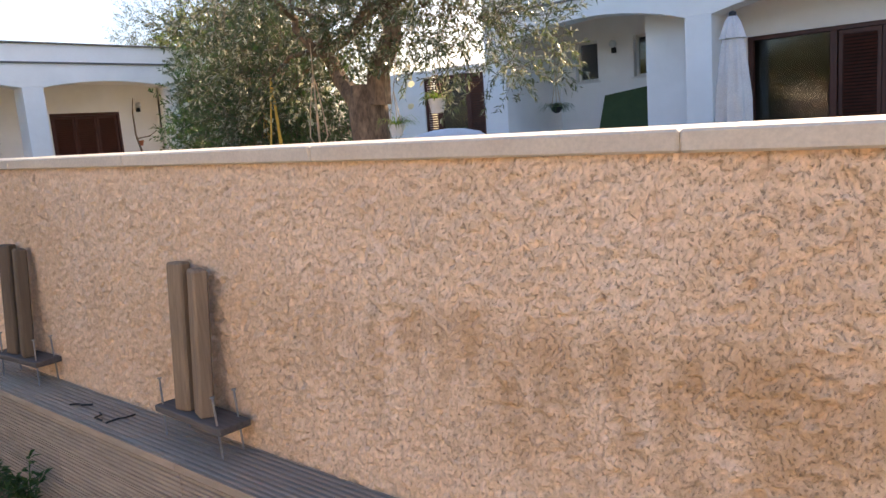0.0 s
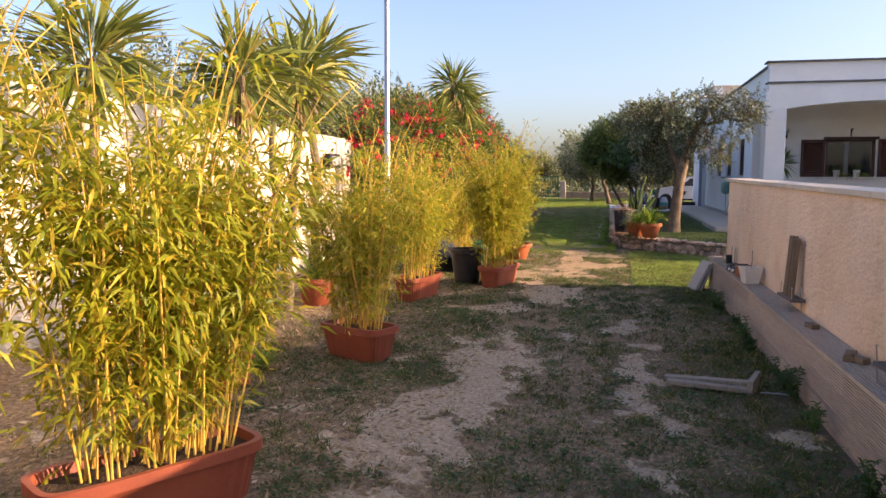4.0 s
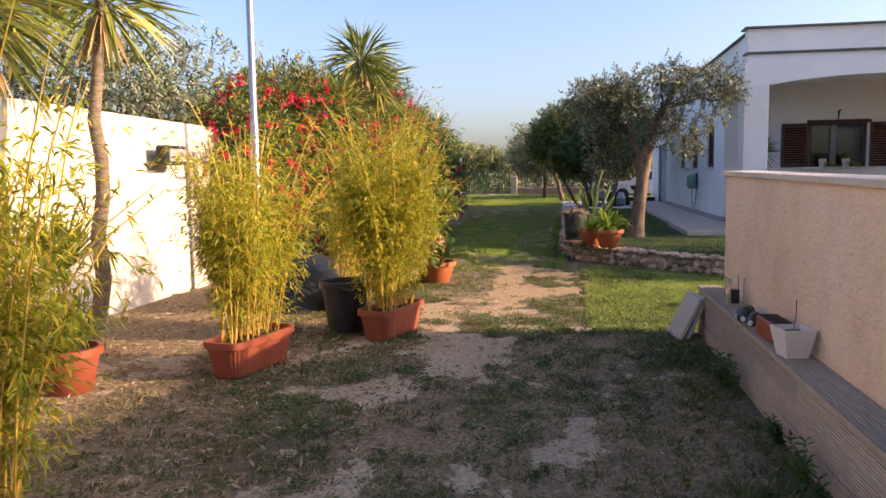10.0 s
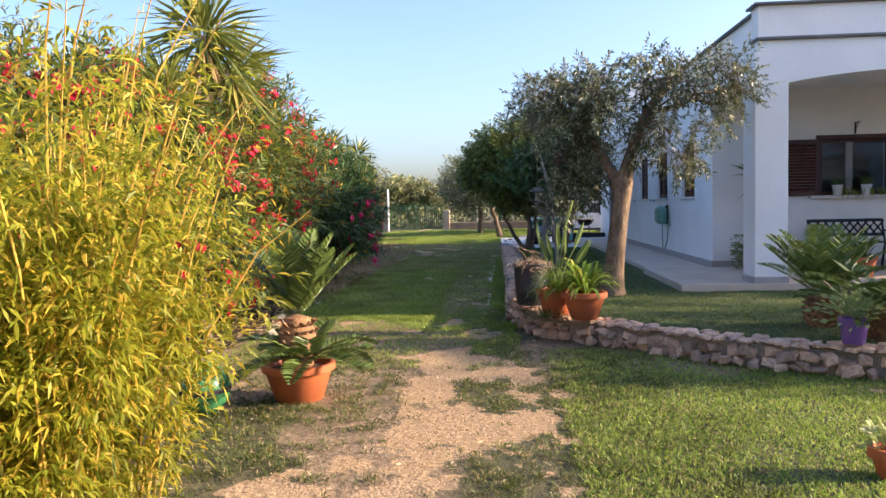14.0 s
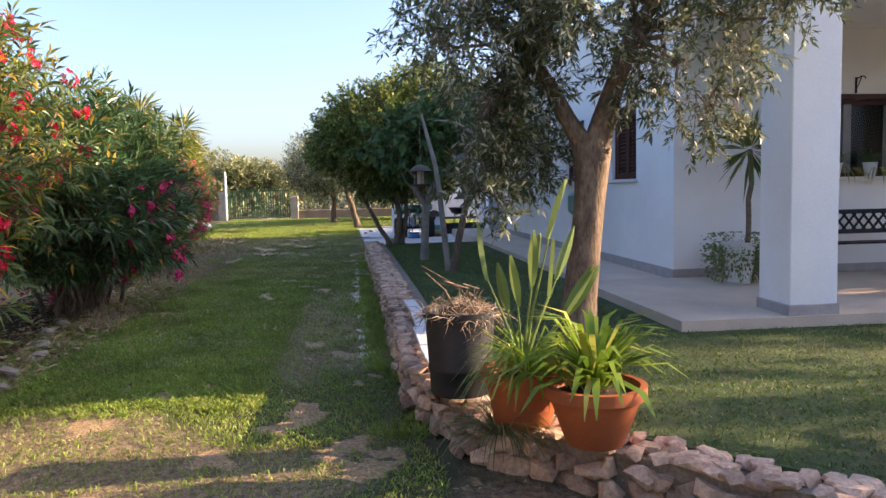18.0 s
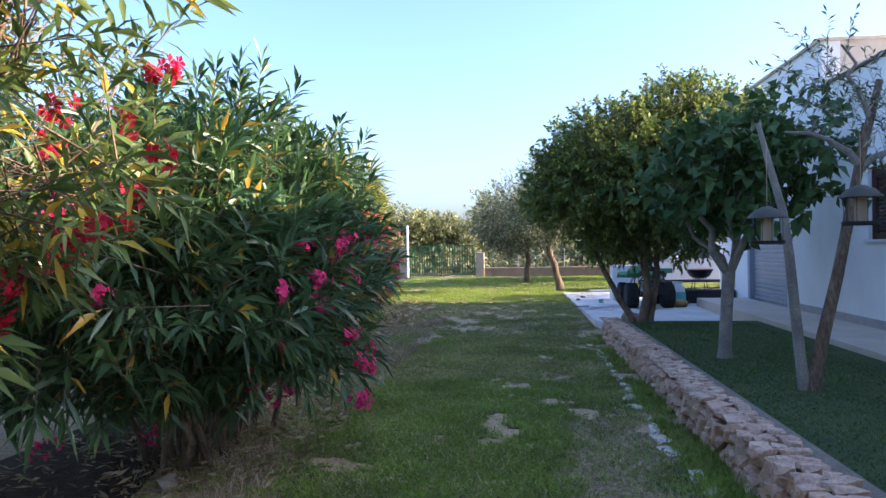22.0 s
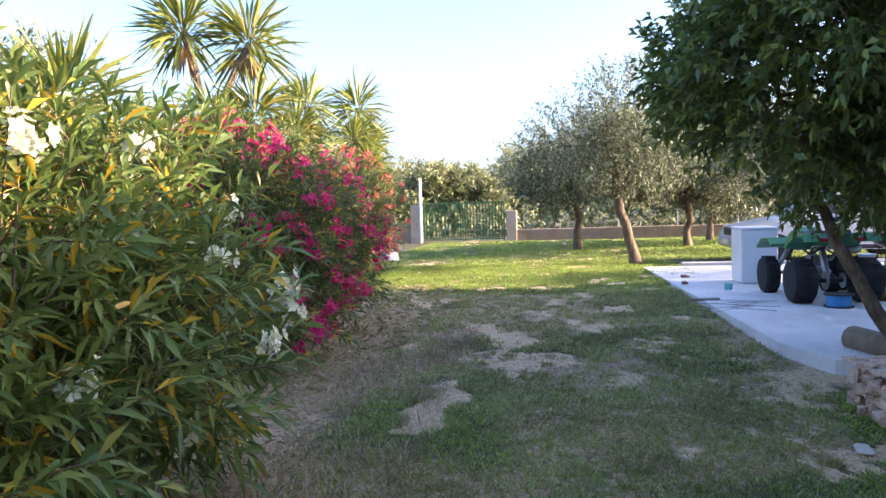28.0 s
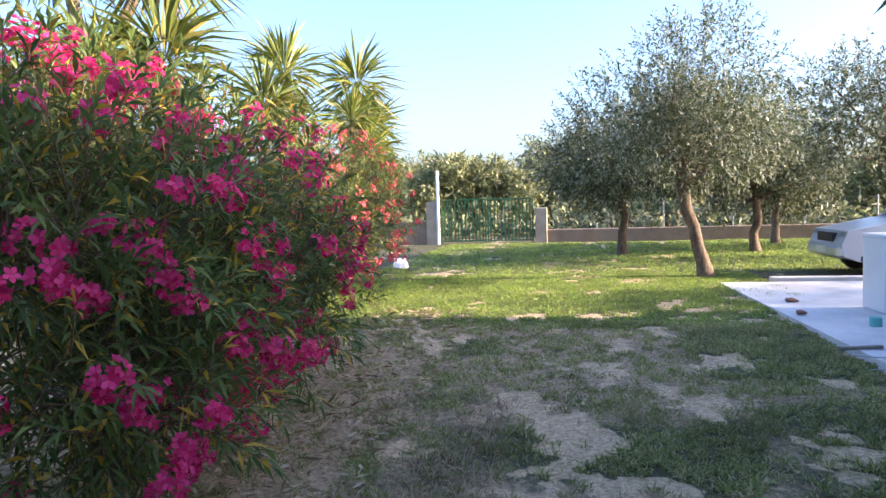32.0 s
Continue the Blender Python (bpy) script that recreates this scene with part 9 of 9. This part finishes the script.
def rosettes(label, n, box, seed, size, mat, thin):
    """Low broad-leaved weeds, a ring of small leaves each."""
    x, y = scatter(n, *box, seed)
    k = thin(x, y) & (rng.random(n) > bare_at(x, y))
    x, y = x[k], y[k]
    per = 11
    n = len(x)
    a = rng.uniform(0, 2 * math.pi, n * per)
    r = rng.uniform(0.0, 0.055, n * per)
    at = np.stack([np.repeat(x, per) + r * np.cos(a), np.repeat(y, per) + r * np.sin(a)], 1)
    z = height_at(at[:, 0], at[:, 1]) + rng.uniform(0.0, 0.035, n * per)
    w = np.stack([np.cos(a), np.sin(a), rng.uniform(0.0, 0.7, n * per)], 1)
    me = leaf_mesh("weeds", np.concatenate([at, z[:, None]], 1), w, size * rng.uniform(0.5, 1.2, n * per), size * 0.42, bend=0.2, fold=False)
    return solid("weeds", me, mat, label, "weeds", "stuff")


def dry_grass(label, n, box, seed):
    x, y = scatter(n, *box, seed)
    k = (rng.random(n) < dry_at(x, y)) & (rng.random(n) > bare_at(x, y) * 0.8)
    x, y = x[k], y[k]
    w = np.stack([rng.normal(size=len(x)) * 1.2, rng.normal(size=len(x)) * 1.2, np.ones(len(x))], 1)
    me = leaf_mesh("dry_grass", np.stack([x, y, height_at(x, y)], 1), w, 0.034 * rng.uniform(0.4, 1.2, len(x)), 0.0045, bend=0.2, fold=False)
    return solid("dry_grass", me, STRAW, label, "grass", "stuff")


dry_grass("dry yellow-brown grass on the worn track", 90000, (-37.0, -21.0, -4.2, -0.3), 241)
dry_grass("dry brown grass on the ground by the planters", 60000, (-12.5, 0.4, -3.6, 1.0), 242)
rosettes("low dark-green broad-leaved weeds on the garden ground", 5200, (-12.0, 0.5, -2.6, 1.06), 231, 0.032, FIG_LEAF, lambda x, y: fbm(x * 1.9, y * 2.6, 91, 3) + 0.05 * smooth(-0.8, 0.4, y) > 0.52)


def ledge_weed(at, tall, seed):
    """A leafy weed with a few thin stems."""
    global rng
    rng = np.random.default_rng(seed)
    r = random.Random(seed)
    th = thing("weed", "leafy green weed growing at the foot of the board ledge", "weed", pose(*at), "weeds by the ledge")
    bases, ways = [], []
    stems = Shape()
    for k in range(9):
        a, t = r.uniform(0, 6.3), tall * r.uniform(0.5, 1.0)
        lean = r.uniform(0.2, 0.8) * tall
        top = Vector((lean * math.cos(a), lean * math.sin(a) * 0.5 - 0.04, t))
        stems.tube([(0, 0, 0), tuple(top * 0.5 + Vector((0, 0, 0.03))), tuple(top)], [0.003, 0.0025, 0.001], 4)
        for i in range(26):
            u = 0.15 + 0.85 * i / 25
            bases.append(top * u + Vector((0, 0, 0.03 * math.sin(u * 3.1))))
            ways.append((r.gauss(0, 1), r.gauss(0, 1), r.uniform(0, 1.0)))
    part("stems", stems, FIG_LEAF, th)
    part("foliage", leaf_mesh("foliage", np.array(bases), np.array(ways), 0.05 * rng.uniform(0.5, 1.3, len(bases)), 0.014, bend=0.2, fold=False), FIG_LEAF, th)


for k in range(15):
    ledge_weed((-0.7 - 0.66 * k + 0.25 * math.sin(k * 2.3), 1.02 + 0.03 * math.sin(k * 1.7), 0.0), 0.16 + 0.10 * abs(math.sin(k * 1.3)), 300 + k)
litter("leaf_litter", "dry straw and leaf crumbs on the garden ground", 26000, (-12.5, 0.3, -4.9, 0.9), 214, 0.032, DRY_LEAF, lambda x, y: dry_at(x, y) * 1.2 + 0.35 > fbm(x * 3, y * 3, 15, 3))
litter("leaf_litter", "dry fallen leaves on the bare ground", 9000, (-12.5, -1.0, -4.9, -1.2), 211, 0.07, DRY_LEAF)
litter("leaf_litter", "sparse dry leaves on the track", 3500, (-19.0, -1.0, -2.5, 1.0), 212, 0.05, DRY_LEAF)
litter("leaf_litter", "dry oleander leaves under the hedge", 7000, (-38.0, -15.5, -5.4, -3.2), 213, 0.11, DRY_LEAF, lambda x, y: y < -3.25 - 0.75 * smooth(-25.0, -28.0, x), 0.04)


def pebbles(name, label, n, box, seed, size, mat):
    x, y = scatter(n, *box, seed)
    k = rng.random(n) < bare_at(x, y)
    x, y = x[k], y[k]
    n = len(x)
    s = size * rng.uniform(0.3, 1.2, n) ** 1.5
    base = np.stack([x, y, height_at(x, y)], 1)
    dirs = np.array([[1, 0, 0], [0, 1, 0], [-1, 0, 0], [0, -1, 0], [0, 0, 0.7]])
    verts = (base[:, None, :] + dirs[None] * s[:, None, None] * rng.uniform(0.7, 1.3, (n, 5, 1))).reshape(-1, 3)
    kk = np.arange(n)[:, None] * 5
    faces = np.concatenate([kk + np.array([[a, (a + 1) % 4, 4]]) for a in range(4)], 1).reshape(-1, 3)
    return solid(name, fast_mesh(name, verts, faces), mat, label, "gravel", "stuff")


PEB = surface("pale_pebbles", (0.56, 0.40, 0.24), (0.34, 0.23, 0.135), 30, 90, 0.9, 0.2, 0.002, grain=0.3)
pebbles("gravel", "fine pale gravel on the bare track", 60000, (-18.5, 0.0, -3.0, 1.0), 221, 0.010, PEB)
pebbles("gravel", "pale gravel on the bare patches by the yard", 30000, (-42.0, -19.0, -5.0, -0.3), 222, 0.014, PEB)
